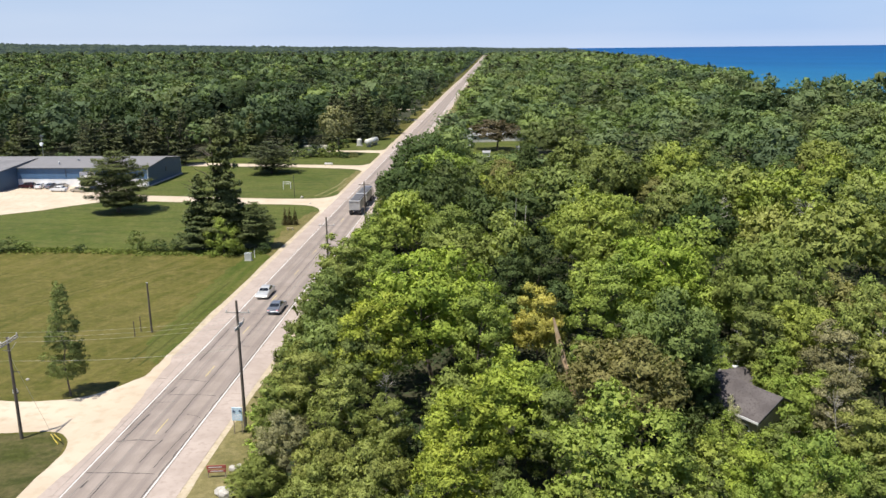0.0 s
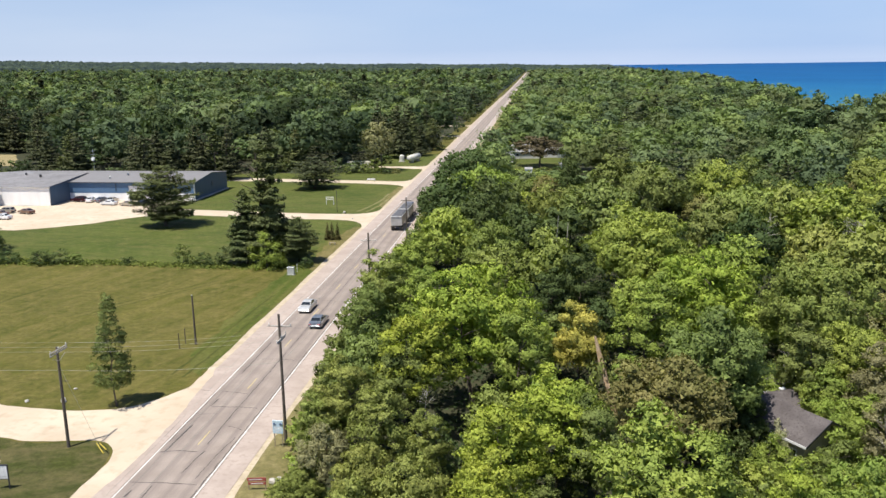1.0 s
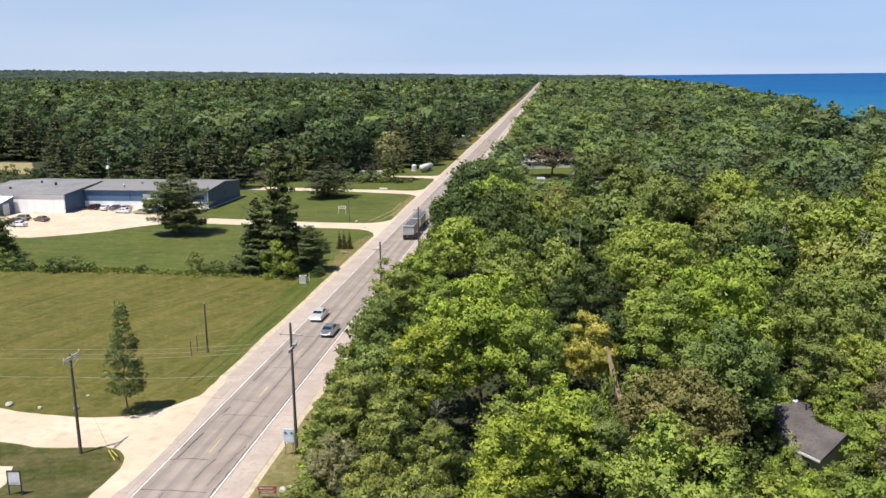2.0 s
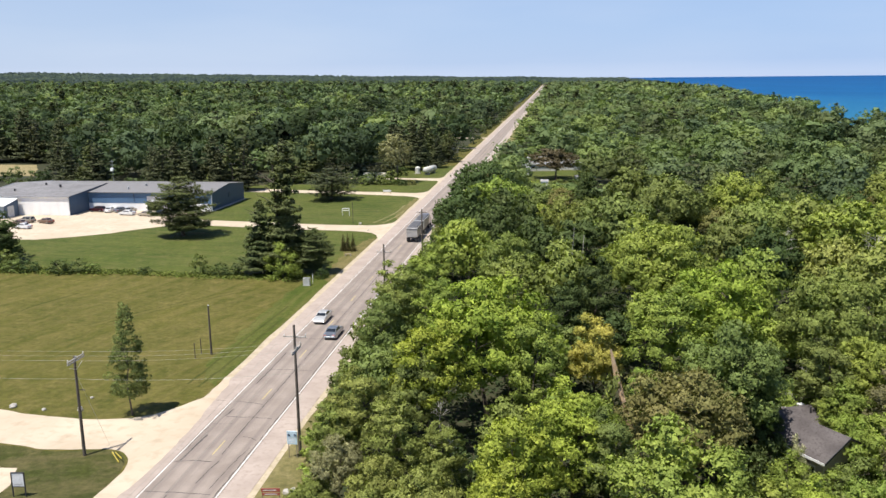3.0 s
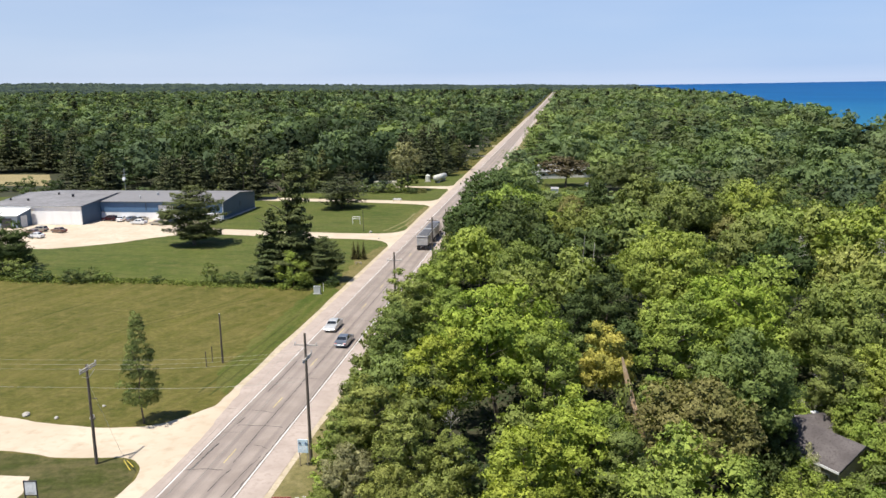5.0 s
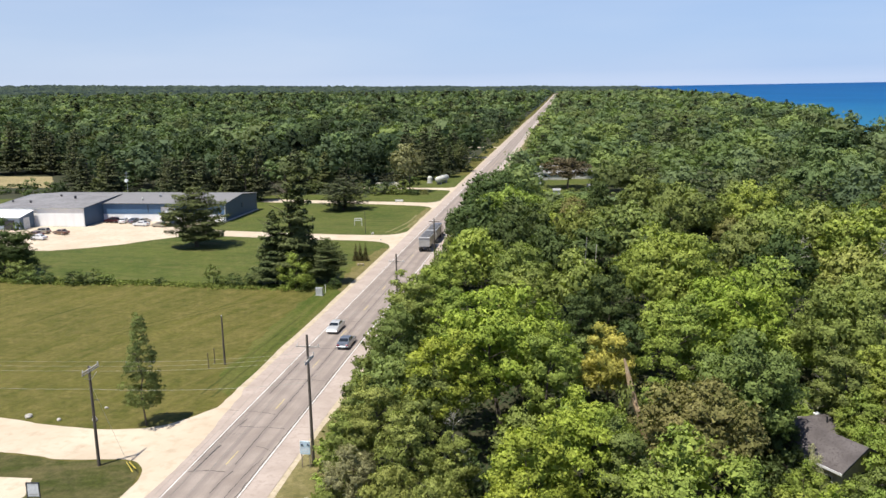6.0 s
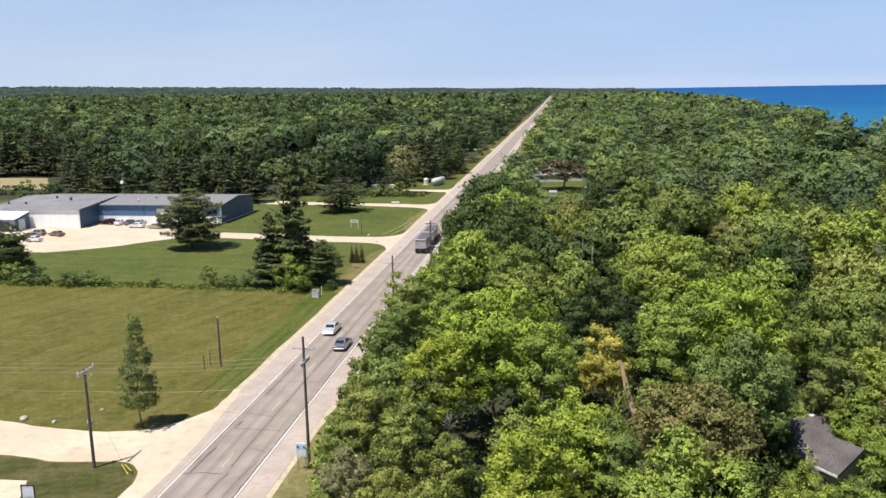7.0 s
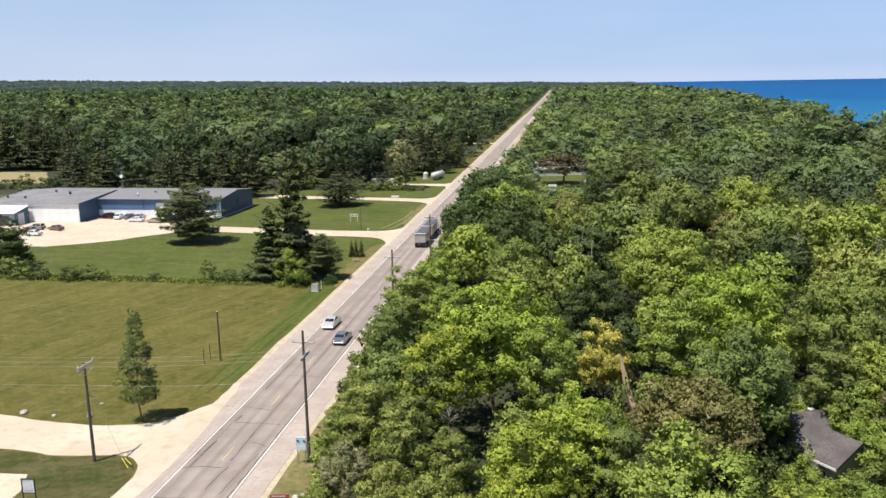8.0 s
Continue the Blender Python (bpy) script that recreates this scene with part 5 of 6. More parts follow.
# mower tracks in the meadow
for k, pts in enumerate(([(-71.3, 113.1), (-68.0, 118.6), (-64.0, 124.5), (-59.7, 130.9), (-54.6, 137.0)], [(-70.0, 112.2), (-66.7, 117.8), (-62.7, 123.8), (-58.3, 130.1), (-53.2, 136.3)],
                         [(-44.5, 91.1), (-44.2, 97.6), (-44.0, 106.0), (-43.6, 115.0), (-43.1, 126.4)], [(-42.8, 90.4), (-42.4, 97.0), (-42.1, 103.2), (-41.9, 118.0)], [(-87.1, 116.8), (-85.8, 124.2), (-83.3, 131.6)])):
    line = curve_through(pts, 6)
    sheet("mower_track", wavy([(x - 0.17, y) for x, y in line] + [(x + 0.17, y) for x, y in line[::-1]], 0.8, 0.16, 60 + k), 0.0235, MOWN, label="faint mower wheel track in the meadow", category="track")

# ---- warehouse ----
wh = thing("warehouse", pose(-134.0, 221.5, 0, 0, 0, -0.6), "long low blue and white steel warehouse with grey roof", "warehouse")
EAVE, RIDGE, MID = 5.4, 6.7, 12.3


def slab(pts, name, mat, depth, parent, label=""):
    """A flat panel with thickness, from its outer outline."""
    bm = bmesh.new()
    f = bm.faces.new([bm.verts.new(p) for p in pts])
    bm.normal_update()
    n = f.normal.copy()
    ext = bmesh.ops.extrude_face_region(bm, geom=[f])
    bmesh.ops.translate(bm, vec=-n * depth, verts=[v for v in ext["geom"] if isinstance(v, bmesh.types.BMVert)])
    bmesh.ops.recalc_face_normals(bm, faces=bm.faces)
    return part(name, bm, mat, parent, label)


def wall_x(name, x0, x1, y, z0, z1, mat, label="", depth=0.2):
    return slab([(x0, y, z0), (x1, y, z0), (x1, y, z1), (x0, y, z1)], name, mat, depth, wh, label)


# facade of the long wing: white lower band, blue above; an open bay
wall_x("wall", 0, 18.0, 0, 0, 2.2, WHITE_SIDING, "white lower siding")
wall_x("wall", 0, 18.0, -0.03, 2.2, EAVE - 0.1, BLUE_SIDING, "blue upper siding")
wall_x("wall", 22.6, 37.6, 0, 0, 2.2, WHITE_SIDING, "white lower siding")
wall_x("wall", 22.6, 37.6, -0.03, 2.2, EAVE - 0.1, BLUE_SIDING, "blue upper siding")
wall_x("wall", 18.0, 22.6, -0.03, 4.3, EAVE - 0.1, BLUE_SIDING, "blue siding over the bay")
wall_x("bay_door", 18.0, 22.6, 0.12, 2.6, 4.3, WHITE_PAINT, "white half-raised bay door", 0.08)
wall_x("bay_lining", 18.0, 22.6, 6.0, 0, 4.3, DARK_METAL, "dark interior lining", 0.1)
for x in (18.0, 22.6):
    bm = bmesh.new()
    box(bm, (x, 3.1, 2.15), (0.15, 5.8, 4.3))
    part("bay_jamb", bm, DARK_METAL, wh)
bm = bmesh.new()
box(bm, (14.2, -0.1, 3.9), (0.16, 0.14, 2.2))
part("downpipe", bm, TRIM_DARK, wh, "dark downpipe")
# end walls with shade in their blue, back wall, and the white wing
slab([(37.6, 0, 0), (37.6, 24.6, 0), (37.6, 24.6, EAVE), (37.6, MID, RIDGE), (37.6, 0, EAVE)], "end_wall", BLUE_SIDING_SHADED, 0.2, wh, "blue gable end siding, shade in its colour")
slab([(37.6, 24.6, 0), (-29, 24.6, 0), (-29, 24.6, EAVE), (37.6, 24.6, EAVE)], "back_wall", BLUE_SIDING, 0.2, wh)
slab([(-29, 24.6, 0), (-29, -9.8, 0), (-29, -9.8, EAVE), (-29, 7.4, RIDGE), (-29, 24.6, EAVE)], "end_wall", BLUE_SIDING_SHADED, 0.2, wh)
wall_x("wall", -29, 0, -9.8, 0, EAVE - 0.1, WHITE_SIDING, "white front siding")
slab([(0, -9.8, 0), (0, 0.0, 0), (0, 0.0, EAVE - 0.1), (0, -9.8, EAVE - 0.1)], "side_wall", BLUE_SIDING_SHADED, 0.2, wh, "blue side siding, shade in its colour")
slab([(-0.1, -0.5, EAVE), (38.1, -0.5, EAVE), (38.1, MID, RIDGE), (-0.1, MID, RIDGE)], "roof", ROOF_STEEL, 0.12, wh, "grey ribbed steel roof")
slab([(38.1, 25.0, EAVE), (-0.1, 25.0, EAVE), (-0.1, MID, RIDGE), (38.1, MID, RIDGE)], "roof", ROOF_STEEL, 0.12, wh, "grey ribbed steel roof")
slab([(-29.4, -10.2, EAVE), (0.3, -10.2, EAVE), (0.3, 9.0, RIDGE + 0.06), (-29.4, 9.0, RIDGE + 0.06)], "roof", PATCH_STEEL, 0.12, wh, "stained grey roof of the front wing")
slab([(0.3, 25.0, EAVE), (-29.4, 25.0, EAVE), (-29.4, 9.0, RIDGE + 0.06), (0.3, 9.0, RIDGE + 0.06)], "roof", PATCH_STEEL, 0.12, wh, "stained grey roof of the front wing")
slab([(0.3, -10.2, EAVE), (0.3, 9.0, EAVE), (0.3, 9.0, RIDGE), (0.3, -10.2, EAVE + 0.02)], "gable_infill", TRIM_DARK, 0.1, wh)
for c, s in (((18.9, -0.42, EAVE - 0.14), (38.2, 0.1, 0.3)), ((-14.6, -10.12, EAVE - 0.14), (29.7, 0.1, 0.26))):
    bm = bmesh.new()
    box(bm, c, s)
    part("fascia", bm, TRIM_DARK if c[0] > 0 else WHITE_PAINT, wh, "dark blue fascia" if c[0] > 0 else "white fascia")
bm = bmesh.new()
box(bm, (37.75, 12.3, 0.15), (0.5, 24.8, 0.3))
part("footing", bm, CONCRETE, wh, "pale concrete footing")
bm = bmesh.new()
box(bm, (37.72, 13.0, 3.2), (0.1, 1.0, 1.4))
part("wall_vent", bm, TRIM_DARK, wh, "dark louvred vent")
bm = bmesh.new()
box(bm, (37.66, 0.25, 2.7), (0.12, 0.5, 5.2))
part("corner_trim", bm, WHITE_PAINT, wh, "white corner trim")
for x, y, r, h in ((-27, -2.5, 0.25, 0.6), (-21.0, -3.0, 0.3, 0.5), (-10.5, 3.0, 0.35, 0.7), (10.8, 3.4, 0.2, 0.7), (14, 8.0, 0.3, 0.6), (-17, 6, 0.3, 0.5), (20.5, 6.2, 0.25, 0.6)):
    bm = bmesh.new()
    z = EAVE + (y + 10.2) / 19.2 * 1.3 if x < 0 else EAVE + (y + 0.5) / 12.8 * 1.3
    rod(bm, (x, y, z - 0.1), (x, y, z + h), r, n=10)
    rod(bm, (x, y, z + h), (x, y, z + h + 0.2), r * 1.5, r * 0.3, 10)
    part("roof_vent", bm, STEEL if x > 0 else DARK_METAL, wh, "small roof vent")

an = thing("storage_shed", pose(-154.8, 208.4, 0, 0, 0, -0.6), "small blue-grey shed with white lean-to roof", "shed")
slab([(-6, -3.2, 0), (5.4, -3.2, 0), (5.4, -3.2, 3.6), (-6, -3.2, 3.6)], "wall", siding("blue-grey steel siding", (0.28, 0.34, 0.40)), 0.15, an)
slab([(5.4, -3.2, 0), (5.4, 3.0, 0), (5.4, 3.0, 4.8), (5.4, -3.2, 3.6)], "wall", BLUE_SIDING_SHADED, 0.15, an)
slab([(-6, 3.0, 0), (-6, -3.2, 0), (-6, -3.2, 3.6), (-6, 3.0, 4.8)], "wall", BLUE_SIDING_SHADED, 0.15, an)
slab([(-6.3, -3.6, 3.62), (5.7, -3.6, 3.62), (5.7, 3.0, 4.9), (-6.3, 3.0, 4.9)], "roof", WHITE_SIDING, 0.12, an, "white steel roof")
bm = bmesh.new()
box(bm, (2.0, -3.23, 1.4), (3.4, 0.06, 2.8))
part("door", bm, DARK_METAL, an, "dark doorway")
bm = bmesh.new()
box(bm, (5.43, -0.4, 1.6), (0.06, 2.6, 3.2))
part("door", bm, plain("pale grey door", (0.5, 0.52, 0.54)), an, "pale grey side door")

t = thing("floodlight_mast", pose(-149.0, 262.5, 0), "steel mast with a white round floodlight", "mast")
bm = bmesh.new()
rod(bm, (0, 0, 0), (0, 0, 10.6), 0.14, 0.09, 8)
part("mast", bm, STEEL, t)
bm = bmesh.new()
rod(bm, (-0.1, -0.5, 7.4), (0.05, 0.1, 7.3), 0.62, 0.55, 16)
part("dish", bm, WHITE_PAINT, t, "white round dish")
for z in (10.0, 8.8):
    bm = bmesh.new()
    box(bm, (0, 0, z), (1.6, 0.1, 0.1))
    part("spar", bm, STEEL, t)
utility_pole(-106.5, 263.0, 9.6, "grey timber pole behind the warehouse", [(9.2, "x", 2.0, False, 3)])


# ---- vehicles ----
def wheel(parent, x, y, r, w=0.22):
    bm = bmesh.new()
    rod(bm, (x - w / 2, y, r), (x + w / 2, y, r), r, n=16)
    bmesh.ops.bevel(bm, geom=[e for e in bm.edges if abs(e.verts[0].co.x - e.verts[1].co.x) < 1e-5], offset=0.03, segments=1, affect="EDGES")
    ty = part("wheel", bm, TYRE, parent, "black rubber tyre")
    bm = bmesh.new()
    s = 1 if x > 0 else -1
    rod(bm, (x + s * (w / 2 - 0.03), y, r), (x + s * (w / 2 + 0.012), y, r), r * 0.62, r * 0.55, 12)
    part("rim", bm, RIM, ty, "pale metal rim")


def prism(bm, profile, half, taper=0.0, z0=0.0):
    """A side outline (y, z) drawn out across the width; higher points are drawn in by taper."""
    sides = []
    for s in (-1, 1):
        sides.append([bm.verts.new((s * (half - taper * max(0.0, z - z0)), y, z)) for y, z in profile])
    n = len(profile)
    for i in range(n):
        j = (i + 1) % n
        bm.faces.new((sides[0][i], sides[0][j], sides[1][j], sides[1][i]))
    bm.faces.new(sides[0][::-1])
    bm.faces.new(sides[1])
    bmesh.ops.recalc_face_normals(bm, faces=bm.faces)


CAR_FORM = {   # length, width, body outline, cabin outline (front is +y)
    "sedan": (1.80, [(-2.35, 0.42), (-2.40, 0.70), (-2.30, 0.98), (-1.55, 1.04), (-0.6, 1.00), (0.9, 0.98), (1.9, 0.86), (2.32, 0.70), (2.38, 0.42), (2.2, 0.26), (-2.2, 0.26)],
              [(-1.75, 1.00), (-1.05, 1.43), (-0.2, 1.47), (0.45, 1.40), (1.15, 0.97)]),
    "suv": (1.86, [(-2.25, 0.45), (-2.30, 0.85), (-2.22, 1.06), (-0.5, 1.06), (0.95, 1.05), (1.95, 0.95), (2.28, 0.78), (2.34, 0.45), (2.15, 0.30), (-2.15, 0.30)],
            [(-2.18, 1.05), (-1.92, 1.62), (-0.5, 1.70), (0.30, 1.64), (1.10, 1.04)]),
}


def car(form, m, paint, label, group="parked cars"):
    width, body, cabin = CAR_FORM[form]
    t = thing("car", m, label, "car", group)
    h = width / 2
    bm = bmesh.new()
    prism(bm, body, h, 0.10, 0.7)
    bmesh.ops.bevel(bm, geom=list(bm.edges), offset=0.05, segments=2, affect="EDGES")
    part("body", bm, paint, t, smooth=False)
    bm = bmesh.new()
    prism(bm, cabin, h - 0.09, 0.36, 1.0)
    bmesh.ops.bevel(bm, geom=list(bm.edges), offset=0.04, segments=2, affect="EDGES")
    cab = part("greenhouse", bm, paint, t)
    base, inset = cabin[0][1], h - 0.09

    def pane(name, a, b, lo=0.14, hi=0.9):
        """A pane across the car between two corners of the cabin's outline."""
        pts = []
        for s, f in ((-1, lo), (1, lo), (1, hi), (-1, hi)):
            y, z = a[0] + (b[0] - a[0]) * f, a[1] + (b[1] - a[1]) * f
            pts.append(Vector((s * (inset - 0.36 * max(0, z - 1.0) - 0.07), y, z)))
        n = (pts[1] - pts[0]).cross(pts[2] - pts[0]).normalized()
        if n.z < 0:
            n = -n
        bm = bmesh.new()
        bm.faces.new([bm.verts.new(p + n * 0.012) for p in pts])
        ext = bmesh.ops.extrude_face_region(bm, geom=list(bm.faces))
        bmesh.ops.translate(bm, vec=-n * 0.01, verts=[v for v in ext["geom"] if isinstance(v, bmesh.types.BMVert)])
        bmesh.ops.recalc_face_normals(bm, faces=bm.faces)
        part(name, bm, GLASS, cab, "dark tinted glass")
    pane("windscreen", cabin[4], cabin[3])
    pane("rear_window", cabin[0], cabin[1])
    top = cabin[1][1] - 0.10
    for s in (-1, 1):
        ya, yb = cabin[0][0] + 0.5, cabin[4][0] - 0.42
        yt, yu = cabin[1][0] + 0.12, cabin[3][0] - 0.05
        mid = (ya + yb) / 2
        for lo0, lo1, hi0, hi1 in ((ya, mid - 0.05, yt, mid - 0.05), (mid + 0.05, yb, mid + 0.05, yu)):
            bm = bmesh.new()
            q = []
            for y, z in ((lo0, base + 0.06), (lo1, base + 0.06), (hi1, top), (hi0, top)):
                q.append(bm.verts.new((s * (inset - 0.36 * max(0, z - 1.0) + 0.012), y, z)))
            bm.faces.new(q)
            ext = bmesh.ops.extrude_face_region(bm, geom=list(bm.faces))
            bmesh.ops.translate(bm, vec=(-s * 0.01, 0, 0), verts=[v for v in ext["geom"] if isinstance(v, bmesh.types.BMVert)])
            bmesh.ops.recalc_face_normals(bm, faces=bm.faces)
            part("side_window", bm, GLASS, cab, "dark tinted glass")
        for y, name, mat in ((body[0][0] - 0.03, "tail_light", LAMP_RED), (body[-3][0] - 0.06, "headlight", LAMP_CLEAR)):
            bm = bmesh.new()
            box(bm, (s * (h - 0.26), y, 0.76 if name == "tail_light" else 0.58), (0.34, 0.12, 0.14), bevel=0.02)
            part(name, bm, mat, t, "red tail light" if name == "tail_light" else "clear headlight")
        for y in (-1.42, 1.42):
            wheel(t, s * (h - 0.12), y, 0.33)
    for y in (-2.33, 2.33):
        bm = bmesh.new()
        box(bm, (0, y, 0.46), (width - 0.1, 0.16, 0.24), bevel=0.04)
        part("bumper", bm, paint if form == "sedan" else DARK_METAL, t)
    return t


SILVER = car_paint("silver-white car paint", (0.62, 0.62, 0.60))
GREY = car_paint("blue-grey car paint", (0.16, 0.18, 0.21))
MAROON = car_paint("dark maroon car paint", (0.06, 0.018, 0.022))
WHITE_CAR = car_paint("white car paint", (0.75, 0.75, 0.74), 0.0)
TAN_CAR = car_paint("beige car paint", (0.42, 0.37, 0.29))
RUSTY = car_paint("rust-orange car paint", (0.20, 0.125, 0.085), 0.0)
DARK_CAR = car_paint("dark grey car paint", (0.07, 0.075, 0.08))
car("sedan", pose(-35.1, 119.3, 0.06, 0, 0, 180), SILVER, "silver-white car coming along the road", "cars on the road")
car("sedan", pose(-31.4, 112.0, 0.06), GREY, "blue-grey sedan driving along the road", "cars on the road")
for form, x, y, turn, paint, label in (
        ("suv", -130.0, 219.0, 80, MAROON, "dark maroon car parked at the warehouse"), ("sedan", -126.2, 218.9, 8, WHITE_CAR, "white sedan parked at the warehouse"),
        ("sedan", -123.0, 219.1, -6, GREY, "blue-grey sedan parked at the warehouse"), ("sedan", -119.8, 218.7, 4, TAN_CAR, "beige sedan parked at the warehouse"),
        ("sedan", -118.2, 213.7, 84, WHITE_CAR, "white sedan parked in the gravel yard"), ("sedan", -112.0, 212.6, 78, TAN_CAR, "beige sedan parked in the gravel yard"),
        ("suv", -108.2, 213.4, 70, DARK_CAR, "dark grey car parked in the gravel yard"), ("sedan", -134.9, 191.6, 82, WHITE_CAR, "white sedan parked in the gravel yard"),
        ("sedan", -139.0, 196.3, 76, RUSTY, "rusty brown sedan parked in the gravel yard"), ("sedan", -133.6, 199.6, 70, RUSTY, "rusty brown sedan parked in the gravel yard"),
        ("suv", -139.8, 200.4, 84, TAN_CAR, "beige car parked in the gravel yard")):
    car(form, pose(x, y, 0.04, 0, 0, turn), paint, label)


def lorry(m):
    """Tractor with a pair of open-topped hopper trailers."""
    t = thing("tractor_trailer", m, "grey truck pulling two tarpaulin-topped trailers", "truck")
    skin, tarp = plain("dull aluminium trailer side", (0.42, 0.41, 0.39), 0.45, 0.3), plain("dark tarpaulin", (0.10, 0.10, 0.105), 0.7)
    for y0, ln in ((0.0, 9.0), (10.2, 8.4)):
        bm = bmesh.new()
        prism(bm, [(y0, 1.25), (y0 + 0.15, 3.35), (y0 + ln - 0.15, 3.35), (y0 + ln, 1.25)], 1.25)
        tr = part("trailer", bm, skin, t, "dull aluminium trailer box")
        bm = bmesh.new()
        prism(bm, [(y0 + 0.2, 3.35), (y0 + 0.5, 3.52), (y0 + ln - 0.5, 3.52), (y0 + ln - 0.2, 3.35)], 1.15, 1.2, 3.35)
        part("tarpaulin", bm, tarp, tr, "dark tarpaulin cover")
        bm = bmesh.new()
        box(bm, (0, y0 + 0.05, 3.3), (2.55, 0.12, 0.16))
        part("top_rail", bm, WHITE_PAINT, tr, "pale top rail")
        for k in range(1, 8):
            for s in (-1, 1):
                bm = bmesh.new()
                box(bm, (s * 1.275, y0 + k * ln / 8, 2.3), (0.06, 0.1, 2.0))
                part("rib", bm, skin, tr)
        bm = bmesh.new()
        box(bm, (0, y0 + ln / 2, 1.1), (0.9, ln, 0.22))
        part("chassis", bm, DARK_METAL, t)
        for y in (y0 + 0.9, y0 + 2.1):
            for s in (-1, 1):
                wheel(t, s * 1.02, y, 0.5, 0.42)
        for s in (-1, 1):
            bm = bmesh.new()
            box(bm, (s * 0.95, y0 + 0.1, 0.72), (0.62, 0.04, 0.85))
            part("mudflap", bm, TYRE, t, "black mudflap")
            bm = bmesh.new()
            box(bm, (s * 1.0, y0 + 0.06, 1.3), (0.3, 0.08, 0.12))
            part("tail_light", bm, LAMP_RED, t, "red tail light")
    bm = bmesh.new()
    prism(bm, [(19.3, 0.9), (19.3, 3.3), (21.0, 3.3), (21.3, 2.3), (23.0, 2.0), (23.2, 0.9)], 1.15, 0.06, 1.8)
    bmesh.ops.bevel(bm, geom=list(bm.edges), offset=0.07, segments=2, affect="EDGES")
    cab = part("cab", bm, car_paint("dark truck paint", (0.06, 0.06, 0.07)), t, "dark truck cab")
    bm = bmesh.new()
    box(bm, (0, 21.22, 2.85), (1.9, 0.12, 0.7))
    part("windscreen", bm, GLASS, cab)
    for y in (18.6, 19.9, 22.3):
        for s in (-1, 1):
            wheel(t, s * 1.0, y, 0.5, 0.36)
    bm = bmesh.new()
    box(bm, (0, 20.5, 0.85), (0.9, 5.0, 0.25))
    part("chassis", bm, DARK_METAL, t)


lorry(pose(-31.5, 181.0, 0.06))

# ---- tanks, trailer ----
t = thing("propane_tank", pose(-47.4, 316.5, 0, 0, 0, -14), "large white horizontal tank on concrete saddles", "tank")
bm = bmesh.new()
rod(bm, (0, -4.4, 1.9), (0, 4.4, 1.9), 1.15, n=20)
for s in (-1, 1):
    bmesh.ops.create_uvsphere(bm, u_segments=20, v_segments=10, radius=1.15, matrix=Matrix.Translation((0, s * 4.4, 1.9)) @ Matrix.Diagonal((1, 0.7, 1, 1)))
part("vessel", bm, TANK_WHITE, t, smooth=True)
for y in (-3, 3):
    bm = bmesh.new()
    box(bm, (0, y, 0.45), (1.9, 0.6, 0.9), bevel=0.03)
    part("saddle", bm, CONCRETE, t, "concrete saddle")
bm = bmesh.new()
rod(bm, (0, 0.5, 2.9), (0, 0.5, 3.3), 0.25, n=10)
part("dome", bm, STEEL, t)
t = thing("propane_tank", pose(-52.3, 317.0, 0), "small upright white tank beside the large one", "tank")
bm = bmesh.new()
rod(bm, (0, 0, 0.2), (0, 0, 2.3), 1.0, n=16)
rod(bm, (0, 0, 2.3), (0, 0, 2.8), 1.0, 0.4, 16)
part("vessel", bm, TANK_WHITE, t)
bm = bmesh.new()
box(bm, (0, 0, 0.12), (2.3, 2.3, 0.24))
part("pad", bm, CONCRETE, t)
t = thing("cargo_trailer", pose(-65.0, 296.6, 0.04), "long low cream trailer beside the trees", "trailer")
bm = bmesh.new()
box(bm, (0, 0, 1.5), (8.5, 2.3, 2.1), bevel=0.08)
part("body", bm, CREAM, t)
bm = bmesh.new()
box(bm, (0, -1.17, 1.6), (8.1, 0.04, 0.18))
part("stripe", bm, WHITE_PAINT, t)
for x in (-2.6, 2.6):
    bm = bmesh.new()
    rod(bm, (x, -1.2, 0.35), (x, 1.2, 0.35), 0.35, n=12)
    part("axle_wheel", bm, TYRE, t, "black tyres")


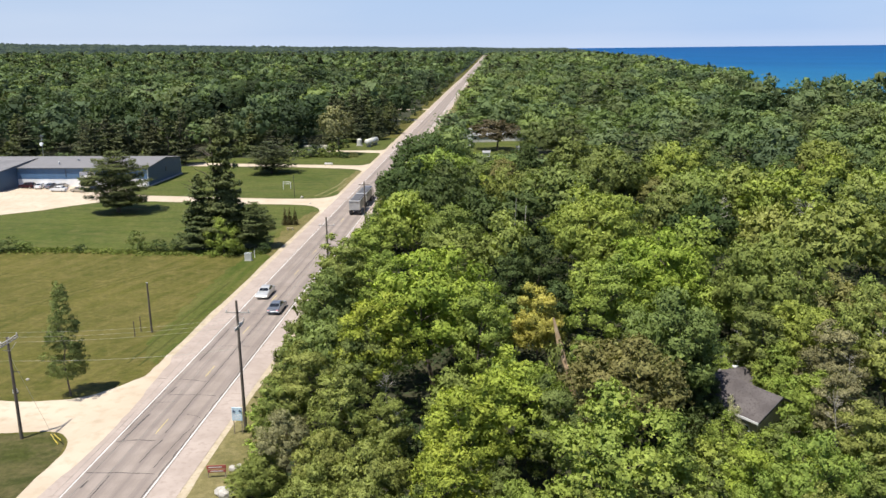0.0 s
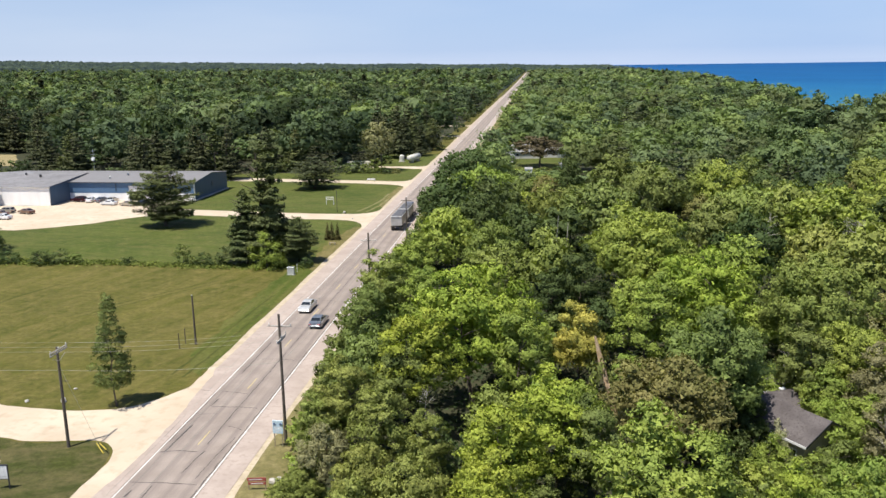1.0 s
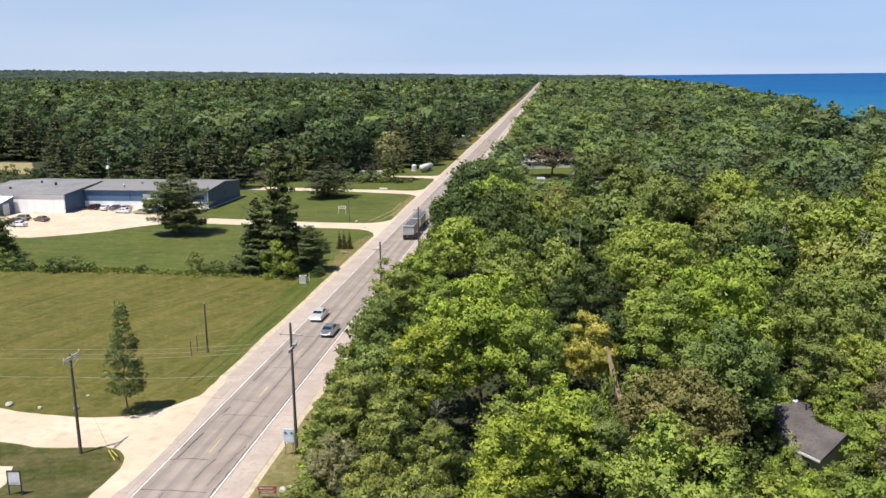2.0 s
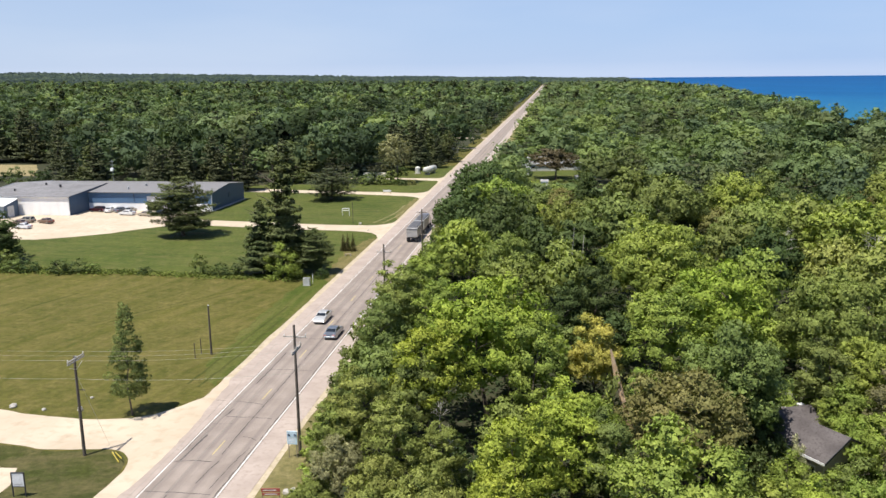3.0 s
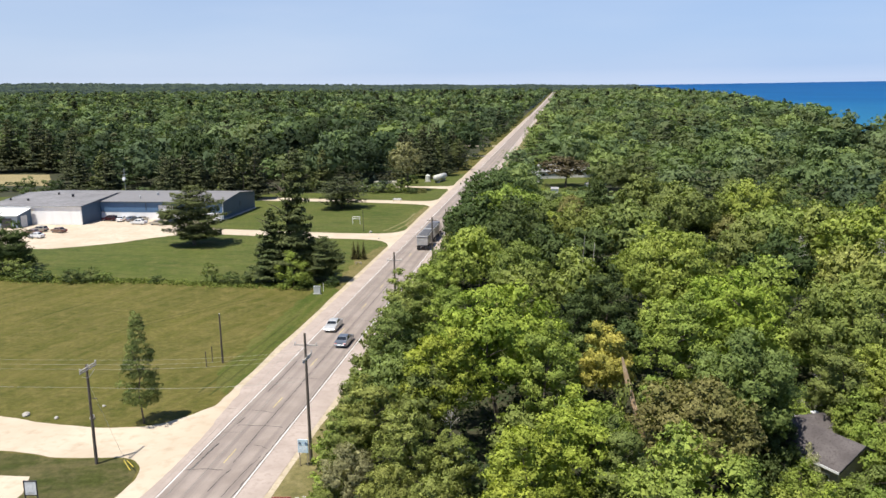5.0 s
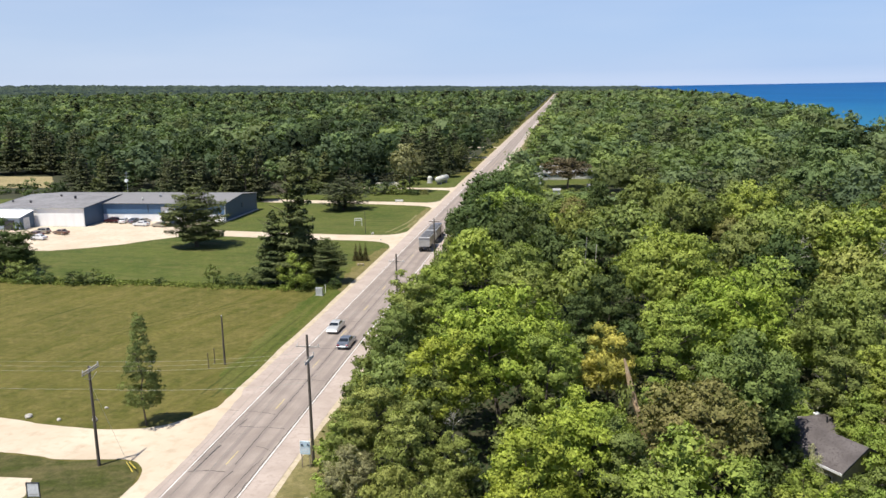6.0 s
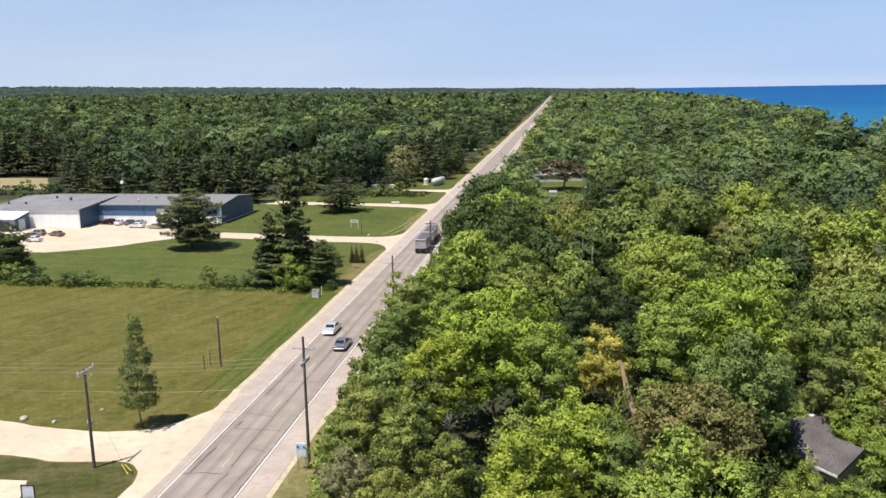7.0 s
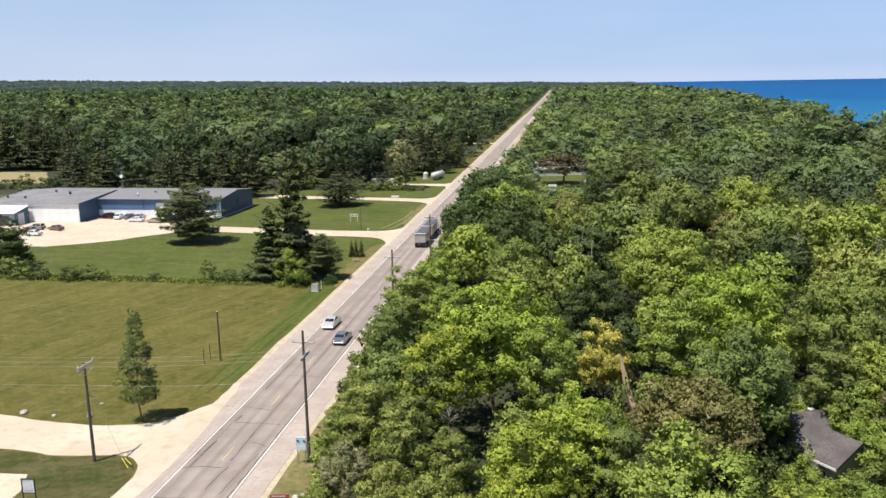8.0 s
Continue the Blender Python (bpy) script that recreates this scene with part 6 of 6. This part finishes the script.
# ---- houses ----
def gable_house(name, m, length, width, eave, ridge, wall, roof, label, group="", over=0.4, windows=2, gable_windows=1, rake=None):
    """A low house: walls with gables, two roof slopes with overhang and pale edge boards. The ridge runs along local x."""
    t = thing(name, m, label, "house", group)
    l, w = length / 2, width / 2
    for s in (-1, 1):
        bm = bmesh.new()
        box(bm, (0, s * (w - 0.1), eave / 2), (length - 0.4, 0.2, eave))
        wl = part("wall", bm, wall, t)
        for i in range(windows):
            x = (i + 0.5) / windows * length - l
            bm = bmesh.new()
            box(bm, (x, s * (w + 0.01), eave * 0.55), (1.3, 0.06, 1.1))
            fr = part("window", bm, WHITE_PAINT, wl, "white window frame")
            bm = bmesh.new()
            box(bm, (x, s * (w + 0.035), eave * 0.55), (1.1, 0.03, 0.9))
            part("pane", bm, GLASS, wl)
        bm = bmesh.new()
        x = s * l
        vs = [bm.verts.new(p) for p in ((x, -w, 0), (x, w, 0), (x, w, eave), (x, 0, ridge), (x, -w, eave))]
        f = bm.faces.new(vs)
        ext = bmesh.ops.extrude_face_region(bm, geom=[f])
        bmesh.ops.translate(bm, vec=(-s * 0.2, 0, 0), verts=[v for v in ext["geom"] if isinstance(v, bmesh.types.BMVert)])
        bmesh.ops.recalc_face_normals(bm, faces=bm.faces)
        gw = part("gable_wall", bm, wall, t)
        for i in range(gable_windows):
            bm = bmesh.new()
            box(bm, (x + s * 0.03, 0, eave * 0.55), (0.08, 1.2, 1.1))
            part("window", bm, GLASS, gw, "dark window")
        slope = (ridge - eave) / w
        lo = eave - slope * over
        bm = bmesh.new()
        pts = [(-l - over, s * (w + over), lo), (l + over, s * (w + over), lo), (l + over, 0, ridge), (-l - over, 0, ridge)]
        f = bm.faces.new([bm.verts.new((px, py, pz + 0.16)) for px, py, pz in pts])
        ext = bmesh.ops.extrude_face_region(bm, geom=[f])
        bmesh.ops.translate(bm, vec=(0, 0, -0.12), verts=[v for v in ext["geom"] if isinstance(v, bmesh.types.BMVert)])
        bmesh.ops.recalc_face_normals(bm, faces=bm.faces)
        part("roof", bm, roof, t, "grey shingle roof slope")
        bm = bmesh.new()
        box(bm, (0, s * (w + over + 0.03), lo + 0.06), (length + 2 * over, 0.05, 0.22))
        part("gutter", bm, WHITE_PAINT, t, "white gutter")
        for e in (-1, 1):
            bm = bmesh.new()
            a = Vector((e * (l + over + 0.03), s * (w + over), lo + 0.05))
            b = Vector((e * (l + over + 0.03), 0, ridge + 0.05))
            d = b - a
            vs = [bm.verts.new(p) for p in (a + Vector((0, 0, -0.1)), b + Vector((0, 0, -0.1)), b + Vector((0, 0, 0.12)), a + Vector((0, 0, 0.12)))]
            f = bm.faces.new(vs)
            ext = bmesh.ops.extrude_face_region(bm, geom=[f])
            bmesh.ops.translate(bm, vec=(-e * 0.05, 0, 0), verts=[v for v in ext["geom"] if isinstance(v, bmesh.types.BMVert)])
            bmesh.ops.recalc_face_normals(bm, faces=bm.faces)
            part("rake_board", bm, rake or WHITE_PAINT, t, "dark edge board" if rake else "white edge board")
    return t


h1 = gable_house("house", pose(25.1, 75.35, 0, 0, 0, 125), 5.8, 5.8, 3.2, 4.75, TAN_WALL, SHINGLE, "low house with grey shingle roof among trees", "house in the wood", rake=DARK_METAL)
h2 = gable_house("house_wing", pose(24.3, 80.6, 0, 0, 0, 26), 5.0, 4.2, 3.3, 4.25, TAN_WALL, SHINGLE, "rear wing of the low grey-roofed house", "house in the wood", rake=DARK_METAL)
for x, y, z, nm in ((1.2, -0.9, 4.2, "roof_vent"), (2.6, -1.1, 4.15, "roof_vent")):
    bm = bmesh.new()
    rod(bm, (x, y, z - 0.3), (x, y, z + 0.4), 0.09, n=8)
    part(nm, bm, DARK_METAL, h2, "dark vent pipe")
bm = bmesh.new()
box(bm, (1.6, 0.9, 4.15), (0.6, 0.5, 0.16), bevel=0.02)
part("skylight", bm, WHITE_PAINT, h2, "small white roof light")
LIGHT_ROOF = mottled("pale grey roofing", (0.30, 0.295, 0.29), (0.40, 0.39, 0.385), 0.4, (0.24, 0.235, 0.23), 3)
sheet("garden_lawn", wavy([(-14, 262), (12, 262), (13, 345), (-15, 345)], 3, 1.2, 12), 0.02, LAWN, label="small mown garden among trees", category="lawn")
gable_house("house", pose(-11.4, 312, 0, 0, 0, 90), 8, 5.4, 2.6, 4.6, HOUSE_WALL, LIGHT_ROOF, "pale house with steep grey gable roof", "far houses")
gable_house("house", pose(-5.0, 331, 0, 0, 0, 8), 12, 8, 3.0, 5.2, HOUSE_WALL, LIGHT_ROOF, "low pale house with light grey roof", "far houses")
gable_house("house", pose(7.4, 334, 0, 0, 0, 0), 9, 6, 3.0, 4.6, HOUSE_WALL, LIGHT_ROOF, "low pale house with light grey roof", "far houses")
for x, y, l, w, h in ((-2.6, 283, 2.4, 1.8, 1.5), (9.4, 297, 2.6, 1.8, 1.5)):
    t = thing("garden_shed", pose(x, y, 0.02), "small white garden shed on the lawn", "shed", "garden sheds")
    bm = bmesh.new()
    box(bm, (0, 0, h / 2), (l, w, h), bevel=0.03)
    part("body", bm, WHITE_PAINT, t)
    bm = bmesh.new()
    prism(bm, [(-w / 2 - 0.2, h), (0, h + 0.6), (w / 2 + 0.2, h)], l / 2 + 0.2)
    part("roof", bm, LIGHT_ROOF, t)

tree("round0", 1.2, 300.0, 11.2, 9.4, "bronze", 1, 20, "broadleaf_tree", "bronze-leaved tree in the garden", "garden trees")
tree("round1", -13.5, 292.0, 7.0, 3.4, "olive", 1, 80, "broadleaf_tree", "dull green tree in the garden", "garden trees")
tree("bush1", -5.0, 268.0, 4.0, 3.4, "green", 1, 80, "broadleaf_tree", "light green tree in the garden", "garden trees")
tree("bush0", 2.0, 272.0, 3.2, 3.0, "mid", 1, 30, "shrub", "green shrub in the garden", "garden trees")
tree("bush2", 7.5, 276.0, 3.6, 3.2, "dark", 1, 70, "shrub", "dark green shrub in the garden", "garden trees")
tree("bush1", -10.0, 283.0, 3.8, 3.2, "olive", 1, 10, "shrub", "green shrub in the garden", "garden trees")
tree("spruce0", 13.0, 305.0, 9.5, 3.4, "spruce", 1, 0, "spruce_tree", "blue spruce in the garden", "garden trees")
tree("round0", -13.0, 322.0, 9.0, 4.2, "green", 1, 0, "broadleaf_tree", "light green tree in the garden", "garden trees")
# ---- single trees and shrubs outside the wood ----
tree("pine0", -88.2, 184.8, 14.6, 8.4, "pine", 0, 40, "pine_tree", "broad dark pine standing on the lawn", "lawn conifers")
tree("pine1", -51.2, 150.5, 22.6, 6.6, "pine", 0, 110, "pine_tree", "tall dark pine with layered boughs", "lawn conifers")
tree("pine2", -55.4, 149.0, 14.5, 5.2, "pine", 0, 15, "pine_tree", "dark pine beneath a taller pine", "lawn conifers")
tree("pine0", -45.4, 150.0, 9.0, 4.3, "pine", 0, 200, "pine_tree", "small dense dark pine", "lawn conifers")
tree("pine0", -68.0, 245.6, 9.8, 8.6, "far_pine", 1, 70, "pine_tree", "wide low pine at the lawn's end", "lawn conifers")
tree("bush0", -50.0, 145.2, 7.4, 3.7, "green", 0, 0, "shrub", "round light green shrub beneath pines", "hedge shrubs")
tree("ash0", -46.5, 81.3, 13.2, 2.6, "ash", 0, 77, "young_ash_tree", "slender grey-green tree on the meadow's edge", "meadow trees")
tree("bush0", -116.5, 154.0, 13.0, 6.8, "dark", 0, 10, "broadleaf_tree", "dark dense tree at the hedge", "hedge shrubs")
tree("tall1", -113.5, 151.5, 10.0, 4.6, "dark", 0, 60, "broadleaf_tree", "dark dense young tree at the hedge", "hedge shrubs")
tree("bush1", -109.5, 148.5, 4.5, 3.2, "mid", 1, 90, "shrub", "weedy green shrub in the hedge", "hedge shrubs")
tree("bush1", -67.4, 147.0, 4.4, 1.9, "mid", 1, 10, "young_tree", "small young tree in the hedge", "hedge shrubs")
for i, (x, y, h, r) in enumerate(((-63.4, 147.0, 2.4, 1.9), (-65.3, 146.8, 1.7, 1.3), (-96.0, 145.6, 2.9, 2.3), (-92.6, 146.6, 2.6, 2.4), (-89.6, 146.9, 2.2, 1.8), (-78.4, 146.6, 1.6, 1.5),
                                  (-102.5, 146.4, 2.2, 2.2), (-106.4, 146.2, 2.6, 2.3), (-60.4, 146.8, 2.0, 1.6), (-43.0, 146.5, 1.8, 1.5), (-47.4, 145.2, 2.2, 1.6))):
    tree(f"bush{i % 3}", x, y, h, r, ("dark", "mid", "dark")[i % 3], 1, 40 * i, "shrub", "low green shrub in the weedy hedge line", "hedge shrubs")
for i, x in enumerate((-45.0, -44.0, -42.8)):
    tree("spruce0", x, 171.0, 3.9, 0.85, "cypress", 1, 70 * i, "cypress_tree", "narrow bronzed column cypress on the lawn", "column cypresses")
tree("round0", -55.0, 288.0, 17.5, 6.2, "drab", 1, 30, "broadleaf_tree", "grey-brown sparse tree by the drive", "drive trees")
tree("spruce1", -73.5, 306.0, 15.5, 4.2, "spruce", 1, 0, "spruce_tree", "blue-green spruce by the drive", "drive trees")
tree("pine1", -52.0, 348.0, 17.0, 5.8, "pine", 1, 0, "pine_tree", "dark pine at the wood's edge", "drive trees")
tree("pine0", -45.5, 360.0, 14.0, 5.0, "pine", 1, 60, "pine_tree", "dark pine at the wood's edge", "drive trees")
for i, (x, y, h, r) in enumerate(((-60.0, 283, 3.2, 2.6), (-52.5, 281.5, 2.6, 2.4), (-49.0, 283, 2.0, 1.8), (-66.0, 281.0, 2.5, 2.0), (-57.5, 311, 4.0, 2.6), (-63.0, 312, 5.0, 3.0))):
    tree(f"bush{i % 3}", x, y, h, r, ("mid", "dark", "brown")[i % 3], 2, 40 * i, "shrub", "low shrub beside the gravel drive", "drive shrubs")
for i, (x, y) in enumerate(((-178, 283), (-186, 281), (-193, 285), (-200, 283), (-207, 286), (-214, 284), (-223, 287), (-232, 285), (-170, 285), (-241, 288))):
    tree(f"bush{i % 3}", x, y, rng.uniform(3.5, 6.0), rng.uniform(3.0, 4.2), ("far_mid", "far_dark", "dark")[i % 3], 2, 33 * i, "shrub", "green shrub behind the warehouse", "rear shrubs")

# dark pines round the far field and shrubs along the wood's front
for i, (x, y, h, r) in enumerate(((-268, 356, 23, 8.5), (-257, 354, 25, 9), (-246, 357, 24, 8.5), (-236, 352, 20, 7.5), (-250, 366, 25, 9), (-278, 352, 20, 8), (-218, 340, 17, 7), (-207, 326, 14, 6.2), (-199, 312, 15, 6.5), (-226, 356, 21, 8), (-60, 352, 20, 7.6), (-66, 346, 17, 6.6), (-57, 366, 20, 7.6), (-50, 372, 18, 6.4), (-70, 362, 20, 7), (-53, 329, 16.5, 6.2), (-61, 331, 18, 7), (-47.5, 339, 13.5, 4.6))):
    tree(f"pine{1 + i % 2}", x, y, h, r, "far_pine", 1, 70 * i, "pine_tree", "large dark pine at the wood's edge", "wood edge pines")
for i in range(34):
    x = -186 + 3.9 * i + rng.uniform(-1.2, 1.2)
    y = (263.0 if x < -100 else 284.5) + rng.uniform(-1.0, 1.5)
    if abs(x + 150) > 1.5:
        tree(f"bush{i % 3}", x, y, rng.uniform(2.6, 5.2), rng.uniform(2.2, 3.6), ("far_mid", "far_grey", "far_dark", "mid", "far_olive")[i % 5], 2, 47 * i, "shrub", "leafy shrub along the wood's front", "wood front shrubs")
for i, (x, y, h, r) in enumerate(((-121, 262, 15, 6.2), (-108, 266, 17, 6.6), (-96.5, 286, 16, 6.4), (-86, 288, 15, 6), (-134, 264, 14, 5.4), (-160, 268, 17, 6.4), (-171, 272, 16, 6.2))):
    tree(f"pine{1 + i % 2}", x, y, h, r, ("far_pine", "pine")[i % 2], 1, 50 * i, "pine_tree", "layered dark pine behind the warehouse", "trees behind the warehouse")

# small growth in the yards along the road
for i in range(26):
    y = 372 + 21 * i + rng.uniform(-7, 7)
    if min(abs(y - q) for q in (432, 505, 690)) > 8:
        tree(("bush0", "round1", "bush2", "round0")[i % 4], rng.uniform(-45.5, -42.6), y, rng.uniform(2.0, 7.5), rng.uniform(1.5, 2.6), rng.choice(("far_dark", "far_olive", "far_mid", "far_blue")), 2, 61 * i, "yard_tree", "small leafy tree in a roadside yard", "yard trees")

# tall weeds along the hedge line
wr = np.random.default_rng(5)
m = 5500
wx = wr.uniform(-128, -42, m)
wy = 146.2 + 0.8 * np.sin(wx * 0.13) + wr.normal(size=m) * 1.0 + np.where(wx < -100, 1.5, 0)
wh_ = wr.uniform(0.05, 0.42, m) * (0.6 + 0.5 * np.sin(wx * 0.4) ** 2)
tagged(new("tall_weeds", tri_mesh("tall_weeds", leaves(np.stack([wx, wy, wh_], 1), unit(wr.normal(size=(m, 3)) + np.array([0, -0.3, 0.6])), 0.36, wr), LEAF["weeds"])), "strip of tall green weeds between meadow and lawn", "weeds", "", "stuff")
# roadside thicket on the wood's edge
y = 59.5
i = 0
while y < 208:
    out = float(np.interp(y, (58, 70, 80, 95), (1.8, 1.4, 0.5, 0.0)))
    tall = float(np.interp(y, (58, 68, 76, 90, 104, 208), (1.8, 3.0, 5.0, 6.5, 8.0, 8.0)))
    tree(f"bush{i % 3}", -22.2 + out + rng.uniform(-0.9, 0.9), y, tall * rng.uniform(0.7, 1.1), rng.uniform(1.9, 2.9), rng.choice(("mid", "olive", "mid", "dark") if y > 80 else ("olive", "olive", "mid", "green")), 1, rng.uniform(0, 360),
         "shrub", "dense green shrub at the wood's edge", "roadside thicket")
    i += 1
    y += rng.uniform(2.0, 3.2)
# undergrowth round the house and under the nearest trees
for x, y, h, r, hue in ((6.6, 74.4, 8.8, 2.3, "mid"), (5.3, 75.9, 8.0, 2.1, "green"), (-9.4, 69.5, 5.0, 2.6, "dark"), (-6.0, 66.5, 4.5, 2.4, "dark"), (25.2, 69.6, 3.4, 2.2, "green"), (27.9, 71.6, 5.0, 2.1, "green"), (22.6, 69.8, 3.3, 2.0, "mid"), (21.4, 72.6, 3.4, 1.8, "dark"), (19.2, 66.0, 4.0, 2.6, "green"), (21.0, 63.5, 4.4, 2.8, "mid"), (23.8, 62.5, 4.0, 2.8, "green"), (26.8, 66.0, 3.6, 2.4, "bright"), (17.6, 70.5, 4.5, 2.4, "dark"), (18.4, 78.0, 5.0, 2.6, "dark"),
                        (29.2, 70.5, 4.6, 2.6, "green"), (28.6, 75.5, 6.5, 3.0, "green"), (29.6, 80.0, 7.5, 3.2, "green"), (21.0, 84.0, 6.0, 3.0, "dark"), (26.0, 85.0, 6.5, 3.2, "green"), (20.0, 71.4, 5.2, 1.8, "dark"), (19.6, 73.4, 6.4, 2.2, "dark"),
                        (15.0, 61.0, 5.0, 2.6, "mid"), (17.0, 58.5, 5.0, 2.8, "green"), (24.0, 58.0, 5.0, 3.0, "mid"), (29.5, 61.5, 5.0, 3.0, "green"), (33.0, 67.0, 6.0, 3.2, "bright"), (20.0, 55.0, 5.0, 3.0, "green")):
    tree(f"bush{int(x) % 3}", x, y, h, r, hue, 0 if r > 2.9 else 1, x * 40, "shrub", "leafy shrub beside the house in the wood", "undergrowth")


# bare trees
def dead_tree(x, y, height, r0, mat, seed, label, stub=False, lean=10, turn=None):
    g = random.Random(seed)
    t = thing("dead_tree", pose(x, y, 0, lean if stub else 0, 0, seed * 70 if turn is None else turn), label, "tree", "bare trees")
    pts = [Vector((0, 0, -0.2))]
    for i in range(1, 6):
        pts.append(Vector((pts[-1].x + g.uniform(-0.35, 0.35), pts[-1].y + g.uniform(-0.35, 0.35), height * i / 5)))
    bm = bmesh.new()
    taper = (1.0, 0.92, 0.84, 0.8, 0.72, 0.5) if stub else (1.0, 0.82, 0.64, 0.46, 0.3, 0.12)
    for i in range(5):
        rod(bm, pts[i], pts[i + 1] + (pts[i + 1] - pts[i]) * 0.03, r0 * taper[i], r0 * taper[i + 1], 9)
    if stub:
        for v in bm.verts:
            v.co += noise.noise_vector(v.co * 1.6) * (0.13 if r0 < 0.2 else 0.30)
    part("trunk", bm, mat, t)
    if stub:
        return
    for i in range(20 if r0 > 0.1 else 11):
        f = g.uniform(0.35, 0.98)
        k = min(4, int(f * 5))
        base = pts[k].lerp(pts[k + 1], f * 5 - k)
        a = g.uniform(0, 6.28)
        ln = ((1.15 - f) * height * 0.34 + 0.6) * (1.0 if r0 > 0.1 else 0.6)
        mid = base + Vector((math.cos(a) * ln * 0.6, math.sin(a) * ln * 0.6, ln * (g.uniform(0.15, 0.45) if r0 > 0.1 else g.uniform(0.5, 0.95))))
        bm = bmesh.new()
        rod(bm, base, mid, r0 * 0.26 * (1.3 - f), r0 * 0.12, 5)
        for j in range(5):
            c = a + g.uniform(-1.0, 1.0)
            s = base.lerp(mid, g.uniform(0.35, 1))
            e = s + Vector((math.cos(c) * ln * 0.45, math.sin(c) * ln * 0.45, ln * g.uniform(-0.05, 0.35)))
            rod(bm, s, e, r0 * 0.10, r0 * 0.03, 4)
            for q in range(2):
                c2 = c + g.uniform(-1.0, 1.0)
                s2 = s.lerp(e, g.uniform(0.4, 0.95))
                rod(bm, s2, s2 + Vector((math.cos(c2) * ln * 0.22, math.sin(c2) * ln * 0.22, ln * g.uniform(0.0, 0.2))), r0 * 0.05, r0 * 0.02, 3)
        part("branch", bm, mat, t)


BARE = "bare grey dead tree among leafy trees"
for i, (x, y, h, r) in enumerate(((-9.2, 66.2, 9.4, 0.085), (-8.0, 64.6, 8.0, 0.075), (33.5, 124.0, 14.0, 0.13), (45.0, 118.0, 15.0, 0.13), (6.2, 56.0, 9.0, 0.08))):
    dead_tree(x, y, h, r, DEAD, i + 1, BARE)
dead_tree(9.0, 74.5, 12.2, 0.30, RUST, 11, "thick orange-brown bare trunk without bark", True, 17, 270)
for x, y, h, r, k in ((3.4, 125.9, 14.0, 0.08, 21), (4.2, 125.6, 12.8, 0.09, 22)):
    dead_tree(x, y, h, r, DEAD, k, "pale broken bare trunk in the wood", True, 2)
for k, (x, y, h) in enumerate(((29.6, 66.2, 8.6), (33.0, 73.2, 9.0), (31.0, 63.0, 7.8), (38.6, 78.8, 9.5))):
    dead_tree(x, y, h, 0.09, DEAD, 31 + k, "thin bare tan tree in the thicket")
# growth close round the house
for i, (kind, x, y, h, r, hue) in enumerate((("round1", 28.6, 79.2, 7.4, 3.0, "green"), ("bush1", 27.4, 78.0, 4.9, 1.5, "green"), ("tall1", 20.4, 76.4, 7.6, 2.0, "dark"), ("round0", 30.4, 73.0, 7.2, 3.2, "green"),
                                              ("tall0", 19.2, 80.5, 9.2, 2.6, "dark"), ("bush0", 26.9, 69.2, 4.6, 3.0, "mid"), ("bush2", 20.8, 69.4, 4.6, 2.4, "green"))):
    tree(kind, x, y, h, r, hue, 0, 55 * i, "" if kind[0] != "b" else "shrub", "" if kind[0] != "b" else "leafy green shrub beside the house", "trees round the house")
tree("bush2", 22.2, 71.5, 5.4, 1.1, "pale", 0, 20, "shrub", "shrub with pale cream blossom at the eaves", "trees round the house")
dead_tree(25.9, 84.2, 7.4, 0.12, DEAD, 18, "bare grey dead tree behind the house")
